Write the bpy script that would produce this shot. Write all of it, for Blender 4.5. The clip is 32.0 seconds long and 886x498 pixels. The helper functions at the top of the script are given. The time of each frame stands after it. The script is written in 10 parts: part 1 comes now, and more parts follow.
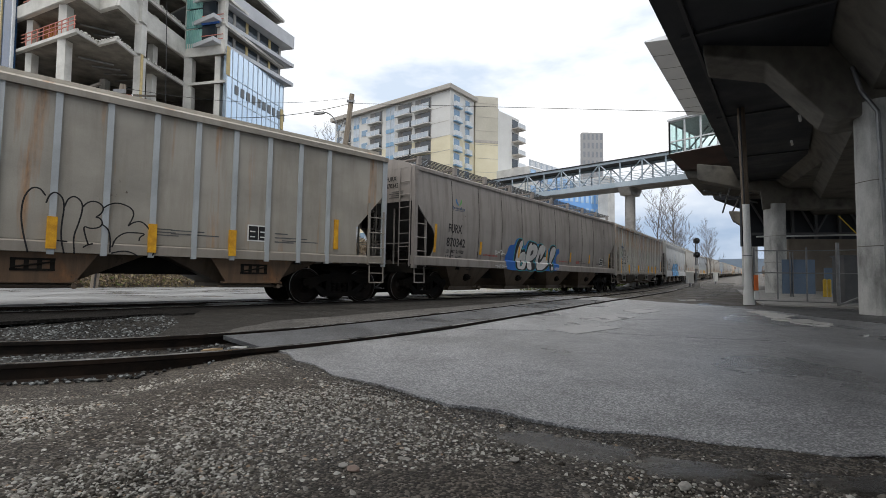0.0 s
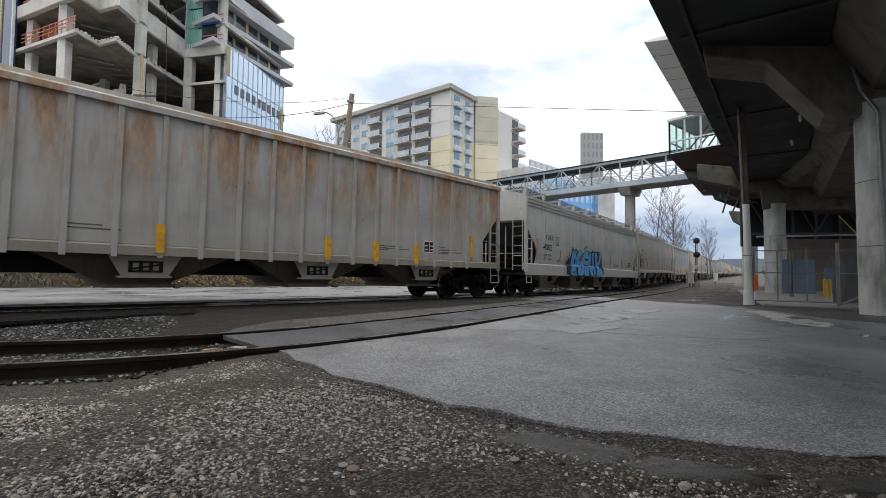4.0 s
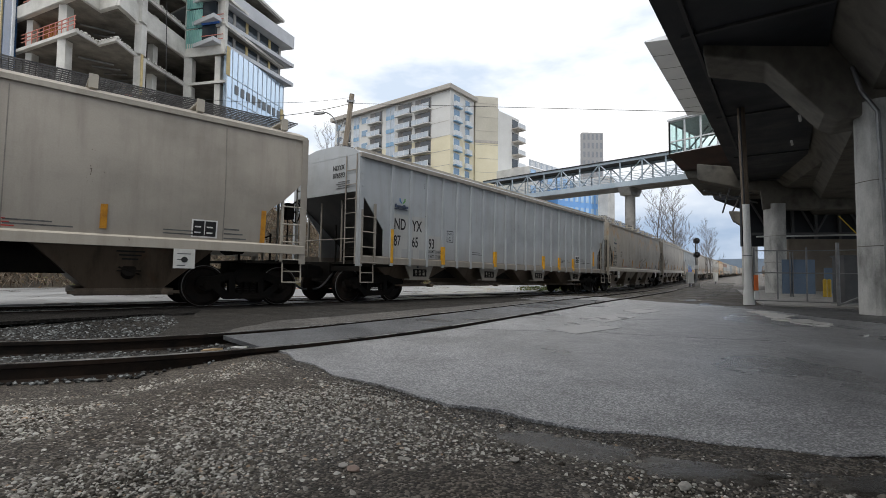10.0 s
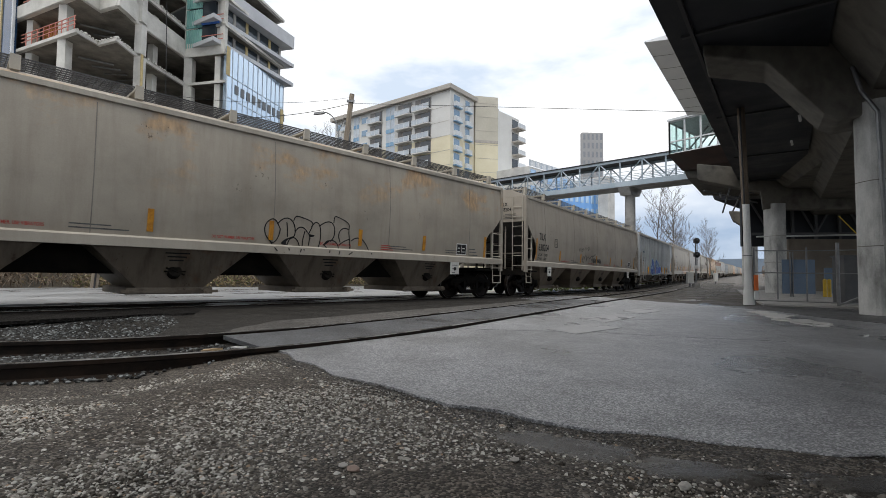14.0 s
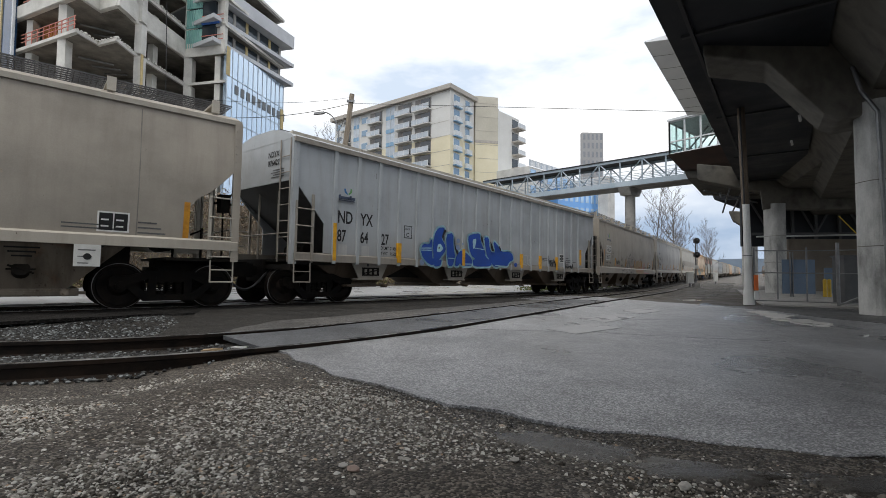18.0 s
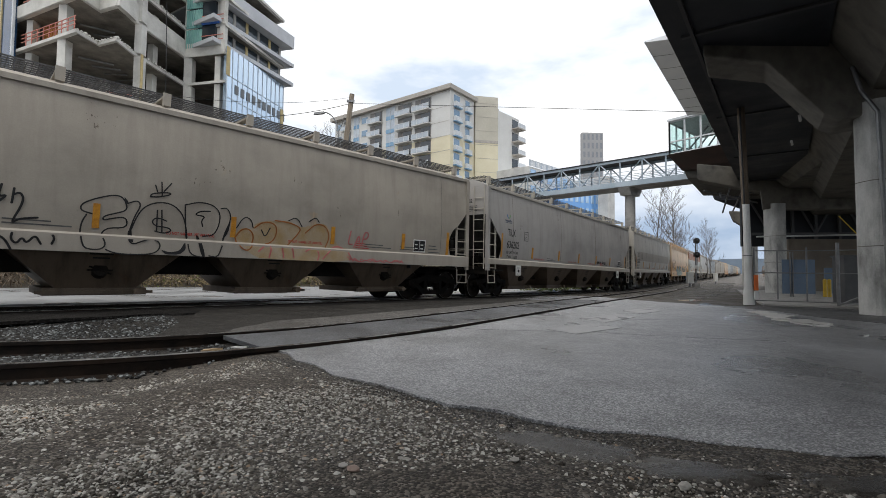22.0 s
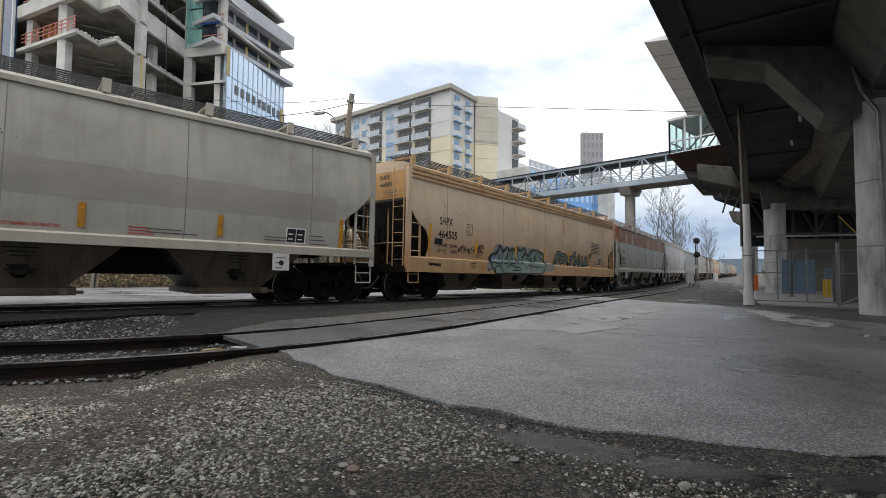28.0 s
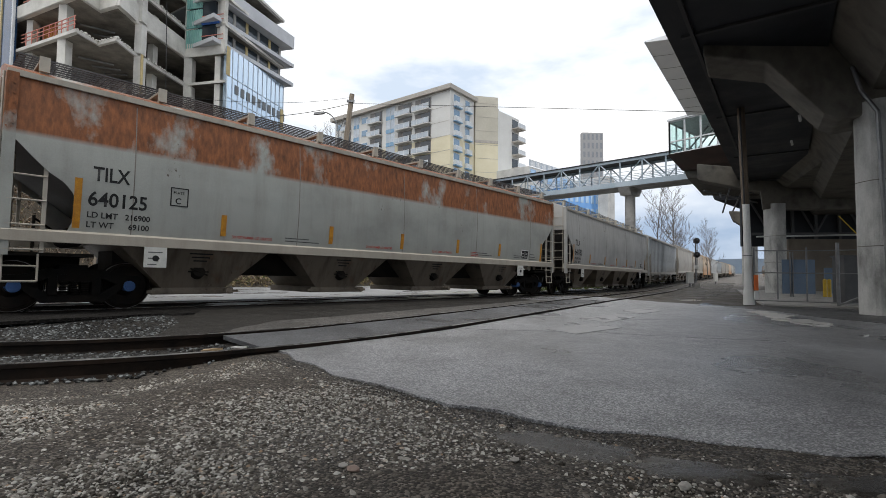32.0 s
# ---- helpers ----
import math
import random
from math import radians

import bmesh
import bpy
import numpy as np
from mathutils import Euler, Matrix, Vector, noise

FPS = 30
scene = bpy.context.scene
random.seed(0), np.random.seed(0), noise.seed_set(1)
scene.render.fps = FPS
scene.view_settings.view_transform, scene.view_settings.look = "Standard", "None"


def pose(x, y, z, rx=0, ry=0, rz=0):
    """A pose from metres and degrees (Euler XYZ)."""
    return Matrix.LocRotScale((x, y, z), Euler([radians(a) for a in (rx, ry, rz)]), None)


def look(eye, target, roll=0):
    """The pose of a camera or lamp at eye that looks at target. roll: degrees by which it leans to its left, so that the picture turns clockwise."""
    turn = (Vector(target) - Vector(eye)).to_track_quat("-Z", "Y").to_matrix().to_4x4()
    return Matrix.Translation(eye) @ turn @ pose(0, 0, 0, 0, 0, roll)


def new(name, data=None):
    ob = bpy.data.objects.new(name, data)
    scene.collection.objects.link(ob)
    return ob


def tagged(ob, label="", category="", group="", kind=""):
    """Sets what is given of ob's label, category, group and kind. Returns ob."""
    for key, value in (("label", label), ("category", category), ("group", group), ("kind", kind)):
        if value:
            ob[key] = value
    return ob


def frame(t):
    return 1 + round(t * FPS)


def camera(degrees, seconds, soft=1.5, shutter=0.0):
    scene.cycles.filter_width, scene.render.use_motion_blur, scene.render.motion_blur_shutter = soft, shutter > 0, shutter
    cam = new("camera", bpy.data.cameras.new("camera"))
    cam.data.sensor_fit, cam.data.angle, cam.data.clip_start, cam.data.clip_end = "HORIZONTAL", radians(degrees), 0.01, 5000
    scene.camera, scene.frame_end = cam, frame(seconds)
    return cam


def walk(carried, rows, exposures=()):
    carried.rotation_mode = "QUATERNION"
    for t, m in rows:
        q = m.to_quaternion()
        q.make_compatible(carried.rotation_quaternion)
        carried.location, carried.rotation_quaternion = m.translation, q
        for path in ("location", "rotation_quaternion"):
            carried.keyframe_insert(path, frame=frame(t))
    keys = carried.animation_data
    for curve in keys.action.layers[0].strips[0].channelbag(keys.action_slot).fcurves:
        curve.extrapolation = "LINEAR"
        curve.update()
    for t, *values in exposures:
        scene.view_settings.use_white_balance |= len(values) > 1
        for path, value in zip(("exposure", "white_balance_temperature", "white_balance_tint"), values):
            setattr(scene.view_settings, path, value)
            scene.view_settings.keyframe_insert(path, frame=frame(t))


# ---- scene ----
cam = camera(85.37, 32.0, soft=0.5)
EYE = Vector((0.0, 0.0, 1.0))
AIM = EYE + Vector((0.0, math.cos(radians(2.59)), math.sin(radians(2.59))))
walk(cam, [(0.0, look(EYE, AIM, 0.5)), (32.0, look(EYE, AIM, 0.5))], exposures=[(0.0, 0.42), (32.0, 0.42)])

# ---- sky and light: bright overcast ----
world = bpy.data.worlds.new("overcast")
scene.world = world
world.use_nodes = True
wn, wl = world.node_tree.nodes, world.node_tree.links
wn.clear()
w_out = wn.new("ShaderNodeOutputWorld")
w_bg = wn.new("ShaderNodeBackground")
w_co = wn.new("ShaderNodeTexCoord")
w_map = wn.new("ShaderNodeMapping")
w_map.inputs["Scale"].default_value = (1.6, 1.6, 4.2)
w_map.inputs["Rotation"].default_value = (0, 0, radians(22))
w_noise = wn.new("ShaderNodeTexNoise")
w_noise.inputs["Scale"].default_value, w_noise.inputs["Detail"].default_value, w_noise.inputs["Roughness"].default_value = 1.3, 6, 0.55
w_ramp = wn.new("ShaderNodeValToRGB")
w_ramp.color_ramp.elements[0].position, w_ramp.color_ramp.elements[0].color = 0.37, (0.52, 0.60, 0.71, 1)
w_ramp.color_ramp.elements[1].position, w_ramp.color_ramp.elements[1].color = 0.56, (1.045, 1.02, 0.99, 1)
w_sky = wn.new("ShaderNodeTexSky")
w_sky.sky_type, w_sky.sun_disc = "NISHITA", False
w_sky.sun_elevation, w_sky.sun_rotation = radians(42), radians(200)
w_mix = wn.new("ShaderNodeMixRGB")
w_mix.inputs["Fac"].default_value = 0.004
wl.new(w_co.outputs["Generated"], w_map.inputs["Vector"])
wl.new(w_map.outputs["Vector"], w_noise.inputs["Vector"])
wl.new(w_noise.outputs["Fac"], w_ramp.inputs["Fac"])
wl.new(w_ramp.outputs["Color"], w_mix.inputs["Color1"])
wl.new(w_sky.outputs["Color"], w_mix.inputs["Color2"])
# the cloud deck thins to a bluish grey towards the horizon
w_sep, w_low, w_mul = wn.new("ShaderNodeSeparateXYZ"), wn.new("ShaderNodeValToRGB"), wn.new("ShaderNodeMixRGB")
w_low.color_ramp.elements[0].position, w_low.color_ramp.elements[0].color = 0.02, (0.50, 0.58, 0.69, 1)
w_low.color_ramp.elements[1].position, w_low.color_ramp.elements[1].color = 0.30, (1, 1, 1, 1)
w_mul.blend_type, w_mul.inputs["Fac"].default_value = "MULTIPLY", 1.0
wl.new(w_co.outputs["Generated"], w_sep.inputs["Vector"])
wl.new(w_sep.outputs["Z"], w_low.inputs["Fac"])
wl.new(w_mix.outputs["Color"], w_mul.inputs["Color1"])
wl.new(w_low.outputs["Color"], w_mul.inputs["Color2"])
wl.new(w_mul.outputs["Color"], w_bg.inputs["Color"])
w_bg.inputs["Strength"].default_value = 1.0
wl.new(w_bg.outputs["Background"], w_out.inputs["Surface"])

sun = new("sun", bpy.data.lights.new("sun", "SUN"))
sun.data.energy, sun.data.angle, sun.data.color = 1.0, radians(25), (1.0, 0.95, 0.88)
sun.matrix_world = look((0, 0, 60), (9, 26, 0))


# ---- helpers for meshes ----
class Mesh:
    """Collects vertices and faces of one part."""

    def __init__(self):
        self.v, self.f = [], []

    def add(self, verts, faces):
        k = len(self.v)
        self.v += [tuple(p) for p in verts]
        self.f += [tuple(i + k for i in q) for q in faces]
        return self

    def box(self, x0, x1, y0, y1, z0, z1, m=None):
        vs = [Vector((x, y, z)) for z in (z0, z1) for y in (y0, y1) for x in (x0, x1)]
        if m is not None:
            vs = [m @ p for p in vs]
        return self.add(vs, [(0, 2, 3, 1), (4, 5, 7, 6), (0, 1, 5, 4), (2, 6, 7, 3), (0, 4, 6, 2), (1, 3, 7, 5)])

    def hull(self, low, high):
        """Loft between two rings of equal length, closed with end faces."""
        n = len(low)
        fs = [(i, (i + 1) % n, n + (i + 1) % n, n + i) for i in range(n)]
        return self.add(list(low) + list(high), fs + [tuple(range(n))[::-1], tuple(range(n, 2 * n))])

    def rod(self, a, b, r, r2=None, n=6):
        a, b = Vector(a), Vector(b)
        w = (b - a).normalized()
        u = w.orthogonal().normalized()
        v = w.cross(u)
        r2 = r if r2 is None else r2
        ring = [(math.cos(i * math.tau / n), math.sin(i * math.tau / n)) for i in range(n)]
        return self.hull([a + r * (c * u + s * v) for c, s in ring], [b + r2 * (c * u + s * v) for c, s in ring])

    def path(self, pts, r, n=6):
        for a, b in zip(pts, pts[1:]):
            self.rod(a, b, r, n=n)
        return self

    def extrude(self, poly, axis, d0, d1):
        """A flat outline drawn out along an axis: 'y' takes (x, z), 'x' takes (y, z), 'z' takes (x, y)."""
        def at(p, d):
            return {"y": (p[0], d, p[1]), "x": (d, p[0], p[1]), "z": (p[0], p[1], d)}[axis]
        return self.hull([at(p, d0) for p in poly], [at(p, d1) for p in poly])

    def data(self, name, mat, smooth=False):
        me = bpy.data.meshes.new(name)
        me.from_pydata(self.v, [], self.f)
        b = bmesh.new()
        b.from_mesh(me)
        bmesh.ops.recalc_face_normals(b, faces=b.faces)
        b.to_mesh(me)
        b.free()
        if smooth:
            me.shade_smooth()
            me.set_sharp_from_angle(angle=radians(40))
        me.materials.append(mat)
        return me


def part(name, mesh, mat, parent, label="", smooth=False):
    ob = new(name, mesh.data(name, mat, smooth))
    ob.parent = parent
    return tagged(ob, label)


def solid(name, mesh, mat, label="", category="", kind="", group="", smooth=False):
    return tagged(new(name, mesh.data(name, mat, smooth)), label, category, group, kind)


def thing(name, m, label, category, group="", kind=""):
    ob = tagged(new(name), label, category, group, kind)
    ob.matrix_basis = m
    ob.empty_display_size = 0.3
    return ob


def bevelled(ob, w, n=2):
    mod = ob.modifiers.new("bevel", "BEVEL")
    mod.width, mod.segments, mod.limit_method = w, n, "ANGLE"
    return ob


# ---- ground shape and the tracks' lines ----
def ground_z(x, y):
    s = (x - 1.64) * 0.643 + (y - 17.36) * 0.766
    return -0.0136 * min(max(s, -25.0), 20.0)


KNOT_S = (-60, -30, -20, -10, 0, 15, 40, 120)
KNOT_H = (54, 53, 51, 44.4, 40.6, 33.4, 31.8, 33.25)
LINE_S = np.arange(-80.0, 700.0, 0.25)
_h = np.interp(LINE_S, KNOT_S, KNOT_H)
_h = np.convolve(np.pad(_h, 16, mode="edge"), np.ones(33) / 33, mode="valid")
LINE_H = np.radians(_h)
_x = np.cumsum(np.sin(LINE_H) * 0.25)
_y = np.cumsum(np.cos(LINE_H) * 0.25)
_i = int(80 / 0.25)
# the train's near side runs through (1.64, 17.36); the track's middle lies 1.6 m further off
LINE_X = _x - _x[_i] + 1.64 - 1.6 * np.cos(LINE_H)
LINE_Y = _y - _y[_i] + 17.36 + 1.6 * np.sin(LINE_H)


def track_z(s):
    return 0.025 - 0.0136 * float(np.interp(s, (-26, -24, 19, 21), (-25, -24.2, 19.2, 20)))


def track_at(s, off=0.0, dz=0.0):
    """A point of the main track: s metres along, off metres to the far side, dz above the rail's top."""
    h = float(np.interp(s, LINE_S, LINE_H))
    x, y = float(np.interp(s, LINE_S, LINE_X)), float(np.interp(s, LINE_S, LINE_Y))
    return Vector((x - off * math.cos(h), y + off * math.sin(h), track_z(s) + dz))


# ---- materials ----
def node_mat(name):
    m = bpy.data.materials.new(name)
    m.use_nodes = True
    n, l = m.node_tree.nodes, m.node_tree.links
    return m, n, l, n["Principled BSDF"]


def ramp(n, stops):
    r = n.new("ShaderNodeValToRGB")
    e = r.color_ramp.elements
    while len(e) < len(stops):
        e.new(0.5)
    for k, (p, c) in zip(e, stops):
        k.position, k.color = p, (*c, 1)
    return r


def coarse(name, c1, c2, scale=3.0, rough=0.7, bump=0.15, metal=0.0, stretch=(1, 1, 1), c3=None, fine=60.0, spec=0.4, wet=0.0, grain=0.35):
    """A surface whose colour drifts between c1 and c2 at a large scale, with fine grain over it."""
    m, n, l, b = node_mat(name)
    co = n.new("ShaderNodeTexCoord")
    mp = n.new("ShaderNodeMapping")
    mp.inputs["Scale"].default_value = stretch
    l.new(co.outputs["Object"], mp.inputs["Vector"])
    n1, n2 = n.new("ShaderNodeTexNoise"), n.new("ShaderNodeTexNoise")
    for k, s, d in ((n1, scale, 5), (n2, fine, 4)):
        k.inputs["Scale"].default_value, k.inputs["Detail"].default_value, k.inputs["Roughness"].default_value = s, d, 0.6
        l.new(mp.outputs["Vector"], k.inputs["Vector"])
    r = ramp(n, [(0.35, c1), (0.65, c2)] if c3 is None else [(0.3, c1), (0.5, c2), (0.7, c3)])
    l.new(n1.outputs["Fac"], r.inputs["Fac"])
    g = n.new("ShaderNodeMixRGB")
    g.blend_type = "OVERLAY"
    g.inputs["Fac"].default_value = grain
    l.new(r.outputs["Color"], g.inputs["Color1"])
    l.new(n2.outputs["Fac"], g.inputs["Color2"])
    l.new(g.outputs["Color"], b.inputs["Base Color"])
    b.inputs["Metallic"].default_value, b.inputs["Specular IOR Level"].default_value = metal, spec
    rr = n.new("ShaderNodeMapRange")
    rr.inputs["From Min"].default_value, rr.inputs["From Max"].default_value = 0.35, 0.65
    rr.inputs["To Min"].default_value, rr.inputs["To Max"].default_value = max(rough - 0.12 - wet, 0.05), min(rough + 0.1, 1.0)
    l.new(n1.outputs["Fac"], rr.inputs["Value"])
    l.new(rr.outputs["Result"], b.inputs["Roughness"])
    if bump:
        bp = n.new("ShaderNodeBump")
        bp.inputs["Strength"].default_value, bp.inputs["Distance"].default_value = bump, 0.02
        l.new(n2.outputs["Fac"], bp.inputs["Height"])
        l.new(bp.outputs["Normal"], b.inputs["Normal"])
    return m


def car_paint(name, base, grime, rust=None, rust_amount=0.0, streak=0.5, runs=(1.0, 1.0, 0.75), chips=-0.035, rise=None, foot=0.6, foot_top=2.1, strong=0.85):
    """Weathered paint on a railcar: vertical streaks of grime from the eaves, dust from below, patches of rust."""
    m, n, l, b = node_mat(name)
    co = n.new("ShaderNodeTexCoord")
    def noise_at(scale, stretch, detail=5):
        mp, k = n.new("ShaderNodeMapping"), n.new("ShaderNodeTexNoise")
        mp.inputs["Scale"].default_value = stretch
        k.inputs["Scale"].default_value, k.inputs["Detail"].default_value, k.inputs["Roughness"].default_value = scale, detail, 0.62
        l.new(co.outputs["Object"], mp.inputs["Vector"])
        l.new(mp.outputs["Vector"], k.inputs["Vector"])
        return k
    streaks = noise_at(2.2, (2.0, 1.0, 0.22))
    blotch = noise_at(0.42, (1.0, 1.0, 1.3))
    grain = noise_at(45, (1, 1, 1), 3)
    tint = [min(c * 1.12, 0.9) for c in base]
    r1 = ramp(n, [(0.30, [c * 0.74 for c in base]), (0.50, base), (0.70, tint)])
    l.new(blotch.outputs["Fac"], r1.inputs["Fac"])
    mx = n.new("ShaderNodeMixRGB")
    rs = ramp(n, [(0.46, (0, 0, 0)), (0.72, (streak, streak, streak))])
    l.new(streaks.outputs["Fac"], rs.inputs["Fac"])
    l.new(rs.outputs["Color"], mx.inputs["Fac"])
    l.new(r1.outputs["Color"], mx.inputs["Color1"])
    mx.inputs["Color2"].default_value = (*grime, 1)
    # road dust on the lower panels
    sx = n.new("ShaderNodeSeparateXYZ")
    l.new(co.outputs["Object"], sx.inputs["Vector"])
    low = n.new("ShaderNodeMapRange")
    low.inputs["From Min"].default_value, low.inputs["From Max"].default_value = foot_top, 0.9
    low.inputs["To Min"].default_value, low.inputs["To Max"].default_value = 0.0, foot
    l.new(sx.outputs["Z"], low.inputs["Value"])
    lm = n.new("ShaderNodeMath")
    lm.operation = "MULTIPLY"
    l.new(low.outputs["Result"], lm.inputs[0])
    l.new(blotch.outputs["Fac"], lm.inputs[1])
    mx2 = n.new("ShaderNodeMixRGB")
    l.new(lm.outputs["Value"], mx2.inputs["Fac"])
    l.new(mx.outputs["Color"], mx2.inputs["Color1"])
    mx2.inputs["Color2"].default_value = (*grime, 1)
    last = mx2
    if rust:
        patch = noise_at(0.9, runs, 8)
        rr = ramp(n, [(0.62 - rust_amount, (0, 0, 0)), (0.72 - rust_amount, (strong, strong, strong))])
        l.new(patch.outputs["Fac"], rr.inputs["Fac"])
        fleck = noise_at(7, (1.6, 1, 0.5), 6)
        rc = ramp(n, [(0.3, [c * 0.45 for c in rust]), (0.5, rust), (0.7, [min(1, c * 1.6) for c in rust])])
        l.new(fleck.outputs["Fac"], rc.inputs["Fac"])
        mx3 = n.new("ShaderNodeMixRGB")
        if rise:
            # rust that gathers above a height, from rise[0] to rise[1]
            up, um = n.new("ShaderNodeMapRange"), n.new("ShaderNodeMath")
            up.inputs["From Min"].default_value, up.inputs["From Max"].default_value = rise
            up.inputs["To Min"].default_value = 0.04
            um.operation = "MULTIPLY"
            l.new(sx.outputs["Z"], up.inputs["Value"])
            l.new(up.outputs["Result"], um.inputs[0])
            l.new(rr.outputs["Color"], um.inputs[1])
            l.new(um.outputs["Value"], mx3.inputs["Fac"])
        else:
            l.new(rr.outputs["Color"], mx3.inputs["Fac"])
        l.new(last.outputs["Color"], mx3.inputs["Color1"])
        l.new(rc.outputs["Color"], mx3.inputs["Color2"])
        last = mx3
    # chipped paint and grime spots, gathered in clusters
    where, spot = noise_at(0.7, (1.0, 1.0, 1.0), 3), noise_at(15.0, (1.0, 1.0, 0.7), 5)
    both = n.new("ShaderNodeMath")
    both.operation = "MULTIPLY"
    l.new(where.outputs["Fac"], both.inputs[0])
    l.new(spot.outputs["Fac"], both.inputs[1])
    cr = ramp(n, [(0.37 - chips, (0, 0, 0)), (0.40 - chips, (0.85, 0.85, 0.85))])
    l.new(both.outputs["Value"], cr.inputs["Fac"])
    mx4 = n.new("ShaderNodeMixRGB")
    l.new(cr.outputs["Color"], mx4.inputs["Fac"])
    l.new(last.outputs["Color"], mx4.inputs["Color1"])
    mx4.inputs["Color2"].default_value = (0.075, 0.05, 0.035, 1)
    last = mx4
    g = n.new("ShaderNodeMixRGB")
    g.blend_type, g.inputs["Fac"].default_value = "OVERLAY", 0.12
    l.new(last.outputs["Color"], g.inputs["Color1"])
    l.new(grain.outputs["Fac"], g.inputs["Color2"])
    l.new(g.outputs["Color"], b.inputs["Base Color"])
    b.inputs["Roughness"].default_value, b.inputs["Specular IOR Level"].default_value = 0.55, 0.35
    bp = n.new("ShaderNodeBump")
    bp.inputs["Strength"].default_value, bp.inputs["Distance"].default_value = 0.25, 0.02
    l.new(blotch.outputs["Fac"], bp.inputs["Height"])
    l.new(bp.outputs["Normal"], b.inputs["Normal"])
    return m


def plain(name, c, rough=0.6, metal=0.0, spec=0.4):
    return coarse(name, [k * 0.86 for k in c], [min(k * 1.1, 0.95) for k in c], 2.5, rough, 0.06, metal, spec=spec)


def glass(name, tint, rough=0.06, metal=0.0):
    m, n, l, b = node_mat(name)
    b.inputs["Base Color"].default_value = (*tint, 1)
    b.inputs["Roughness"].default_value, b.inputs["Metallic"].default_value = rough, metal
    b.inputs["Specular IOR Level"].default_value = 0.8
    return m


def speckled(name, dark, mid, light, scale, rough, bump, drift=0.45, wet=0.2, spec=0.5, amount=0.75):
    """Packed grains: each cell has its own tone, over slow drifts of damp and dust."""
    m, n, l, b = node_mat(name)
    co = n.new("ShaderNodeTexCoord")
    vo = n.new("ShaderNodeTexVoronoi")
    vo.inputs["Scale"].default_value = scale
    n1, n2 = n.new("ShaderNodeTexNoise"), n.new("ShaderNodeTexNoise")
    n1.inputs["Scale"].default_value, n1.inputs["Detail"].default_value = drift, 6
    n2.inputs["Scale"].default_value, n2.inputs["Detail"].default_value = drift * 9, 5
    for k in (vo, n1, n2):
        l.new(co.outputs["Object"], k.inputs["Vector"])
    sep = n.new("ShaderNodeSeparateColor")
    l.new(vo.outputs["Color"], sep.inputs["Color"])
    r = ramp(n, [(0.1, dark), (0.55, mid), (0.95, light)])
    l.new(sep.outputs["Red"], r.inputs["Fac"])
    d = ramp(n, [(0.36, [c * 0.62 for c in mid]), (0.52, mid), (0.66, [c * 1.25 for c in mid])])
    l.new(n1.outputs["Fac"], d.inputs["Fac"])
    mx = n.new("ShaderNodeMixRGB")
    mx.inputs["Fac"].default_value = amount
    l.new(d.outputs["Color"], mx.inputs["Color1"])
    l.new(r.outputs["Color"], mx.inputs["Color2"])
    g = n.new("ShaderNodeMixRGB")
    g.blend_type, g.inputs["Fac"].default_value = "OVERLAY", 0.5
    l.new(mx.outputs["Color"], g.inputs["Color1"])
    l.new(n2.outputs["Fac"], g.inputs["Color2"])
    h = n.new("ShaderNodeMixRGB")
    h.blend_type, h.inputs["Fac"].default_value = "OVERLAY", 0.6
    l.new(g.outputs["Color"], h.inputs["Color1"])
    l.new(n1.outputs["Fac"], h.inputs["Color2"])
    l.new(h.outputs["Color"], b.inputs["Base Color"])
    rr = n.new("ShaderNodeMapRange")
    rr.inputs["From Min"].default_value, rr.inputs["From Max"].default_value = 0.38, 0.62
    rr.inputs["To Min"].default_value, rr.inputs["To Max"].default_value = rough - wet, rough + 0.08
    l.new(n1.outputs["Fac"], rr.inputs["Value"])
    l.new(rr.outputs["Result"], b.inputs["Roughness"])
    b.inputs["Specular IOR Level"].default_value = spec
    bp = n.new("ShaderNodeBump")
    bp.inputs["Strength"].default_value, bp.inputs["Distance"].default_value = bump, 0.008
    l.new(vo.outputs["Distance"], bp.inputs["Height"])
    bp.invert = True
    l.new(bp.outputs["Normal"], b.inputs["Normal"])
    return m


M_GRAVEL = speckled("gravelly_dirt", (0.008, 0.0065, 0.005), (0.044, 0.036, 0.028), (0.22, 0.195, 0.165), 85.0, 0.75, 1.0, 0.8, 0.25, 0.35)
M_ASPHALT = speckled("damp_asphalt", (0.073, 0.076, 0.082), (0.222, 0.226, 0.237), (0.525, 0.533, 0.55), 105.0, 0.46, 0.55, 0.35, 0.2, 0.5, 0.75)
M_ASPHALT_DARK = speckled("dark_asphalt", (0.022, 0.022, 0.024), (0.07, 0.07, 0.073), (0.2, 0.2, 0.2), 80.0, 0.55, 0.7)
M_OILY = speckled("oil_black_ballast", (0.003, 0.003, 0.003), (0.011, 0.010, 0.009), (0.055, 0.052, 0.05), 60.0, 0.85, 1.0, 0.8, 0.1, 0.12)
M_STRIP = speckled("blue_grey_asphalt", (0.024, 0.026, 0.029), (0.064, 0.068, 0.075), (0.16, 0.166, 0.177), 95.0, 0.42, 0.5, 0.5, 0.2, 0.5)
M_WORN = speckled("worn_brown_asphalt", (0.018, 0.017, 0.0155), (0.07, 0.066, 0.06), (0.20, 0.19, 0.18), 70.0, 0.6, 0.9, 0.7, 0.2, 0.4)
M_OILDIRT = speckled("dark_oily_dirt", (0.004, 0.004, 0.0035), (0.019, 0.017, 0.014), (0.09, 0.085, 0.08), 70.0, 0.75, 1.0, 0.8, 0.2, 0.2)
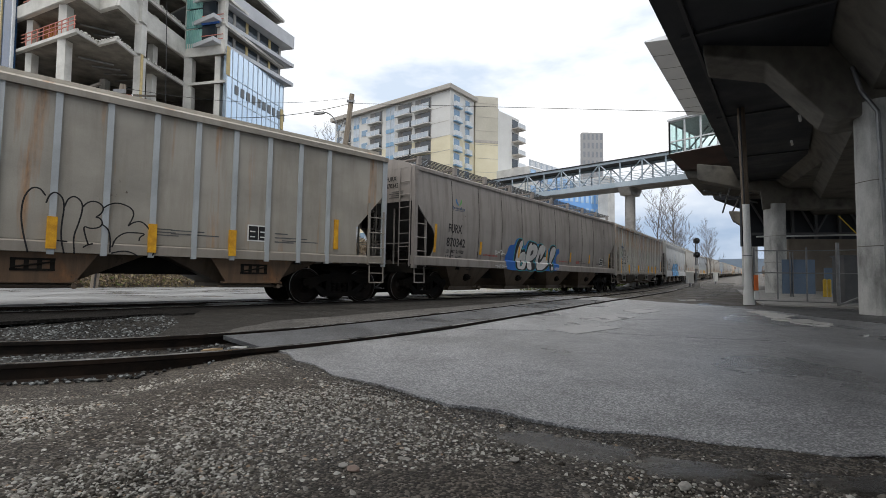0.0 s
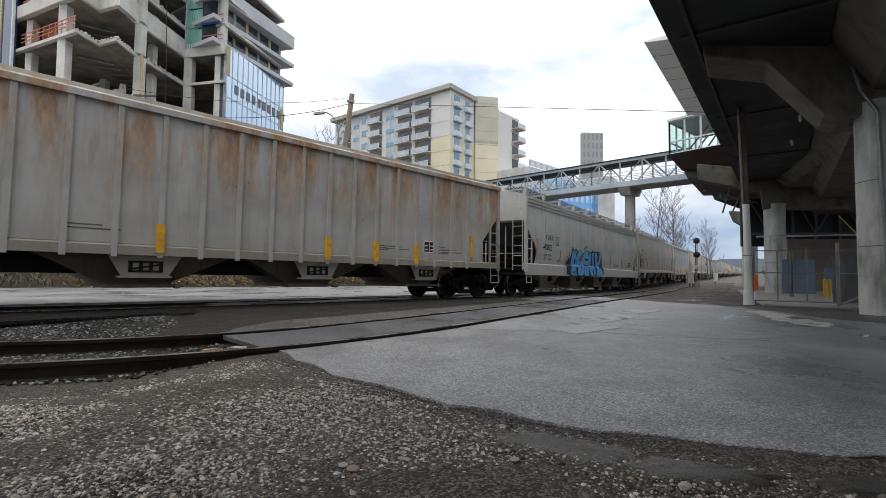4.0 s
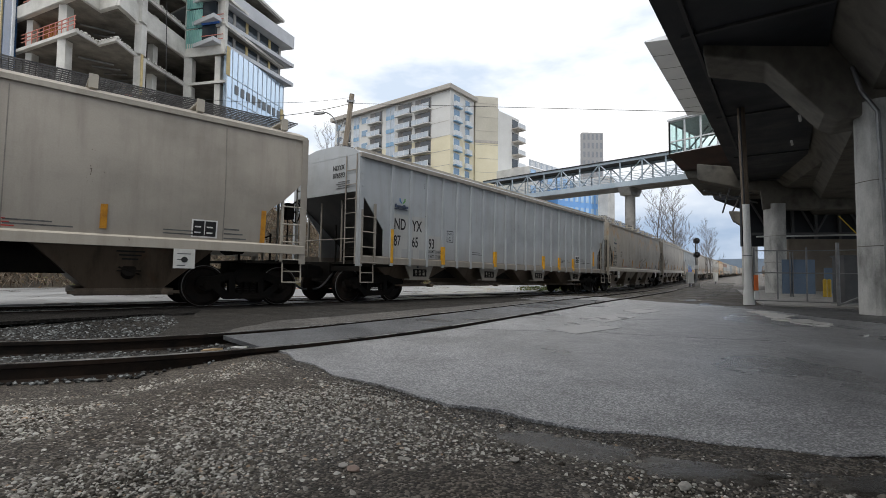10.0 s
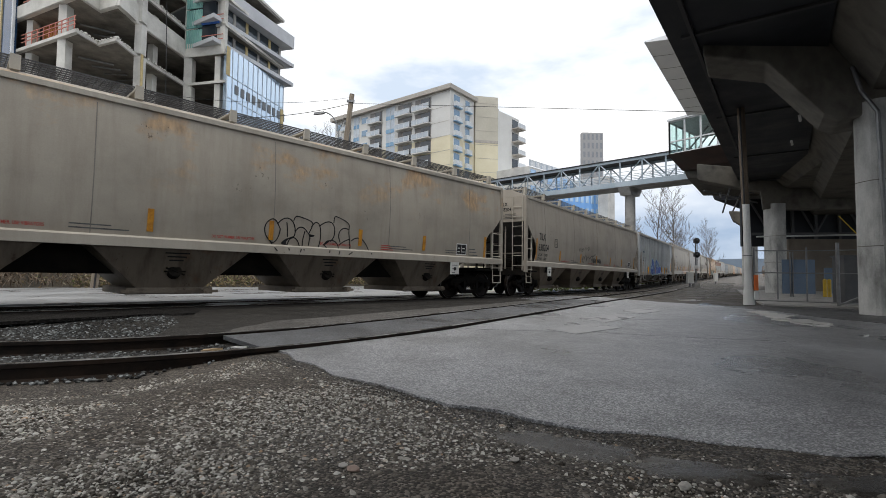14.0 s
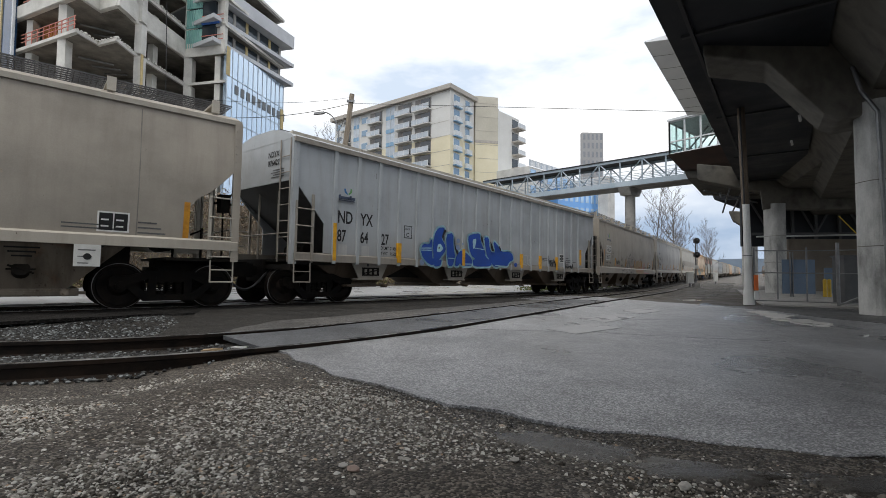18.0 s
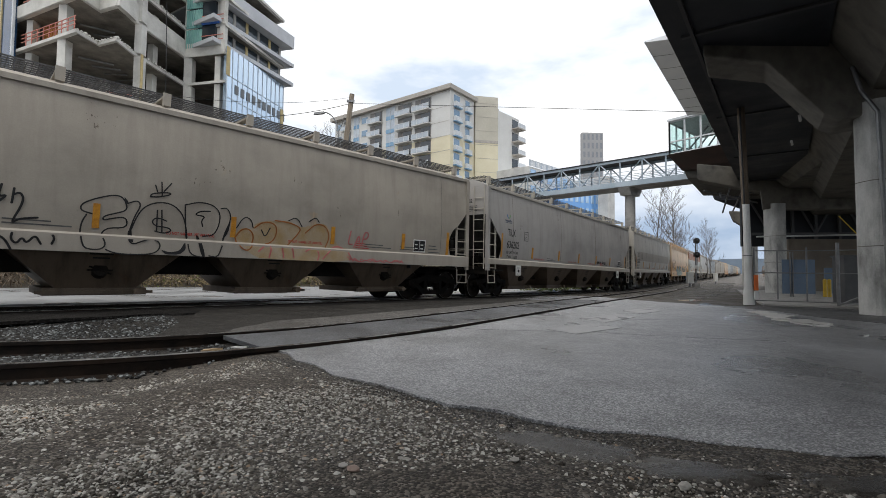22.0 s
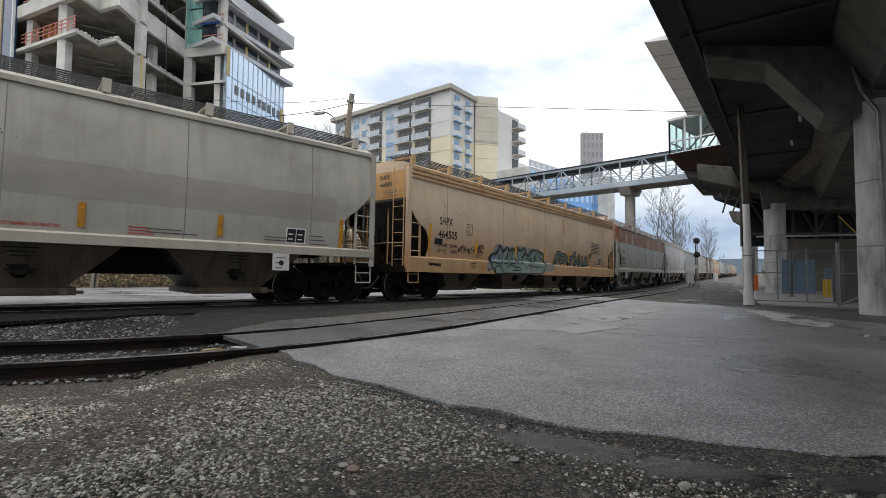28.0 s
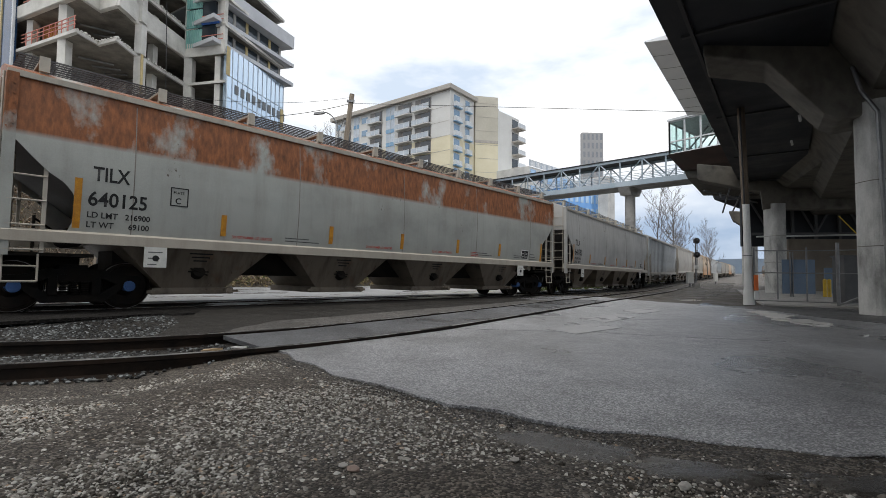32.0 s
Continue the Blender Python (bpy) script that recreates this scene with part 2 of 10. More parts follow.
# Concrete darkened to carry the shade under the deck; stains are its own.
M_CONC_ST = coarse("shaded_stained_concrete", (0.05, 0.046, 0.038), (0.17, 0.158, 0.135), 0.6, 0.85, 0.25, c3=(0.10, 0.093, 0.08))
M_CRACK = coarse("tar_black_crack", (0.015, 0.015, 0.015), (0.04, 0.04, 0.04), 2.0, 0.8, 0.2)
M_PATCH = coarse("pale_asphalt_repair", (0.27, 0.27, 0.278), (0.36, 0.36, 0.37), 1.2, 0.42, 0.4, fine=150, wet=0.1)
M_ROAD = coarse("pale_worn_road", (0.17, 0.175, 0.18), (0.30, 0.305, 0.31), 0.5, 0.5, 0.15, fine=90, wet=0.2)
M_COLUMN = coarse("pale_stained_concrete", (0.19, 0.19, 0.182), (0.50, 0.50, 0.48), 1.1, 0.8, 0.3, c3=(0.32, 0.317, 0.302), stretch=(1, 1, 0.45))
M_RAIL = coarse("rusty_rail_steel", (0.008, 0.006, 0.005), (0.028, 0.019, 0.014), 4.0, 0.8, 0.2, metal=0.1, spec=0.2)
M_RAILTOP = coarse("polished_rail_head", (0.25, 0.24, 0.23), (0.42, 0.41, 0.40), 2.0, 0.32, 0.05, metal=0.9)
M_TIE = coarse("weathered_tie", (0.035, 0.028, 0.022), (0.09, 0.075, 0.06), 5.0, 0.85, 0.4, stretch=(1, 6, 1))
M_CONC = coarse("weathered_concrete", (0.20, 0.195, 0.185), (0.36, 0.35, 0.335), 0.7, 0.8, 0.15, c3=(0.28, 0.275, 0.26))
M_CONC_DK = coarse("stained_concrete", (0.11, 0.107, 0.10), (0.23, 0.225, 0.21), 0.5, 0.85, 0.2, c3=(0.17, 0.165, 0.155))
M_CONC_LT = coarse("pale_new_concrete", (0.46, 0.45, 0.42), (0.70, 0.69, 0.65), 0.4, 0.8, 0.1)
M_STEEL_DK = coarse("dark_painted_steel", (0.018, 0.018, 0.02), (0.05, 0.05, 0.052), 1.5, 0.55, 0.1)
# Near-black tone carries the underside's shade in its colour.
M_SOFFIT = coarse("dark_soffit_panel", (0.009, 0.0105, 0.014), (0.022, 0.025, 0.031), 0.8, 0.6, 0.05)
M_TRUCK = coarse("oily_cast_steel", (0.002, 0.0018, 0.0016), (0.0115, 0.009, 0.007), 3.0, 0.75, 0.3, metal=0.0, fine=40, spec=0.15)
M_WHEEL = coarse("brown_wheel_steel", (0.003, 0.0025, 0.002), (0.019, 0.0125, 0.009), 4.0, 0.65, 0.15, metal=0.1, spec=0.2)
M_TREAD = coarse("bright_wheel_rim", (0.10, 0.095, 0.09), (0.26, 0.25, 0.24), 3.0, 0.35, 0.05, metal=0.8)
M_BLUEHUB = plain("blue_bearing_cap", (0.05, 0.12, 0.30))
M_UNDER = coarse("grimy_underframe", (0.004, 0.0035, 0.003), (0.02, 0.0165, 0.013), 2.0, 0.85, 0.3, spec=0.2)
M_SLOPE = coarse("dark_slope_sheet", (0.035, 0.035, 0.036), (0.085, 0.083, 0.08), 1.4, 0.65, 0.1)
M_BLACK = plain("black_lettering", (0.012, 0.012, 0.013), 0.6)
M_WHITE = plain("white_lettering", (0.7, 0.7, 0.68), 0.6)
M_YELLOW = coarse("yellow_reflector", (0.55, 0.26, 0.01), (0.75, 0.40, 0.02), 6.0, 0.4, 0.05)
M_ORANGE = coarse("amber_reflector", (0.40, 0.17, 0.015), (0.58, 0.27, 0.02), 6.0, 0.4, 0.05)
M_RED = plain("red_marking", (0.45, 0.05, 0.04))
M_GRATE = coarse("galvanised_grating", (0.05, 0.05, 0.052), (0.12, 0.12, 0.122), 2.0, 0.6, 0.1, metal=0.3)


# ---- ground, road, tracks ----
def DIP(x, y):
    """The gravel lies lower beside the open rails of the siding than at the crossing."""
    k = np.clip((-1.55 - x - 0.15 * (y - 4.0)) / 1.3, 0, 1)
    return -0.10 * k * k * (3 - 2 * k) * np.clip((9.5 - y) / 3.0, 0, 1) * np.clip((y - 2.4) / 1.0, 0, 1)


def ground_sheet():
    def axis(lo, hi):
        a = [0.0]
        step = 0.22
        while a[-1] < hi:
            a.append(a[-1] + step)
            step = min(step * 1.075, 400)
        b = [0.0]
        step = 0.22
        while b[-1] < lo:
            b.append(b[-1] + step)
            step = min(step * 1.075, 400)
        return sorted({round(v, 3) for v in a} | {round(-v, 3) for v in b})
    xs, ys = axis(3500, 3500), axis(3500, 3500)
    m = Mesh()
    m.v = []
    for y in ys:
        for x in xs:
            near = math.exp(-((x * x + y * y) / 900))
            z = ground_z(x, y) - 0.024 + near * 0.02 * noise.noise((x * 0.9, y * 0.9, 0)) + float(DIP(x, y))
            m.v.append((x, y, z))
    w = len(xs)
    m.f = [(j * w + i, j * w + i + 1, (j + 1) * w + i + 1, (j + 1) * w + i) for j in range(len(ys) - 1) for i in range(w - 1)]
    return solid("ground", m, M_GRAVEL, "brown-grey gravelly dirt ground, damp in places", "ground", "structure", smooth=True)


def loft(name, a, b, mat, label, nu=60, nv=36, dz=0.012, thick=0.05, zfun=ground_z, rough=0.0, cat="road"):
    """A sheet between two lines on the ground, with a skirt of its own thickness."""
    def along(pts, n):
        pts = [Vector(p) for p in pts]
        d = [0.0]
        for p, q in zip(pts, pts[1:]):
            d.append(d[-1] + (q - p).length)
        t = np.linspace(0, d[-1], n)
        return list(zip(np.interp(t, d, [p.x for p in pts]), np.interp(t, d, [p.y for p in pts])))
    A, B = along(a, nu), along(b, nu)
    m = Mesh()
    for j, ((ax, ay), (bx, by)) in enumerate(zip(A, B)):
        for i in range(nv):
            k = i / (nv - 1)
            x, y = ax + (bx - ax) * k, ay + (by - ay) * k
            if i in (0, nv - 1) and rough:
                x += rough * noise.noise((x * 3, y * 3, 5))
                y += rough * noise.noise((x * 3, y * 3, 9))
            m.v.append((x, y, zfun(x, y) + dz + 0.012 * noise.noise((x * 0.6, y * 0.6, 2))))
    m.f = [(j * nv + i, j * nv + i + 1, (j + 1) * nv + i + 1, (j + 1) * nv + i) for j in range(nu - 1) for i in range(nv - 1)]
    edge = [j * nv for j in range(nu)], [j * nv + nv - 1 for j in range(nu)], list(range(nv)), list(range((nu - 1) * nv, nu * nv))
    for e in edge:
        k = len(m.v)
        m.v += [(m.v[i][0], m.v[i][1], m.v[i][2] - thick) for i in e]
        m.f += [(e[q], e[q + 1], k + q + 1, k + q) for q in range(len(e) - 1)]
    return solid(name, m, mat, label, cat, "structure", smooth=False)


ground_sheet()
loft("crossing_pavement",
     [(6.0, -3.0), (3.2, 1.9), (2.17, 2.3), (1.31, 2.42), (0.68, 2.68), (0.07, 3.07), (-0.84, 3.96), (-1.5, 4.8), (-1.95, 5.5), (-3.0, 7.33), (-4.1, 10.5)],
     [(40.0, -6.0), (30.0, 0.0), (22.0, 4.0), (15.0, 9.5), (11.4, 13.6), (9.4, 15.2), (8.0, 17.2), (7.4, 19.4), (7.0, 21.0), (5.8, 22.0), (4.2, 20.6)],
     M_ASPHALT, "damp grey asphalt of a level crossing with worn edges", 150, 60, -0.004, 0.05, rough=0.14)


def rail_run(name, pts, label):
    """A rail of the true section swept along points, with a polished head as its own part."""
    prof = [(-0.07, -0.17), (0.07, -0.17), (0.07, -0.155), (0.012, -0.13), (0.012, -0.05), (0.036, -0.035), (0.036, 0.0), (-0.036, 0.0), (-0.036, -0.035), (-0.012, -0.05), (-0.012, -0.13), (-0.07, -0.155)]
    top = thing(name, Matrix(), label, "rail", "rails of the crossing", "structure")
    def sweep(pr):
        m = Mesh()
        n = len(pr)
        for k, p in enumerate(pts):
            q = pts[min(k + 1, len(pts) - 1)] - pts[max(k - 1, 0)]
            side = Vector((q.y, -q.x, 0)).normalized()
            m.v += [tuple(p + side * a + Vector((0, 0, b))) for a, b in pr]
        m.f = [(k * n + i, k * n + (i + 1) % n, (k + 1) * n + (i + 1) % n, (k + 1) * n + i) for k in range(len(pts) - 1) for i in range(n)]
        return m
    part("rail_web", sweep(prof), M_RAIL, top)
    part("rail_head", sweep([(-0.030, -0.004), (0.030, -0.004), (0.030, 0.003), (-0.030, 0.003)]), M_RAILTOP, top, "polished rail head")


S_RAIL = list(np.arange(-40, 60, 1.0)) + list(np.arange(60, 640, 8.0))
for off in (-0.72, 0.72):
    rail_run("rail", [track_at(s, off) for s in S_RAIL], "rusty steel rail of the main track with a polished head")

# the near siding bends in from beside the camera and closes up to the main track far off
SIDING_NEAR = [(-9.2, 2.6), (-6.0, 3.05), (-3.42, 3.76), (-2.52, 4.06), (-1.66, 4.72), (-0.15, 6.9), (0.89, 8.71), (2.85, 12.0), (5.13, 15.83), (10.4, 24.4), (17.6, 36.1), (27.5, 52.5), (60.0, 104.0), (130.0, 213.0), (260.0, 416.0)]


def smooth_line(pts, step=0.5):
    d = np.concatenate([[0], np.cumsum([math.dist(p, q) for p, q in zip(pts, pts[1:])])])
    t = np.concatenate([np.arange(0, 90, step), np.arange(90, d[-1], 8.0)])
    x, y = np.interp(t, d, [p[0] for p in pts]), np.interp(t, d, [p[1] for p in pts])
    k = np.ones(7) / 7
    for _ in range(3):
        x, y = (np.convolve(np.pad(c, 3, mode="edge"), k, mode="valid") for c in (x, y))
    return [Vector((a, b, 0)) for a, b in zip(x, y)]


def offset_line(pts, off):
    out = []
    for k, p in enumerate(pts):
        q = pts[min(k + 1, len(pts) - 1)] - pts[max(k - 1, 0)]
        side = Vector((-q.y, q.x, 0)).normalized()
        out.append(p + side * off)
    return out


def raised(pts, dz):
    return [Vector((p.x, p.y, ground_z(p.x, p.y) + dz)) for p in pts]


SIDING = smooth_line(SIDING_NEAR)
rail_run("rail", raised(SIDING, 0.035), "rusty steel rail of the siding set in the crossing")
rail_run("rail", raised(offset_line(SIDING, 1.45), 0.035), "rusty steel rail of the siding set in the crossing")


def tie_row():
    """Wooden ties of the main track; those within reach of the camera are things of the setting."""
    m = Mesh().box(-0.11, 0.11, -1.3, 1.3, -0.16, 0.0)
    base = thing("railway_ties", Matrix(), "weathered dark wooden railway ties under the tracks", "railway ties", kind="structure")
    me = m.data("tie", M_TIE)
    for k in range(90):
        s = -32 + k * 0.55
        if -9.0 < s < 6.0:
            continue
        p = track_at(s, 0, -0.165)
        h = float(np.interp(s, LINE_S, LINE_H))
        ob = new("tie", me)
        ob.parent = base
        ob.matrix_basis = Matrix.Translation(p) @ Matrix.Rotation(math.pi / 2 - h + random.uniform(-0.02, 0.02), 4, "Z")
    mid = offset_line(SIDING, 0.72)
    for k in range(0, 20):
        p, q = mid[k], mid[k + 1]
        if p.x > -2.2:
            break
        ob = new("tie", me)
        ob.parent = base
        a = math.atan2((q - p).y, (q - p).x)
        ob.matrix_basis = Matrix.Translation((p.x, p.y, ground_z(p.x, p.y) - 0.125)) @ Matrix.Rotation(a, 4, "Z")


tie_row()

# dark asphalt flange strips between and beside the rails
loft("track_pavement", [tuple(p.xy) for p in offset_line(SIDING, 0.10) if 5.0 < p.y < 17.5], [tuple(p.xy) for p in offset_line(SIDING, 1.35) if 5.95 < p.y < 18.2],
     M_STRIP, "blue-grey damp asphalt between the siding rails", 60, 6, 0.022, 0.05, rough=0.0)


def dipped(x, y):
    return ground_z(x, y) + float(DIP(x, y))


# a strip of worn asphalt along the far siding rail, and the oily dark band between it and the main track
FAR_RAIL = [p for p in offset_line(SIDING, 1.58) if 5.65 < p.y < 17.0]
STRIP_EDGE = [p + (q - p) * f for p, q, f in zip(FAR_RAIL, [q for q, r in zip(offset_line(SIDING, 2.58), offset_line(SIDING, 1.58)) if 5.65 < r.y < 17.0], np.interp(np.linspace(0, 1, len(FAR_RAIL)), (0, 0.07, 0.2, 1), (0.04, 0.08, 1.2, 0.55)))]
loft("dirt_wedge", [tuple(p.xy) for p in STRIP_EDGE], [tuple(track_at(s, -1.7).xy) for s in np.linspace(-9.9, 1.5, len(STRIP_EDGE))],
     M_OILDIRT, "dark oily dirt spilling onto the crossing", 60, 20, 0.009, 0.05, rough=0.1, cat="dirt")
loft("crossing_strip", [tuple(p.xy) for p in FAR_RAIL], [tuple(p.xy) for p in STRIP_EDGE],
     M_WORN, "worn brown-grey asphalt between the two tracks", 70, 14, 0.014, 0.05, rough=0.12)
loft("siding_bed", [tuple(p.xy) for p in offset_line(SIDING, 0.08)][:19], [tuple(p.xy) for p in offset_line(SIDING, 1.37)][:19],
     M_OILDIRT, "dark oily dirt between the siding rails", 60, 12, -0.014, 0.03, zfun=dipped)
LEFT_FAR = [p for p in offset_line(SIDING, 1.56) if p.x < -2.6]
loft("siding_bed", [tuple(p.xy) for p in LEFT_FAR], [tuple(track_at(s, -1.6).xy) for s in np.linspace(-26, -9.6, len(LEFT_FAR))],
     M_OILDIRT, "dark oily dirt and ballast between the tracks", 60, 24, -0.014, 0.03, zfun=dipped)


loft("track_bed", [tuple(track_at(s, -0.62).xy) for s in np.arange(-28, -8.5, 1.0)], [tuple(track_at(s, 0.62).xy) for s in np.arange(-28, -8.5, 1.0)],
     M_OILY, "black oily ballast between the main track rails", 40, 6, -0.02, 0.05)
loft("track_pavement", [tuple(track_at(s, -0.62).xy) for s in np.arange(-9, 4, 1.0)], [tuple(track_at(s, 0.62).xy) for s in np.arange(-9, 4, 1.0)],
     M_ASPHALT_DARK, "dark oily asphalt between the main track rails", 60, 6, 0.0, 0.05)
loft("road_behind_track", [tuple(track_at(s, 1.6).xy) for s in np.arange(-40, 62, 2.0)], [tuple(track_at(s, 14.0).xy) for s in np.arange(-40, 62, 2.0)],
     M_ROAD, "pale damp street running along behind the railway", 100, 20, 0.02, 0.05)

loft("track_margin", [tuple(track_at(s, float(np.interp(s, (-9.5, -7.5), (-2.5, -2.05))) + 0.25 * math.sin(s)).xy) for s in np.arange(-30, 3.5, 1.0)], [tuple(track_at(s, -0.8).xy) for s in np.arange(-30, 3.5, 1.0)],
     M_OILY, "black oily ballast strip beside the main track", 60, 12, 0.008, 0.05, rough=0.2)
for pts in ([(1.61, 7.54), (1.92, 6.93), (2.97, 8.0), (2.64, 8.6)], [(2.75, 9.7), (3.0, 8.85), (4.1, 10.2), (3.9, 10.9)], [(4.6, 12.3), (4.6, 11.2), (5.6, 12.4), (5.7, 13.4)]):
    loft("repair_patch", pts[:2], [pts[3], pts[2]], M_PATCH, "pale rectangular asphalt repair", 12, 12, 0.004, 0.012, cat="repair patch")


def crack(pts, r=0.012):
    m = Mesh()
    pts = smooth_line(pts, 0.12)
    for k, p in enumerate(pts):
        q = pts[min(k + 1, len(pts) - 1)] - pts[max(k - 1, 0)]
        n = Vector((-q.y, q.x, 0)).normalized() * r * (1 + 0.8 * noise.noise((k * 0.7, p.x, 0)))
        p = p + Vector((0.05 * noise.noise((p.x * 4, p.y * 4, 1)), 0.05 * noise.noise((p.x * 4, p.y * 4, 7)), 0))
        z = ground_z(p.x, p.y) + 0.012 * noise.noise((p.x * 0.6, p.y * 0.6, 2)) + 0.003
        m.v += [(p.x + n.x, p.y + n.y, z), (p.x - n.x, p.y - n.y, z)]
    m.f = [(2 * k, 2 * k + 1, 2 * k + 3, 2 * k + 2) for k in range(len(pts) - 1)]
    solid("asphalt_crack", m, M_CRACK, "thin dark crack in the asphalt", "crack", "structure")


crack([(-0.2, 7.6), (1.2, 7.2), (2.2, 7.3), (3.0, 6.9), (4.6, 6.5)])
crack([(1.2, 9.6), (2.6, 9.9), (4.2, 9.5), (6.0, 9.9)])
crack([(5.2, 4.2), (6.2, 5.6), (6.8, 7.4)])

loft("dirt_margin", [(8.7, 14.9), (9.0, 12.6), (8.7, 10.6), (9.2, 8.6), (10.5, 6.5)], [(10.9, 16.1), (12.6, 14.9), (11.4, 11.6), (11.6, 9.6), (13.0, 7.5)],
     M_ASPHALT_DARK, "dark damp dirt along the station kerb", 30, 10, 0.006, 0.03, rough=0.2)


# ---- the train ----
HALF = 9.05          # half of a car's body length
AXLES = (-HALF + 0.30, -HALF + 2.04, HALF - 2.04, HALF - 0.30)
PIVOT = HALF - 1.17
WHEEL_R = 0.46
CACHE = {}


def cached(key, make, mat, smooth=False):
    if key not in CACHE:
        CACHE[key] = make().data(key, mat, smooth)
    return CACHE[key]


def shared(name, me, parent, m=None, label=""):
    ob = new(name, me)
    ob.parent = parent
    if m is not None:
        ob.matrix_basis = m
    return tagged(ob, label)


EAVE, SILL0, SILL1 = 4.08, 1.24, 1.46
ROUND = ((1.30, 1.50), (1.7, 1.545), (2.1, 1.575), (2.5, 1.59), (2.9, 1.585), (3.3, 1.565), (3.7, 1.535), (4.08, 1.50))
CUTS = {
    "ribbed": ((1.30, 0.95), (2.05, 0.95), (3.12, 0.0), (9, 0.0)),
    "smooth": ((1.30, 0.85), (1.45, 0.92), (1.6, 0.98), (1.75, 1.03), (1.9, 1.04), (2.1, 0.99), (2.3, 0.84), (2.46, 0.6), (2.68, 0.38), (3.1, 0.0), (9, 0.0)),
    "teardrop": ((1.30, 0.92), (1.45, 0.96), (1.67, 1.03), (1.88, 1.0), (2.1, 0.9), (2.24, 0.78), (2.38, 0.5), (2.5, 0.34), (2.95, 0.0), (9, 0.0)),
}


def prof(kind, z):
    if kind == "ribbed":
        return 1.49
    return float(np.interp(z, [p[0] for p in ROUND], [p[1] for p in ROUND]))


def cut_in(kind, z):
    c = CUTS[kind]
    return float(np.interp(z, [p[0] for p in c], [p[1] for p in c]))


def side_sheet(kind, sgn):
    def make():
        m = Mesh()
        zs = sorted({1.30, 1.45, 1.6, 1.75, 1.9, 2.05, 2.15, 2.25, 2.32, 2.4, 2.46, 2.52, 2.66, 2.85, 3.0, 3.15, 3.2, 3.5, 3.8, 4.08})
        nx = 25
        for dy in (0.0, 0.03):
            for z in zs:
                e = HALF - cut_in(kind, z)
                m.v += [(-e + 2 * e * i / (nx - 1), sgn * (prof(kind, z) - dy), z) for i in range(nx)]
        w, k = nx, len(zs) * nx
        for o in (0, k):
            m.f += [(o + j * w + i, o + j * w + i + 1, o + (j + 1) * w + i + 1, o + (j + 1) * w + i) for j in range(len(zs) - 1) for i in range(nx - 1)]
        for j in range(len(zs) - 1):
            for i in (0, nx - 1):
                m.f.append((j * w + i, (j + 1) * w + i, k + (j + 1) * w + i, k + j * w + i))
        return m
    return make()


def roof_sheet(kind, inset=0.0):
    pts = [(-1.52, EAVE), (-1.3, EAVE + 0.14), (-0.95, EAVE + 0.27), (-0.45, EAVE + 0.36), (0.45, EAVE + 0.36), (0.95, EAVE + 0.27), (1.3, EAVE + 0.14), (1.52, EAVE)]
    m = Mesh()
    m.extrude(pts, "x", -HALF + inset, HALF - inset)
    # trough hatch along the middle
    m.box(-HALF + 1, HALF - 1, -0.3, 0.3, EAVE + 0.34, EAVE + 0.46)
    return m


def end_wall(kind, sgn, inset=0.0):
    x0, x1 = sgn * (HALF - 0.05 - inset), sgn * (HALF - 0.005 - inset)
    w = prof(kind, 3.6) - 0.03
    return Mesh().extrude([(-w, 3.05), (w, 3.05), (1.47, EAVE), (0.9, EAVE + 0.25), (0.4, EAVE + 0.34), (-0.4, EAVE + 0.34), (-0.9, EAVE + 0.25), (-1.47, EAVE)], "x", min(x0, x1), max(x0, x1))


def slope_sheet(sgn):
    a, b = sgn * (HALF - 0.04), sgn * (HALF - 2.55)
    pts = [(a, 3.12), (b, 1.18), (b, 1.10), (a, 3.04)]
    m = Mesh().extrude(pts, "y", -1.46, 1.46)
    m.box(min(b, b + sgn * 0.04), max(b, b + sgn * 0.04), -1.44, 1.44, 1.0, 1.3)
    return m


def hopper_bay():
    m = Mesh()
    top = [(-1.6, -1.42, 1.32), (1.6, -1.42, 1.32), (1.6, 1.42, 1.32), (-1.6, 1.42, 1.32)]
    mid = [(-0.66, -1.0, 0.42), (0.66, -1.0, 0.42), (0.66, 1.0, 0.42), (-0.66, 1.0, 0.42)]
    return m.hull(top, mid)


def inner_bay():
    m = Mesh().hull([(-1.8, -1.15, 1.1), (1.8, -1.15, 1.1), (1.8, 1.15, 1.1), (-1.8, 1.15, 1.1)], [(-0.6, -0.9, 0.52), (0.6, -0.9, 0.52), (0.6, 0.9, 0.52), (-0.6, 0.9, 0.52)])
    m.box(-0.6, 0.6, -1.0, 1.0, 0.42, 0.52)
    m.box(-0.75, 0.75, -1.3, -1.0, 0.44, 0.49)
    m.rod((0.6, -1.42, 0.46), (0.6, -1.2, 0.46), 0.05, n=8)
    return m


def hopper_plate(big=False):
    """The face plate of a bay, below the side posts."""
    w, v, z = (0.95, 0.62, 0.56) if big else (0.66, 0.42, 0.66)
    m = Mesh().extrude([(-w, 1.08), (w, 1.08), (v, z), (-v, z)], "y", -1.40, -1.36)
    m.box(-v - 0.06, v + 0.06, -1.41, -1.2, z - 0.03, z + 0.01)
    return m


def plate_hatch():
    """Dark outlet openings with a bent lever across them, on one frame."""
    m = Mesh().box(-0.31, 0.31, -1.412, -1.39, 0.74, 0.78)
    m.box(-0.31, 0.31, -1.412, -1.39, 0.93, 0.97)
    for x in (-0.27, -0.09, 0.09, 0.27):
        m.box(x - 0.035, x + 0.035, -1.414, -1.39, 0.76, 0.95)
    m.rod((-0.3, -1.42, 0.80), (0.3, -1.42, 0.91), 0.018)
    return m


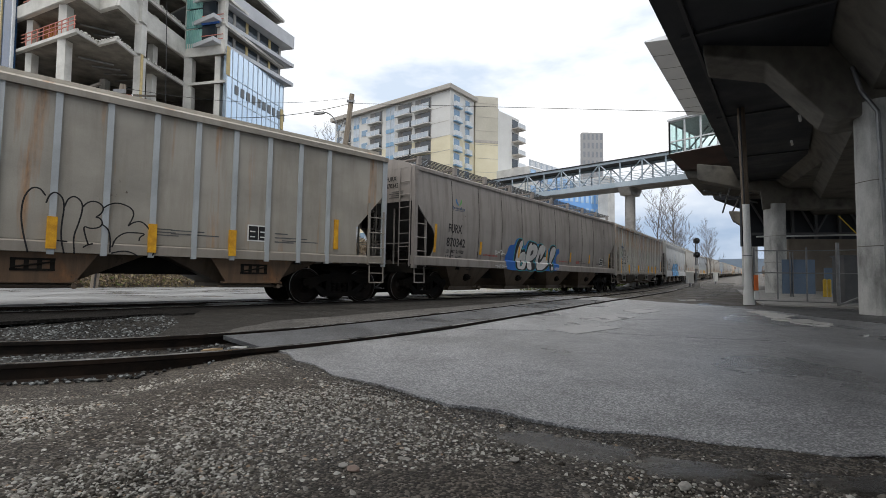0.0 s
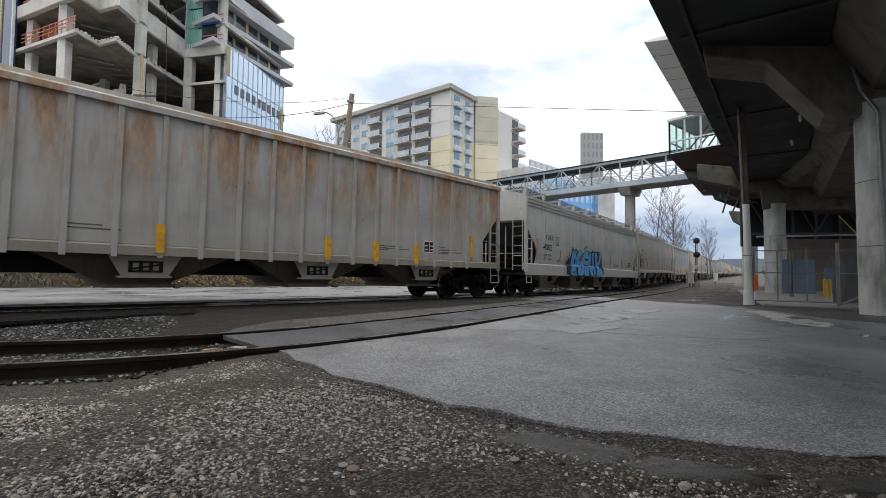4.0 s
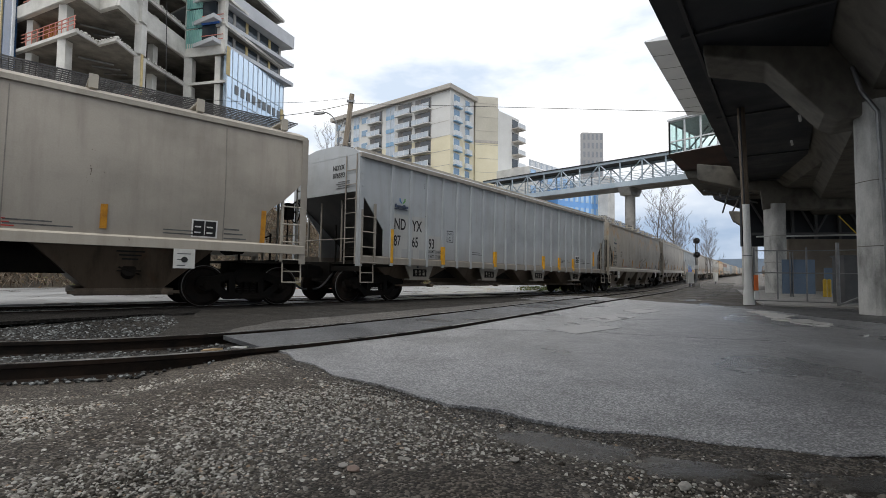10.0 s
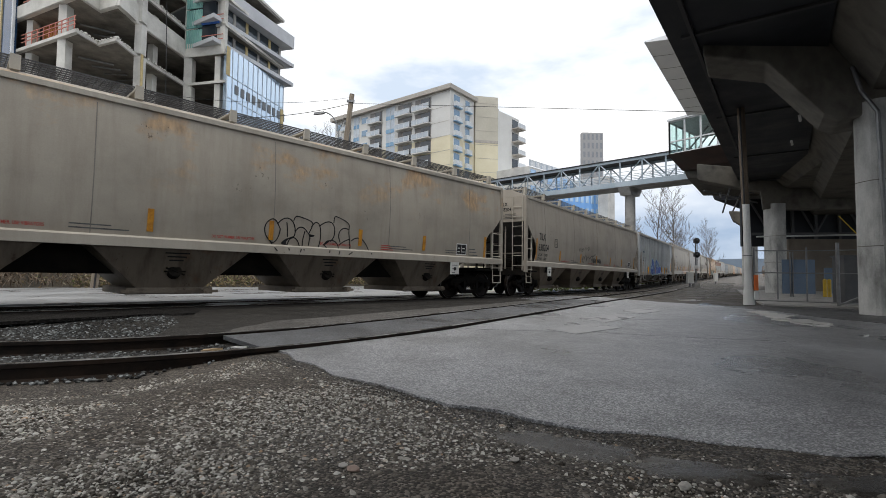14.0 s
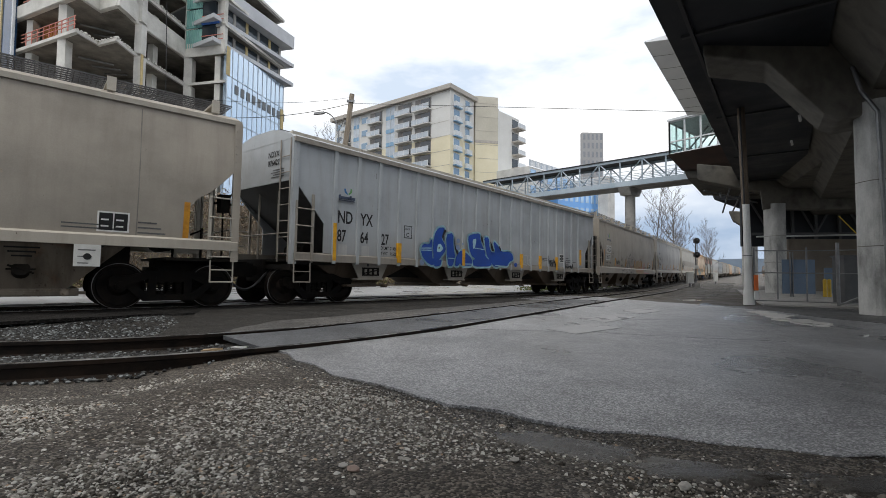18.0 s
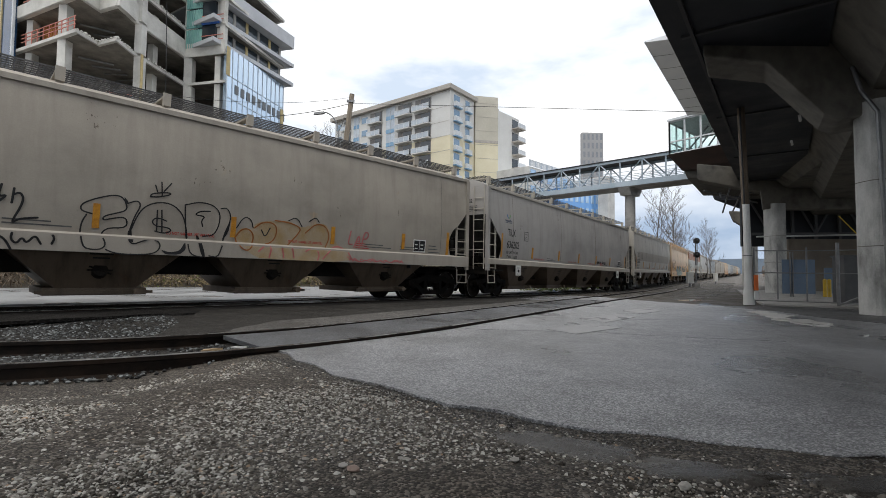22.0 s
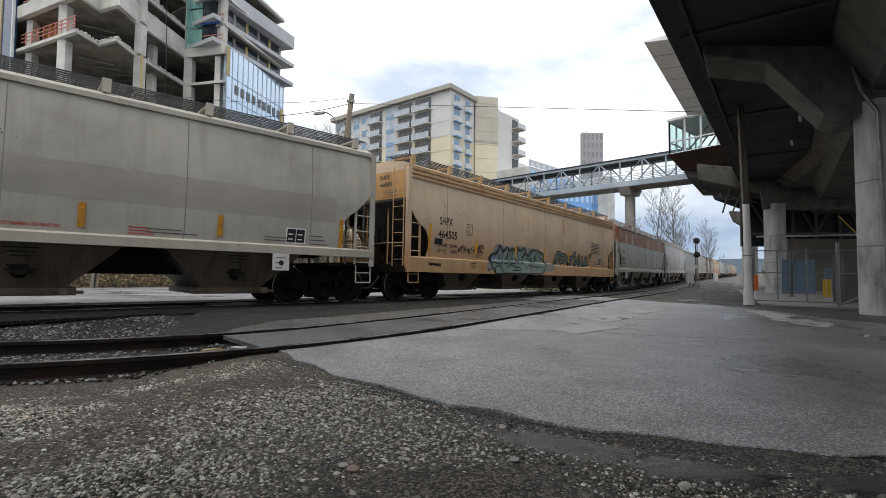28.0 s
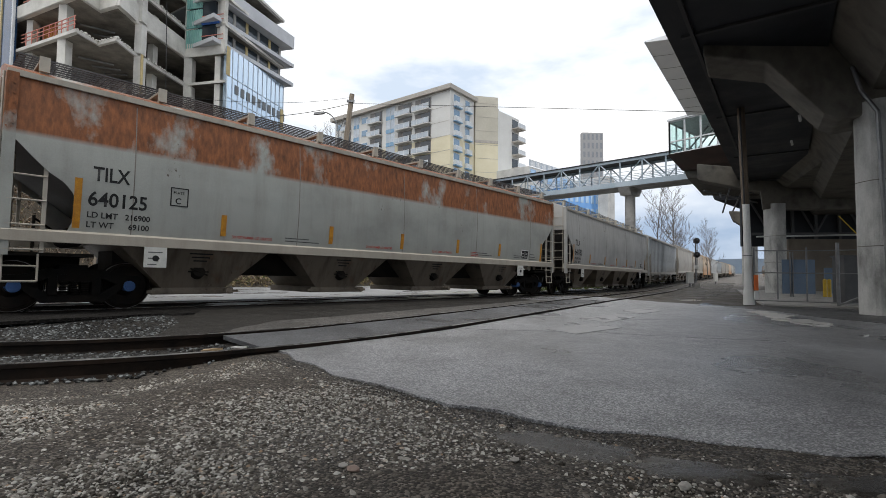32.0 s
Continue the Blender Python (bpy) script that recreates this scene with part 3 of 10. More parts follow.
def hopper_stencil():
    """Three short dark lines of stencilling on the sloping face."""
    m = Mesh()
    for k in range(3):
        z, w = 1.14 - 0.075 * k, 0.24 - 0.05 * k
        y = -1.42 + (1.32 - z) * 0.42 / 0.9 - 0.006
        m.add([(-w, y, z), (w, y, z), (w, y - 0.013, z + 0.028), (-w, y - 0.013, z + 0.028)], [(0, 1, 2, 3)])
    return m


def centre_sill():
    m = Mesh().box(-7.2, 7.2, -0.55, 0.55, 0.70, 1.3)
    return m


def hopper_gate():
    m = Mesh().box(-0.84, 0.84, -1.06, 1.06, 0.28, 0.42)
    m.box(-0.95, 0.95, -1.1, -1.06, 0.31, 0.37)
    m.rod((0.62, -1.3, 0.36), (0.62, -1.06, 0.36), 0.035)
    m.rod((0.62, -1.35, 0.36), (0.62, -1.3, 0.36), 0.07, n=8)
    return m


def hopper_hatch():
    """A round inspection cap on the bay's sloping face, with a strap and a lever across it."""
    m = Mesh().rod((0, -1.24, 0.78), (0, -1.10, 0.72), 0.13, n=14)
    m.box(-0.2, 0.2, -1.25, -1.18, 0.755, 0.785)
    m.rod((-0.18, -1.25, 0.84), (0.18, -1.24, 0.70), 0.018)
    return m


def sill_beam(kind, sill=None):
    y0, y1 = 1.42, (1.60 if kind != "ribbed" else 1.53)
    z0, z1 = (sill or (SILL0, SILL1)) if kind == "smooth" else ((1.08, 1.30) if kind == "ribbed" else (0.88, 1.36))
    m = Mesh()
    e = HALF - (0.05 if kind == "ribbed" else 0.02)
    m.extrude([(y0, z0), (y1, z0), (y1, z1 - 0.04), (y1 - 0.06, z1), (y0, z1)], "x", -e, e)
    return m


def corner_post():
    m = Mesh().box(-0.06, 0.06, -0.05, 0.05, 1.0, EAVE - 0.02)
    m.box(-0.02, 0.10, -0.06, -0.045, 1.0, EAVE - 0.02)
    for k in range(5):
        m.rod((0.05, -0.075, 3.2 + 0.17 * k), (0.05, -0.05, 3.2 + 0.17 * k), 0.022)
    return m


def ladder(top=2.75):
    m = Mesh()
    m.box(0.0, 0.05, -0.03, 0.02, 1.05, top - 0.2)
    m.box(0.47, 0.53, -0.03, 0.02, 1.05, top)
    z = 1.1
    while z < top - 0.2:
        m.rod((0.0, -0.04, z), (0.52, -0.04, z), 0.016)
        z += 0.42
    return m


def stirrup():
    return Mesh().path([(0.0, 0, 1.03), (0.0, -0.02, 0.56), (0.46, -0.02, 0.56), (0.46, 0, 1.03)], 0.018).rod((0, -0.01, 0.82), (0.46, -0.01, 0.82), 0.014)


def end_platform(sgn):
    m = Mesh()
    a, b = sgn * (HALF - 1.35), sgn * HALF
    lo, hi = min(a, b), max(a, b)
    m.box(lo, hi, -1.45, 1.45, 1.0, 1.06)
    m.box(lo, hi, -0.35, 0.35, 0.62, 1.0)
    m.box(min(b, b - sgn * 0.1), max(b, b - sgn * 0.1), -1.5, 1.5, 0.86, 1.12)
    # brake reservoir and piping on the platform
    m.rod((sgn * (HALF - 1.2), -0.5, 1.4), (sgn * (HALF - 1.2), 0.4, 1.4), 0.2, n=10)
    m.rod((sgn * (HALF - 0.55), -0.8, 1.06), (sgn * (HALF - 0.55), -0.8, 1.75), 0.025)
    m.rod((sgn * (HALF - 0.85), 0.5, 1.06), (sgn * (HALF - 0.85), 0.5, 2.3), 0.03)
    m.rod((sgn * (HALF - 0.55), -0.8, 1.7), (sgn * (HALF - 1.1), -0.2, 1.4), 0.02)
    return m


def coupler(sgn):
    m = Mesh()
    a, b = sgn * (HALF - 0.1), sgn * (HALF + 0.52)
    m.box(min(a, b), max(a, b), -0.09, 0.09, 0.72, 0.94)
    k = sgn * (HALF + 0.42)
    m.box(k - 0.2, k + 0.2, -0.19, 0.17, 0.66, 1.0)
    m.box(sgn * (HALF + 0.02) - 0.05, sgn * (HALF + 0.02) + 0.05, -0.4, 0.4, 0.55, 1.1)
    return m


def brake_wheel(sgn):
    m = Mesh()
    x = sgn * (HALF + 0.10)
    n = 16
    ring = [(x, -0.75 + 0.27 * math.cos(k * math.tau / n), 2.35 + 0.27 * math.sin(k * math.tau / n)) for k in range(n + 1)]
    m.path(ring, 0.018, n=5)
    for k in range(4):
        m.rod((x, -0.75, 2.35), ring[4 * k], 0.012, n=4)
    m.rod((x, -0.75, 2.35), (sgn * (HALF - 0.3), -0.75, 2.35), 0.03)
    m.box(sgn * (HALF - 0.1) - 0.1, sgn * (HALF - 0.1) + 0.1, -0.9, -0.6, 2.15, 2.55)
    m.rod((sgn * (HALF - 0.1), -0.75, 2.2), (sgn * (HALF - 0.1), -0.75, 1.05), 0.02)
    return m


def end_ladder(sgn):
    m = Mesh()
    x = sgn * (HALF + 0.03)
    for y in (-1.42, -0.98):
        m.rod((x, y, 1.05), (x, y, EAVE), 0.02, n=5)
    for k in range(7):
        m.rod((x, -1.42, 1.25 + 0.4 * k), (x, -0.98, 1.25 + 0.4 * k), 0.013, n=5)
    for y in (-0.5, 0.45):
        m.rod((sgn * (HALF - 0.25), y, 1.05), (sgn * (HALF - 0.25), y, 2.9), 0.03, n=6)
    m.rod((x, -1.4, 1.75), (x, 1.4, 1.75), 0.016, n=5)
    return m


def air_hose(sgn):
    pts = []
    for i in range(13):
        a = i / 12
        pts.append((sgn * (HALF + 0.05 + 0.58 * a), -0.45, 0.72 - 0.36 * math.sin(a * math.pi * 0.55)))
    return Mesh().path(pts, 0.028).rod((sgn * (HALF + 0.05), -0.45, 0.72), (sgn * (HALF - 0.3), -0.3, 0.95), 0.03)


def wheelset():
    m = Mesh()
    for sg in (-1, 1):
        rings = [(0.46, 0.0), (0.46, 0.10), (0.40, 0.115), (0.38, 0.075), (0.2, 0.06), (0.13, 0.13), (0.09, 0.13)]
        n = 28
        first = len(m.v)
        for r, d in rings:
            m.v += [(r * math.cos(i * math.tau / n), sg * (0.70 + d), r * math.sin(i * math.tau / n)) for i in range(n)]
        for k in range(len(rings) - 1):
            m.f += [(first + k * n + i, first + k * n + (i + 1) % n, first + (k + 1) * n + (i + 1) % n, first + (k + 1) * n + i) for i in range(n)]
        m.f.append(tuple(first + i for i in range(n)))
        m.f.append(tuple(first + (len(rings) - 1) * n + i for i in range(n)))
        # flange
        m.hull([(0.49 * math.cos(i * math.tau / n), sg * 0.68, 0.49 * math.sin(i * math.tau / n)) for i in range(n)],
               [(0.49 * math.cos(i * math.tau / n), sg * 0.705, 0.49 * math.sin(i * math.tau / n)) for i in range(n)])
    m.rod((0, -0.7, 0), (0, 0.7, 0), 0.09, n=10)
    return m


def wheel_rim():
    m = Mesh()
    n = 28
    for r0, r1, y0, y1 in ((0.462, 0.449, -0.805, -0.808),):
        first = len(m.v)
        m.v += [(r0 * math.cos(i * math.tau / n), y0, r0 * math.sin(i * math.tau / n)) for i in range(n)]
        m.v += [(r1 * math.cos(i * math.tau / n), y1, r1 * math.sin(i * math.tau / n)) for i in range(n)]
        m.f += [(first + i, first + (i + 1) % n, first + n + (i + 1) % n, first + n + i) for i in range(n)]
    return m


def bearing_cap():
    m = Mesh().rod((0, -1.10, 0), (0, -0.83, 0), 0.105, n=12)
    m.rod((0, -1.125, 0), (0, -1.10, 0), 0.075, n=10)
    for k in range(3):
        a = k * math.tau / 3
        m.rod((0.06 * math.cos(a), -1.14, 0.06 * math.sin(a)), (0.06 * math.cos(a), -1.12, 0.06 * math.sin(a)), 0.018)
    return m


def sideframe():
    m = Mesh()
    # two rails of the frame with the spring window between them
    upper = [(-1.08, 0.60), (-1.02, 0.66), (-0.72, 0.68), (-0.42, 0.78), (0.42, 0.78), (0.72, 0.68), (1.02, 0.66), (1.08, 0.60), (1.06, 0.46), (0.76, 0.46), (0.34, 0.64), (-0.34, 0.64), (-0.76, 0.46), (-1.06, 0.46)]
    lower = [(-0.86, 0.50), (-0.66, 0.50), (-0.36, 0.30), (0.36, 0.30), (0.66, 0.50), (0.86, 0.50), (0.48, 0.16), (-0.48, 0.16)]
    m.extrude(upper, "y", -1.07, -0.90)
    m.extrude(lower, "y", -1.06, -0.91)
    for sg in (-1, 1):
        m.box(sg * 0.33 - 0.07, sg * 0.33 + 0.07, -1.06, -0.91, 0.28, 0.68)
    return m


def spring_nest():
    m = Mesh()
    for x in (-0.16, 0.0, 0.16):
        for k in range(6):
            m.rod((x, -1.02, 0.31 + 0.042 * k), (x, -1.02, 0.335 + 0.042 * k), 0.068, n=10)
    m.box(-0.27, 0.27, -1.08, -0.6, 0.55, 0.68)
    return m


def bolster():
    return Mesh().box(-0.22, 0.22, -0.9, 0.9, 0.5, 0.86).box(-0.95, 0.95, -0.12, 0.12, 0.5, 0.6)


def running_board(z):
    m = Mesh()
    e = HALF - 0.15
    for sg in (-1, 1):
        lo, hi = (0.50, 1.26) if z > EAVE + 0.38 else (0.12, 0.62)
        for k in range(7):
            y = sg * (lo + (hi - lo) * k / 6)
            m.box(-e, e, y - 0.007, y + 0.007, z, z + 0.03)
        n = 190
        for k in range(n):
            x = -e + 2 * e * k / (n - 1)
            a, b = sorted((sg * lo, sg * hi))
            m.add([(x - 0.006, a, z + 0.012), (x + 0.006, a, z + 0.012), (x + 0.006, b, z + 0.012), (x - 0.006, b, z + 0.012)], [(0, 1, 2, 3)])
    return m


def board_bracket(z):
    m = Mesh()
    m.box(-0.07, 0.07, -1.27, -0.5, z - 0.05, z - 0.005)
    m.box(-0.06, 0.06, -1.27, -1.2, EAVE + 0.1, z - 0.02)
    m.box(-0.075, 0.075, -1.32, -1.27, z - 0.22, z + 0.05)
    return m


def text_mesh(body, size, align="LEFT"):
    cu = bpy.data.curves.new("lettering", "FONT")
    cu.body, cu.size, cu.align_x, cu.resolution_u = body, size, align, 3
    cu.offset = size * 0.018
    ob = new("lettering", cu)
    me = bpy.data.meshes.new_from_object(ob.evaluated_get(bpy.context.evaluated_depsgraph_get()))
    bpy.data.objects.remove(ob)
    bpy.data.curves.remove(cu)
    return me


def lettering(car, kind, body, x, z, size, mat=None, wide=1.0, face=0.0):
    """Words painted on the near side, following its curve."""
    me = text_mesh(body, size)
    for v in me.vertices:
        zz = z + v.co.y
        v.co = (x + v.co.x * wide, -(prof(kind, max(zz, 1.3)) + 0.006 + face), zz)
    me.materials.append(mat or M_BLACK)
    ob = new("lettering", me)
    ob.parent = car
    return ob


def patch(car, kind, name, x0, x1, z0, z1, mat, label="", lift=0.005, face=0.0):
    m = Mesh()
    n = max(2, int((z1 - z0) / 0.16))
    for k in range(n + 1):
        z = z0 + (z1 - z0) * k / n
        y = -(prof(kind, max(z, 1.3)) + lift + face)
        m.v += [(x0, y, z), (x1, y, z), (x0, y + lift - 0.0005, z), (x1, y + lift - 0.0005, z)]
    for k in range(n):
        a = 4 * k
        m.f += [(a, a + 1, a + 5, a + 4), (a, a + 4, a + 6, a + 2), (a + 1, a + 3, a + 7, a + 5)]
    m.f += [(0, 2, 3, 1), (4 * n, 4 * n + 1, 4 * n + 3, 4 * n + 2)]
    return part(name, m, mat, car, label)


def strokes(car, kind, lines, width, mat, lift, name="graffiti", label="", face=0.0, sharp=False):
    """Spray-painted strokes: ribbons with round ends that follow the side; the letters of a word are parts of their own."""
    if lines and isinstance(lines[0][0], list):
        return [strokes(car, kind, letter, width, mat, lift, name, label, face, sharp) for letter in lines]
    m = Mesh()
    for pts in lines:
        pts = [Vector(p) for p in pts]
        if sharp and len(pts) > 1:
            pts[0] = pts[0] + (pts[0] - pts[1]).normalized() * width * 0.3
            pts[-1] = pts[-1] + (pts[-1] - pts[-2]).normalized() * width * 0.3
        for a, b in zip(pts, pts[1:]):
            d = (b - a)
            if d.length < 1e-6:
                continue
            q = Vector((-d.y, d.x)).normalized() * width / 2
            k = len(m.v)
            m.v += [tuple(a + q), tuple(b + q), tuple(b - q), tuple(a - q)]
            m.f.append((k, k + 1, k + 2, k + 3))
        for a, b, c in zip(pts, pts[1:], pts[2:]) if sharp else ():
            # pointed joints
            d0, d1 = (b - a).normalized(), (c - b).normalized()
            side = 1 if d0.x * d1.y - d0.y * d1.x < 0 else -1
            q0, q1 = Vector((-d0.y, d0.x)) * side * width / 2, Vector((-d1.y, d1.x)) * side * width / 2
            t = (q0 + q1).normalized() * width * 0.72
            k = len(m.v)
            m.v += [tuple(b), tuple(b + q0), tuple(b + t), tuple(b + q1)]
            m.f.append((k, k + 1, k + 2, k + 3))
        for p in pts if not sharp else ():
            k = len(m.v)
            m.v += [(p.x + width / 2 * math.cos(i * math.tau / 9), p.y + width / 2 * math.sin(i * math.tau / 9)) for i in range(9)]
            m.f.append(tuple(range(k, k + 9)))
    m.v = [(x, -(prof(kind, max(z, 1.3)) + lift + (face if z < (1.48 if kind == "smooth" else 1.36) else 0.0)), z) for x, z in m.v]
    me = bpy.data.meshes.new(name)
    me.from_pydata(m.v, [], m.f)
    me.materials.append(mat)
    ob = new(name, me)
    ob.parent = car
    return tagged(ob, label)


def cross_y(kind, z, lift, sill):
    """Depth of painted marks: on the side's curve, or on the face of the sill below its top edge."""
    side = prof(kind, max(z, 1.3)) + lift
    if kind == "ribbed":
        return -side
    k = min(max((sill + 0.05 - z) / 0.05, 0.0), 1.0)
    return -(side + (1.60 + lift - side) * k)


def blob(car, kind, mat, lift, pts, edge=None, width=0.0, sill=1.38):
    """A sprayed filled shape with rounded corners, cut into level bands that follow the side; edge: a sprayed outline under it."""
    ring = list(pts) + [pts[0]]
    soft = []
    for a, b in zip(ring, ring[1:]):
        soft += [(a[0] * 0.8 + b[0] * 0.2, a[1] * 0.8 + b[1] * 0.2), (a[0] * 0.2 + b[0] * 0.8, a[1] * 0.2 + b[1] * 0.8)]
    if edge:
        stroke(car, kind, edge, width * 2, soft + [soft[0]], lift - 0.002, sill)
    lo, hi = min(p[1] for p in soft), max(p[1] for p in soft)
    rows = sorted({round(p[1], 4) for p in soft} | {round(lo + (hi - lo) * k / 12, 4) for k in range(13)} | ({sill, sill + 0.05} if lo < sill and sill + 0.05 < hi else set()))
    m = Mesh()
    loop = list(zip(soft, soft[1:] + soft[:1]))
    for z0, z1 in zip(rows, rows[1:]):
        zm = (z0 + z1) / 2
        cut = []
        for (ax, az), (bx, bz) in loop:
            if (az - zm) * (bz - zm) < 0:
                k = (bx - ax) / (bz - az)
                cut.append((ax + (zm - az) * k, ax + (z0 - az) * k, ax + (z1 - az) * k))
        cut.sort()
        y0, y1 = cross_y(kind, z0, lift, sill), cross_y(kind, z1, lift, sill)
        for p, q in zip(cut[::2], cut[1::2]):
            m.add([(p[1], y0, z0), (q[1], y0, z0), (q[2], y1, z1), (p[2], y1, z1)], [(0, 1, 2, 3)])
    me = bpy.data.meshes.new("graffiti")
    me.from_pydata(m.v, [], m.f)
    me.materials.append(mat)
    ob = new("graffiti", me)
    ob.parent = car
    return ob


def stroke(car, kind, mat, width, pts, lift=None, sill=1.38):
    """One sprayed line with rounded bends and ends, in short pieces that follow the side."""
    lift = (0.068 if kind == "ribbed" else 0.017) if lift is None else lift
    line = [Vector(p) for p in round_line(list(pts))]
    m = Mesh()
    for a, b in zip(line, line[1:]):
        if (b - a).length < 1e-5:
            continue
        n = max(1, int((b - a).length / 0.12))
        q = Vector((a.y - b.y, b.x - a.x)).normalized() * width / 2
        for k in range(n):
            c, d = a.lerp(b, k / n), a.lerp(b, (k + 1) / n)
            m.add([(p.x, cross_y(kind, p.y, lift, sill), p.y) for p in (c + q, d + q, d - q, c - q)], [(0, 1, 2, 3)])
    for p in line:
        y = cross_y(kind, p.y, lift, sill)
        m.add([(p.x + width / 2 * math.cos(i * math.tau / 8), y, p.y + width / 2 * math.sin(i * math.tau / 8)) for i in range(8)], [tuple(range(8))])
    me = bpy.data.meshes.new("graffiti")
    me.from_pydata(m.v, [], m.f)
    me.materials.append(mat)
    ob = new("graffiti", me)
    ob.parent = car
    return ob


GLYPHS = {
    "b": [[(0.1, 1.0), (0.1, 0.1), (0.5, 0.05), (0.75, 0.25), (0.6, 0.5), (0.15, 0.5)]],
    "p": [[(0.1, 0.0), (0.1, 0.9), (0.55, 0.95), (0.75, 0.7), (0.55, 0.45), (0.15, 0.45)]],
    "c": [[(0.75, 0.85), (0.35, 0.95), (0.1, 0.55), (0.3, 0.08), (0.75, 0.12)]],
    "!": [[(0.4, 1.0), (0.3, 0.4)], [(0.25, 0.08), (0.27, 0.1)]],
    "r": [[(0.1, 0.0), (0.1, 0.95), (0.6, 0.9), (0.65, 0.6), (0.2, 0.5), (0.75, 0.0)]],
    "o": [[(0.4, 0.95), (0.1, 0.55), (0.3, 0.08), (0.65, 0.2), (0.7, 0.7), (0.4, 0.95)]],
    "e": [[(0.75, 0.9), (0.15, 0.9), (0.12, 0.08), (0.75, 0.1)], [(0.15, 0.5), (0.6, 0.5)]],
    "h": [[(0.12, 0.95), (0.12, 0.05)], [(0.7, 0.95), (0.7, 0.05)], [(0.12, 0.5), (0.7, 0.5)]],
    "u": [[(0.1, 0.95), (0.15, 0.15), (0.5, 0.05), (0.68, 0.3), (0.72, 0.95)]],
    "y": [[(0.08, 0.95), (0.4, 0.5), (0.75, 0.95)], [(0.4, 0.5), (0.3, 0.0)]],
    "s": [[(0.72, 0.88), (0.3, 0.95), (0.15, 0.7), (0.6, 0.42), (0.62, 0.12), (0.1, 0.08)]],
    "m": [[(0.08, 0.0), (0.15, 0.95), (0.42, 0.4), (0.66, 0.95), (0.78, 0.0)]],
    "a": [[(0.05, 0.0), (0.38, 0.98), (0.75, 0.0)], [(0.2, 0.4), (0.62, 0.4)]],
    "z": [[(0.1, 0.9), (0.75, 0.92), (0.12, 0.08), (0.78, 0.1)]],
    "3": [[(0.1, 0.9), (0.5, 0.98), (0.6, 0.7), (0.25, 0.52), (0.68, 0.35), (0.5, 0.05), (0.08, 0.1)]],
    "n": [[(0.1, 0.0), (0.12, 0.95), (0.65, 0.05), (0.7, 0.98)]],
    "f": [[(0.12, 0.0), (0.14, 0.92), (0.75, 0.95)], [(0.14, 0.5), (0.6, 0.52)]],
    "k": [[(0.12, 0.0), (0.12, 0.95)], [(0.7, 0.95), (0.15, 0.45), (0.75, 0.02)]],
    "l": [[(0.15, 0.98), (0.12, 0.08), (0.7, 0.1)]],
}


def round_line(pts):
    """Corner cutting, so that sprayed strokes run smoothly."""
    for _ in range(2):
        out = [pts[0]]
        for a, b in zip(pts, pts[1:]):
            out += [(a[0] * 0.75 + b[0] * 0.25, a[1] * 0.75 + b[1] * 0.25), (a[0] * 0.25 + b[0] * 0.75, a[1] * 0.25 + b[1] * 0.75)]
        pts = out + [pts[-1]]
    return pts


def tag_lines(word, x, z, w, h, slant=0.0, sharp=False, wide=1.05, wob=0.0):
    """The strokes of each letter of a sprayed word."""
    out = []
    step = w / len(word)
    for i, ch in enumerate(word):
        up = 0.08 * h * math.sin(2.3 * i + len(word))
        bend = (lambda q: q) if sharp else round_line
        out.append([bend([(x + (i + px * wide) * step + slant * pz * h + wob * math.sin(7 * px + 3 * pz + i), z + up + pz * h + wob * math.cos(5 * px + 4 * pz + 2 * i)) for px, pz in g]) for g in GLYPHS[ch]])
    return out


def piece(car, kind, word, x, z, w, h, fat, fill, outline, back=None, shine=None, slant=0.0, face=0.0, sharp=False, rim=0.09, wide=1.2, wob=0.07):
    """A large sprayed piece: coloured cloud, dark outline, fat filled letters, thin shine."""
    lines = tag_lines(word, x, z, w, h, slant, sharp, wide, wob)
    if back:
        strokes(car, kind, lines, fat + 0.26, back, 0.006, "graffiti", "sprayed colour cloud", face)
    strokes(car, kind, lines, fat + rim, outline, 0.010, "graffiti", "sprayed outline", face, sharp)
    strokes(car, kind, lines, fat, fill, 0.014, "graffiti", "sprayed fat letters", face, sharp)
    if shine:
        inner = [[[(a + fat * 0.22, b + fat * 0.22) for a, b in ln[: max(2, len(ln) // 3)]] for ln in letter] for letter in lines]
        strokes(car, kind, inner, fat * 0.14, shine, 0.018, "graffiti", "sprayed shine marks", face)


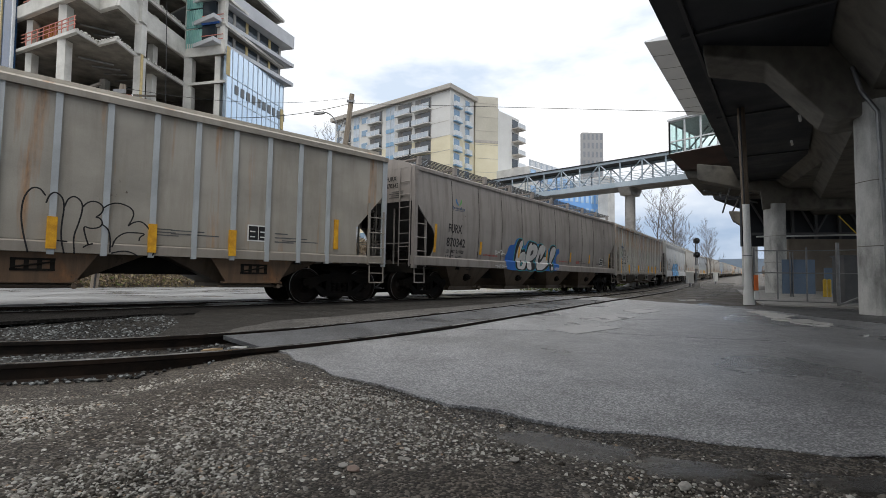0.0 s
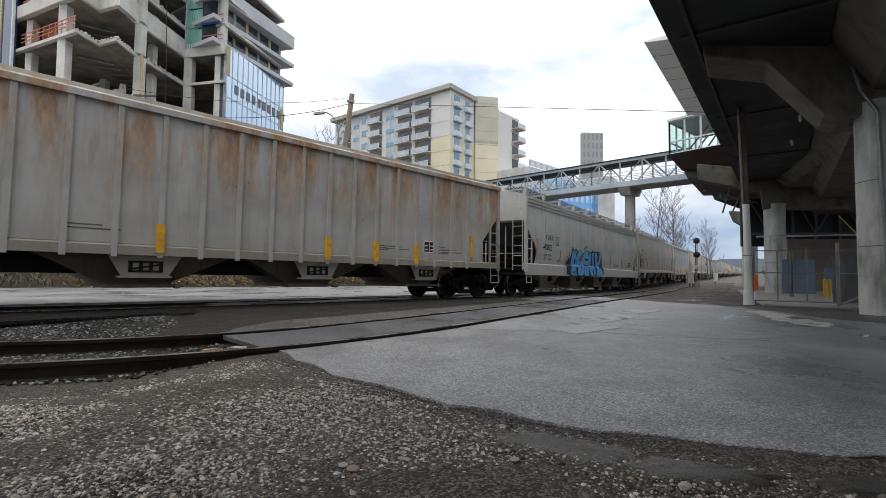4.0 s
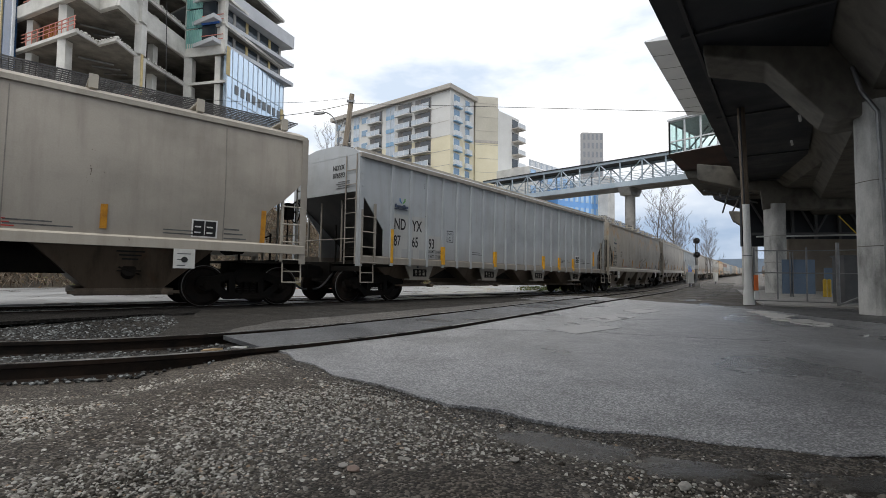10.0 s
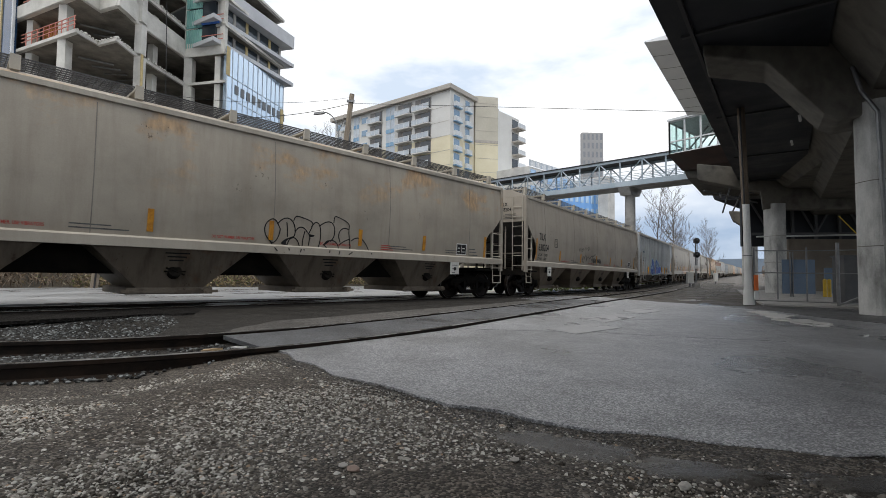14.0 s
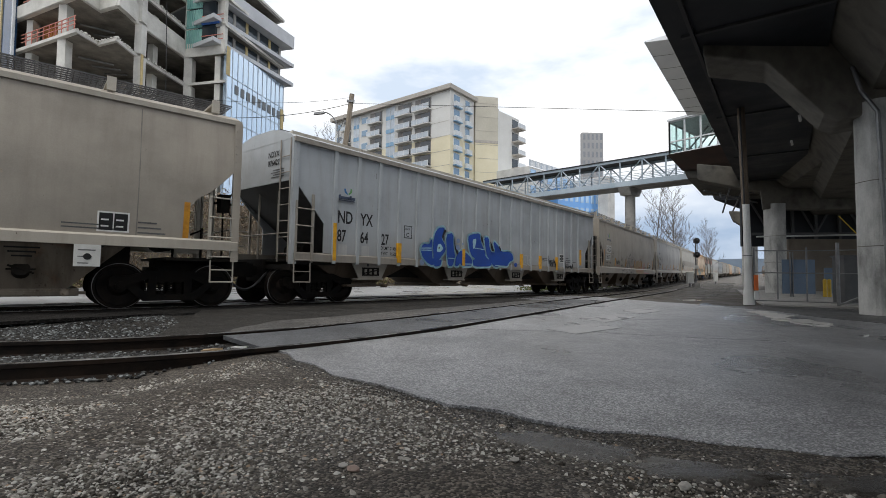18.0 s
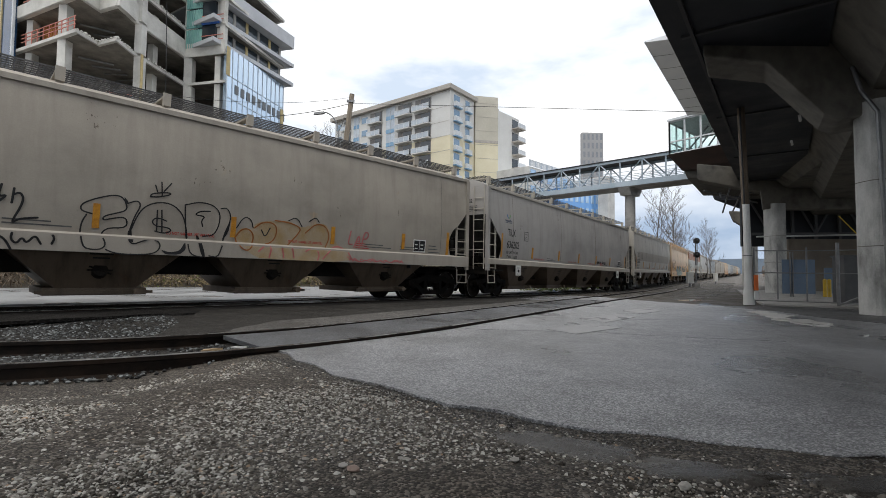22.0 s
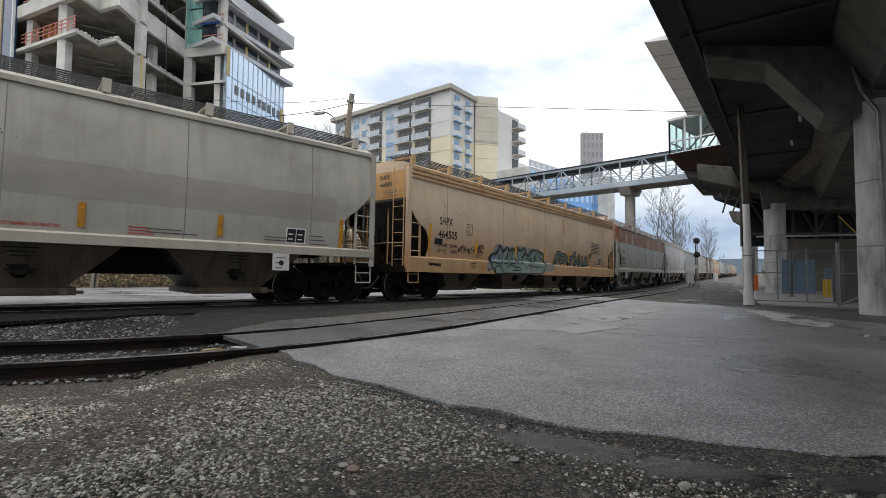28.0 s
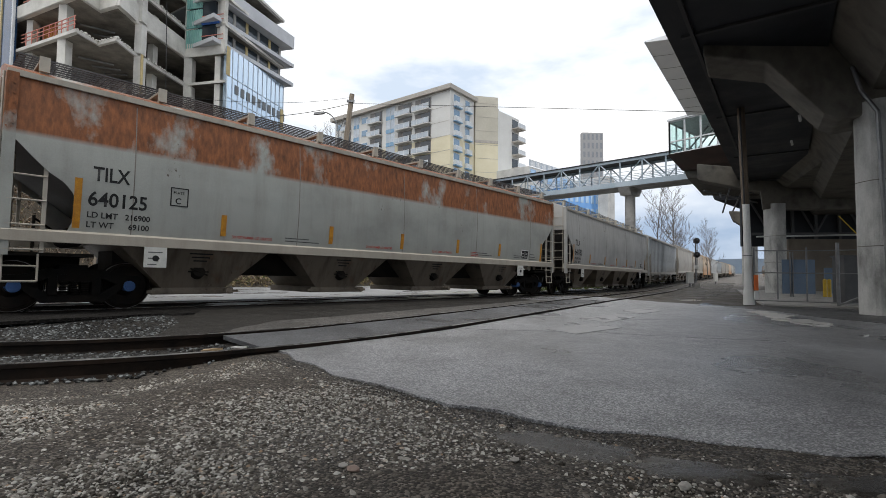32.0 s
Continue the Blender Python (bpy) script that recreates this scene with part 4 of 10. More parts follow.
def railcar(kind, paint, label, marks=(), post_mat=None, sill_mat=None, hopper_mat=None, blue_hubs=False, seams=None, full=True, reflector=None, end_mat=None, sill=None, inset=0.0, plate_mat=None):
    car = thing("hopper_car", Matrix(), label, "hopper car", "cars of the freight train")
    post_mat, sill_mat, hopper_mat = post_mat or paint, sill_mat or paint, hopper_mat or M_HOPPER
    if kind == "ribbed":
        sill_mat, plate_mat, big_plate = P_RIBSILL, plate_mat or P_RIBSILL, plate_mat is not None
    zb = EAVE + (0.40 if kind != "ribbed" else 0.37)
    for sgn in (-1, 1):
        part("side_sheet", side_sheet(kind, sgn), paint, car, smooth=kind != "ribbed")
        sb = sill_beam(kind, sill)
        sb.v = [(x, sgn * y, z) for x, y, z in sb.v]
        part("side_sill", sb, sill_mat, car)
        part("end_wall", end_wall(kind, sgn, inset), end_mat or paint, car)
        shared("slope_sheet", cached(f"slope_sheet{sgn}", lambda: slope_sheet(sgn), M_SLOPE), car, label="dark sloping end sheet")
        shared("end_platform", cached(f"end_platform{sgn}", lambda: end_platform(sgn), M_UNDER), car)
        shared("coupler", cached(f"coupler{sgn}", lambda: coupler(sgn), M_TRUCK), car)
        shared("air_hose", cached(f"air_hose{sgn}", lambda: air_hose(sgn), M_STEEL_DK), car, label="black rubber air hose")
        shared("end_ladder", cached(f"end_ladder{sgn}" + sill_mat.name, lambda: end_ladder(sgn), sill_mat), car, label="end ladder and grab irons")
        if sgn > 0:
            shared("brake_wheel", cached("brake_wheel", lambda: brake_wheel(sgn), M_UNDER), car, label="round hand brake wheel")
        for sy in (-1, 1):
            flip = Matrix.Translation((sgn * (HALF - 0.05), sy * (prof(kind, 3.6) - 0.02), 0)) @ Matrix.Diagonal((-sgn, -sy, 1, 1))
            shared("corner_post", cached("corner_post" + paint.name, corner_post, post_mat), car, flip)
            lf = Matrix.Translation((sgn * (HALF - 0.08), sy * 1.53, 0)) @ Matrix.Diagonal((-sgn, -sy, 1, 1))
            shared("ladder", cached("ladder" + sill_mat.name, ladder, sill_mat), car, lf, "steel ladder")
            shared("stirrup_step", cached("stirrup" + sill_mat.name, stirrup, sill_mat), car, lf)
        tr = new("truck")
        tr.parent = car
        tr.location = (sgn * PIVOT, 0, 0)
        shared("bolster", cached("bolster", bolster, M_TRUCK), tr)
        for sy in (-1, 1):
            fl = Matrix.Diagonal((1, -sy, 1, 1)) if sy > 0 else Matrix()
            shared("sideframe", cached("sideframe", sideframe, M_TRUCK), tr, fl)
            shared("spring_nest", cached("spring_nest", spring_nest, M_TRUCK), tr, fl)
            for x in (-0.87, 0.87):
                shared("bearing_cap", cached("bearing_cap_blue" if blue_hubs else "bearing_cap", bearing_cap, M_BLUEHUB if blue_hubs else M_TRUCK), tr,
                       Matrix.Translation((x, 0, WHEEL_R)) @ fl)
    part("roof", roof_sheet(kind, inset), paint, car)
    for x in AXLES:
        ws = shared("wheelset", cached("wheelset", wheelset, M_WHEEL), car, Matrix.Translation((x, 0, WHEEL_R)))
        shared("wheel_rim", cached("wheel_rim", wheel_rim, M_TREAD), ws, label="worn bright wheel rim")
    shared("centre_sill", cached("centre_sill", centre_sill, M_HOPPER_DK if kind != "ribbed" else M_UNDER), car, label="deep centre sill between the hoppers")
    for k in range(4):
        if kind == "ribbed":
            x = -6.4 + 3.93 * k
            # Inner bay takes the dark tone to stand for slopes in shade.
            hp = shared("hopper", cached("inner_bay", inner_bay, M_HOPPER_DK), car, Matrix.Translation((x, 0, 0)))
            shared("face_plate", cached("hopper_plate" + plate_mat.name, lambda: hopper_plate(big_plate), plate_mat), hp, label="trapezoid face plate")
            shared("hatch", cached("plate_hatch", plate_hatch, M_UNDER), hp)
            continue
        x = -5.75 + 3.75 * k
        hp = shared("hopper", cached("hopper" + hopper_mat.name, hopper_bay, hopper_mat), car, Matrix.Translation((x, 0, 0)))
        shared("outlet_gate", cached("gate" + hopper_mat.name, hopper_gate, hopper_mat), hp)
        shared("hatch", cached("hopper_hatch", hopper_hatch, M_UNDER), hp)
        if full:
            shared("small_stencil", cached("hopper_stencil", hopper_stencil, M_BLACK), hp)
    if kind != "ribbed":
        # chord along the eaves, stepped on the older cars
        for sgn in (-1, 1):
            m = Mesh()
            m.box(-HALF, HALF, sgn * 1.5 - 0.045, sgn * 1.5 + 0.045, EAVE - 0.06, EAVE + 0.04)
            if kind == "teardrop":
                for q in range(2):
                    part("eave_strip", Mesh().box(-HALF + 0.1, HALF - 0.1, sgn * 1.545 - 0.025, sgn * 1.545 + 0.025, EAVE - 0.20 - 0.13 * q, EAVE - 0.14 - 0.13 * q), sill_mat, car)
            part("eave_chord", m, sill_mat, car)
    else:
        for sgn in (-1, 1):
            part("eave_chord", Mesh().box(-HALF, HALF, sgn * 1.52 - 0.05, sgn * 1.52 + 0.05, EAVE - 0.09, EAVE + 0.03), sill_mat if paint != P_RUSTGREY else paint, car)
        me = Mesh().box(-0.052, 0.052, -0.05, 0.0, 1.04, EAVE - 0.09).data("side_post", post_mat)
        n = 20
        for sgn in (-1, 1):
            for k in range(n):
                x = -HALF + 1.26 + 0.789 * k
                shared("side_post", me, car, Matrix.Translation((x, sgn * 1.49, 0)) @ Matrix.Diagonal((1, -sgn, 1, 1)) if sgn > 0 else Matrix.Translation((x, -1.49, 0)))
    shared("running_board", cached(f"running_board{zb:.2f}", lambda: running_board(zb), M_GRATE), car, label="galvanised grating along the roof")
    if kind == "ribbed":
        for sgn in (-1, 1):
            part("roof_edge", Mesh().box(-HALF + 0.1, HALF - 0.1, sgn * 1.2 - 0.05, sgn * 1.2 + 0.05, EAVE + 0.15, EAVE + 0.24), P_CREAM, car, "pale roof edge strip")
    bm_ = cached(f"bracket{zb:.2f}{sill_mat.name}", lambda: board_bracket(zb), sill_mat)
    for k in range(10 if kind != "ribbed" else 0):
        for sy in (1, -1):
            shared("board_bracket", bm_, car, Matrix.Translation((-HALF + 0.5 + (2 * HALF - 1.0) * k / 9, 0, 0)) @ Matrix.Diagonal((1, sy, 1, 1)))
    if seams:
        for x in np.linspace(-HALF + 1.9, HALF - 1.9, seams):
            w = 0.016 if paint == P_GREY else 0.009
            patch(car, kind, "weld_seam", x - w, x + w, 1.36, 3.95, M_SEAM_DK if paint == P_GREY else M_SEAM, lift=0.004)
    if full:
        rf = reflector or M_ORANGE
        patch(car, kind, "reflector", -HALF + 0.98 + (0.23 if kind == "ribbed" else 0), -HALF + 1.09 + (0.23 if kind == "ribbed" else 0), 1.52 if kind != "ribbed" else 1.12, 2.42 if kind != "ribbed" else 2.1, rf, "tall amber reflector strip", 0.052 if kind == "ribbed" else 0.006)
        patch(car, kind, "reflector", HALF - 1.09 - (0.56 if kind == "ribbed" else 0), HALF - 0.98 - (0.56 if kind == "ribbed" else 0), 1.42, 2.2, rf, "tall amber reflector strip", 0.052 if kind == "ribbed" else 0.006)
        for x in (-5.4, -2.6, -0.05, 2.55, 5.0) if kind != "ribbed" else (-5.42, -2.27, 1.68, 3.26, 4.83):
            if kind == "ribbed":
                patch(car, kind, "reflector", x - 0.075, x + 0.075, 1.14, 1.72, rf, "broad yellow reflector strip", 0.072)
            else:
                patch(car, kind, "reflector", x - 0.055, x + 0.055, 1.56, 2.02, rf, "amber reflector strip", 0.02)
        px = HALF - 2.5 if kind != "ribbed" else 5.2
        patch(car, kind, "data_panel", px - 0.03, px + 0.48, 1.50, 1.88, M_WHITE, "white border of the data stencil", 0.003)
        for q in range(2):
            patch(car, kind, "data_panel", px + 0.235 * q, px + 0.215 + 0.235 * q, 1.53, 1.85, M_BLACK, "black consolidated data stencil", 0.006)
            for k in range(2):
                patch(car, kind, "data_panel", px + 0.03 + 0.235 * q, px + 0.15 + 0.235 * q, 1.59 + 0.12 * k, 1.62 + 0.12 * k, M_WHITE, "white data stencil bars", 0.008)
        for k in range(3):
            patch(car, kind, "small_stencil", px + 0.62, px + 1.1 - 0.08 * k, 1.5 + 0.1 * k, 1.53 + 0.1 * k, M_INK, "line of small stencilled words", 0.004)
            patch(car, kind, "small_stencil", 3.3, 3.75 - 0.06 * k, 1.5 + 0.06 * k, 1.522 + 0.06 * k, M_RED if kind == "smooth" else M_INK, "line of small stencilled words", 0.004)
        if sill_mat == P_CREAM:
            for x in (-6.72, 6.4):
                bp_ = part("brake_panel", Mesh().box(x - 0.2, x + 0.2, -1.60, -1.57, 0.84, 1.24), M_PLACARD, car, "white brake valve panel under the sill")
                part("dial", Mesh().rod((x, -1.612, 1.02), (x, -1.598, 1.02), 0.06, n=12), M_BLACK, bp_)
                for k in range(3):
                    part("small_stencil", Mesh().box(x - 0.14, x + 0.12 - 0.05 * k, -1.603, -1.599, 1.13 - 0.12 * k, 1.15 - 0.12 * k), M_INK, bp_)
        if kind == "smooth":
            for x in (-5.2, -1.4, 1.3):
                lettering(car, kind, "DO NOT HAMMER. USE VIBRATORS", x, 1.53, 0.088, M_RED, 0.68)
        for x in (-3.9, 3.6, 6.0):
            for q in range(2):
                patch(car, kind, "small_stencil", x, x + 0.95 - 0.3 * q, 1.54 + 0.07 * q, 1.565 + 0.07 * q, M_INK, "line of small stencilled words", 0.004)
    for args in marks:
        lettering(car, kind, *args)
    return car


M_HOPPER_RUST = car_paint("rusty_brown_hopper", (0.19, 0.115, 0.065), (0.05, 0.035, 0.024), (0.20, 0.09, 0.035), 0.06, 0.8, chips=0.0)
M_HOPPER = car_paint("dusty_hopper", (0.25, 0.208, 0.162), (0.07, 0.054, 0.038), (0.16, 0.09, 0.05), 0.02, 0.8, chips=0.0)
# Brown dust on hoppers; on ribbed cars' inner bays also painted shade.
M_HOPPER_DK = car_paint("brown_dusty_hopper", (0.15, 0.112, 0.08), (0.04, 0.03, 0.02), (0.10, 0.055, 0.03), 0.02, 0.8, chips=0.0)
M_SEAM_DK = coarse("rusty_dark_seam", (0.03, 0.024, 0.02), (0.08, 0.068, 0.058), 2.0, 0.8, 0.1)
M_SEAM = coarse("grimy_seam", (0.17, 0.155, 0.14), (0.27, 0.25, 0.225), 2.0, 0.8, 0.1)
M_INK = coarse("faded_ink", (0.07, 0.07, 0.07), (0.14, 0.14, 0.14), 5.0, 0.7, 0.0)
M_PLACARD = plain("pale_placard", (0.6, 0.6, 0.57))
P_BEIGE = car_paint("dusty_beige_paint", (0.37, 0.335, 0.285), (0.22, 0.19, 0.16), (0.42, 0.28, 0.15), -0.02, 0.35)
P_BEIGE2 = car_paint("pale_beige_paint", (0.37, 0.34, 0.295), (0.24, 0.21, 0.18), streak=0.45)
P_TAN = car_paint("rust_tinted_beige_paint", (0.38, 0.345, 0.29), (0.22, 0.18, 0.14), (0.46, 0.28, 0.13), 0.09, 0.35, (0.75, 1.0, 1.1), rise=(2.3, 3.3), strong=0.6)
P_PALEBEIGE = car_paint("pale_dusty_beige_paint", (0.43, 0.405, 0.355), (0.26, 0.235, 0.2), streak=0.4)
P_PALE = car_paint("dusty_pale_grey_paint", (0.38, 0.365, 0.345), (0.24, 0.22, 0.2), streak=0.4)
P_GREY = car_paint("weathered_grey_paint", (0.30, 0.275, 0.255), (0.11, 0.093, 0.08), streak=0.6)
P_LTGREY = car_paint("light_grey_paint", (0.45, 0.452, 0.44), (0.25, 0.235, 0.215), streak=0.4)
P_BLUEGREY = car_paint("blue_grey_paint", (0.41, 0.435, 0.455), (0.235, 0.205, 0.17), streak=0.3, foot=1.2)
P_BLUEPOST = car_paint("pale_blue_grey_paint", (0.44, 0.47, 0.49), (0.26, 0.265, 0.27), streak=0.4)
P_RIBSILL = car_paint("brown_dusty_grey_paint", (0.31, 0.285, 0.25), (0.16, 0.13, 0.10), streak=0.4)
P_BLUERIB = car_paint("blue_grey_rib_paint", (0.435, 0.46, 0.48), (0.27, 0.265, 0.25), streak=0.3, foot=0.9)
P_RUSTGREY = car_paint("rust_streaked_grey_paint", (0.41, 0.405, 0.39), (0.26, 0.22, 0.17), (0.33, 0.17, 0.065), 0.165, 0.5, (1.7, 1.0, 0.34), rise=(2.1, 3.6), strong=0.75)
P_DULL = car_paint("dull_beige_paint", (0.38, 0.355, 0.31), (0.22, 0.19, 0.15), (0.34, 0.17, 0.07), 0.05, 0.45, (2.2, 1.0, 0.12), foot=0.9)
P_ORANGE = car_paint("orange_beige_paint", (0.60, 0.47, 0.335), (0.43, 0.20, 0.075), (0.46, 0.24, 0.09), 0.03, 0.2, (1.0, 1.0, 0.5), foot=1.9, foot_top=2.6)
P_ORANGE_SILL = car_paint("orange_sill_paint", (0.52, 0.35, 0.19), (0.32, 0.17, 0.07), (0.40, 0.17, 0.05), 0.05, 0.5)
P_ORANGE_END = car_paint("rusty_orange_paint", (0.55, 0.32, 0.13), (0.25, 0.13, 0.06), (0.40, 0.17, 0.05), 0.12, 0.6)
P_GREENGREY = car_paint("green_grey_paint", (0.39, 0.41, 0.385), (0.24, 0.235, 0.21), (0.235, 0.078, 0.024), 0.265, 0.35, (0.9, 1.0, 0.55), rise=(3.02, 3.12), strong=0.95)
P_CREAM = car_paint("cream_sill_paint", (0.44, 0.41, 0.355), (0.26, 0.22, 0.17), streak=0.4)
S_BLUE = plain("sprayed_blue", (0.02, 0.12, 0.42))
S_SKY = plain("sprayed_light_blue", (0.10, 0.38, 0.72))
S_ROYAL = plain("sprayed_royal_blue", (0.015, 0.07, 0.36))
S_CYAN = plain("sprayed_pale_cyan", (0.45, 0.68, 0.74))
S_SILVER = plain("sprayed_silver", (0.50, 0.49, 0.48))
S_TEAL = coarse("sprayed_grey_teal", (0.14, 0.215, 0.205), (0.30, 0.33, 0.29), 2.6, 0.7, 0.05)
S_BLACK = plain("sprayed_black", (0.012, 0.012, 0.014))
S_WHITE = plain("sprayed_white", (0.62, 0.62, 0.60))
S_PINK = plain("sprayed_pink", (0.55, 0.16, 0.16))
LOGO_N = plain("faded_navy_print", (0.07, 0.09, 0.14))
S_TEALGLOW = plain("sprayed_turquoise", (0.03, 0.30, 0.34))
S_NAVY = plain("sprayed_blue_black", (0.008, 0.014, 0.045))
S_GREENS = plain("sprayed_green", (0.16, 0.30, 0.07))
S_INKS = plain("brushed_dark_grey", (0.045, 0.042, 0.04))
S_PALEBLUE = plain("sprayed_pale_blue", (0.22, 0.29, 0.44))
S_AMBERHAZE = coarse("thin_sprayed_amber", (0.36, 0.25, 0.12), (0.40, 0.33, 0.24), 2.5, 0.7, 0.05)
S_RUST = plain("sprayed_rust_orange", (0.32, 0.11, 0.025))
S_GREYHAZE = coarse("thin_sprayed_grey", (0.20, 0.21, 0.20), (0.30, 0.29, 0.25), 2.0, 0.7, 0.05)
S_STEELBLUE = coarse("sprayed_steel_blue", (0.12, 0.21, 0.30), (0.19, 0.28, 0.33), 2.5, 0.7, 0.05)
LOGO_B, LOGO_G = plain("logo_blue", (0.05, 0.17, 0.38)), plain("logo_green", (0.14, 0.34, 0.12))
XL = -HALF + 1.2


def shorten(car, cut):
    """Takes cut metres out of a car's tail end, for the one short car of the train."""
    k = (2 * HALF - cut) / (2 * HALF)
    for ob in car.children:
        kind = ob.name.split(".")[0]
        if kind in ("side_sheet", "side_sill", "roof", "eave_chord", "running_board", "centre_sill"):
            ob.data = ob.data.copy()
            for v in ob.data.vertices:
                v.co.x = -HALF + (v.co.x + HALF) * k
        elif kind in ("hopper", "board_bracket", "weld_seam"):
            ob.location.x -= (ob.location.x + HALF) * (1 - k)
        elif kind in ("end_wall", "slope_sheet", "end_platform", "coupler", "air_hose", "end_ladder", "brake_wheel", "data_panel", "reflector", "small_stencil"):
            if max(v.co.x for v in ob.data.vertices) > 5.2:
                ob.location.x -= cut
        elif ob.location.x > 6:
            ob.location.x -= cut


def logo(car, kind, x, z, w):
    """Two leaf shapes in a cup over a row of short bars."""
    g = w * 0.8
    up = 0.056 if kind == "ribbed" else 0.006
    blob(car, kind, LOGO_B, up, ((x - 0.10 * g, z + 0.42 * g), (x - 0.08 * g, z + 0.22 * g), (x + 0.12 * g, z + 0.08 * g), (x + 0.18 * g, z + 0.12 * g), (x + 0.04 * g, z + 0.28 * g), (x, z + 0.42 * g)))
    blob(car, kind, LOGO_G, up + 0.002, ((x + 0.46 * g, z + 0.44 * g), (x + 0.44 * g, z + 0.22 * g), (x + 0.24 * g, z + 0.08 * g), (x + 0.18 * g, z + 0.14 * g), (x + 0.32 * g, z + 0.28 * g), (x + 0.34 * g, z + 0.44 * g)))
    for k in range(9):
        patch(car, kind, "emblem", x - w * 0.3 + w * 0.1 * k, x - w * 0.3 + w * (0.1 * k + 0.06), z - 0.08, z - 0.015 + (0.035 if k in (0, 6) else 0), LOGO_N, "faded dark name bars", up)
    patch(car, kind, "emblem", x - w * 0.3, x + w * 0.55, z - 0.125, z - 0.11, LOGO_N, "thin faded line", up)


def marks(l1, l2, limit="LD LMT  216900", light="LT WT   69100", x=XL, z=1.92, size=0.45):
    return [(l1, x + 0.06, z + 0.46, size * 0.93, None, 0.76), (l2, x, z, size * 0.92, None, 0.88), (limit, x, z - 0.22, 0.15, None, 0.95), (light, x, z - 0.40, 0.15, None, 0.95)]


def end_marks(car, kind, l1, l2, panel=False):
    """Small reporting marks high on the leading end."""
    x = -HALF - 0.002
    if panel:
        part("mark_panel", Mesh().box(x - 0.002, x, -1.15, -0.3, 3.68, 3.88), M_PLACARD, car, "white panel behind the end marks")
    for body, z in ((l1, 3.72), (l2, 3.50)):
        if not body:
            continue
        me = text_mesh(body, 0.2)
        for v in me.vertices:
            v.co = (x - 0.004, -0.35 - v.co.x * 0.9, z + v.co.y)
        me.materials.append(M_BLACK)
        ob = new("lettering", me)
        ob.parent = car
    for k in range(4):
        part("small_stencil", Mesh().box(x - 0.003, x, -1.1, -0.5 - 0.1 * (k % 2), 3.18 + 0.06 * k, 3.2 + 0.06 * k), M_INK, car)


def scribble(x, z, w, h, seed, turns=14):
    """One restless sprayed line that fills a box with loops and points."""
    rnd = random.Random(seed)
    out = []
    for k in range(max(2, turns // 7)):
        pts = []
        for i in range(turns):
            u = (i + rnd.uniform(-0.9, 0.9)) / (turns - 1)
            pts.append((x + w * min(max(u, 0), 1), z + h * (rnd.uniform(0.0, 0.35) if i % 2 else rnd.uniform(0.55, 1.0))))
        out.append(round_line(pts))
    return out


def bubbles(x, z, w, h, n, seed):
    """Overlapping outlines of round bubble shapes, open below."""
    rnd = random.Random(seed)
    out = []
    step = w / n
    for k in range(n):
        c, r, t = x + step * (k + 0.5), step * rnd.uniform(0.5, 0.72), h * rnd.uniform(0.82, 1.0)
        ring = [(c + r * math.cos(a), z + t * (0.5 + 0.5 * math.sin(a)) + 0.04 * math.sin(3 * a + k)) for a in [math.radians(-60 - 300 * i / 14 + rnd.uniform(-4, 4)) for i in range(15)]]
        out.append(ring)
        out.append(round_line([(c - r * 0.3, z + t * 0.45), (c - r * 0.05, z + t * 0.7), (c + r * 0.25, z + t * 0.42), (c + r * 0.1, z + t * 0.25)]))
    return out


def plate_c(car, kind, x, z, letter="C"):
    lf = 0.006
    for a, b, c, d in ((0, 0.34, 0, 0.02), (0, 0.34, 0.36, 0.38), (0, 0.02, 0, 0.38), (0.32, 0.34, 0, 0.38)):
        patch(car, kind, "plate_stencil", x + a, x + b, z + c, z + d, M_BLACK, lift=lf)
    lettering(car, kind, letter, x + 0.09, z + 0.05, 0.17)
    lettering(car, kind, "PLATE", x + 0.05, z + 0.25, 0.075)


SPEED_T, SPEED_V = (0.0, 12.0, 32.0), (8.21, 7.58, 7.0)
CAR_S = (-23.1, -3.9, 15.0, 35.0, 53.8, 73.55, 92.55, 112.4, 131.8, 150.9, 168.95, 188.75, 208.15, 227.45, 247.0)


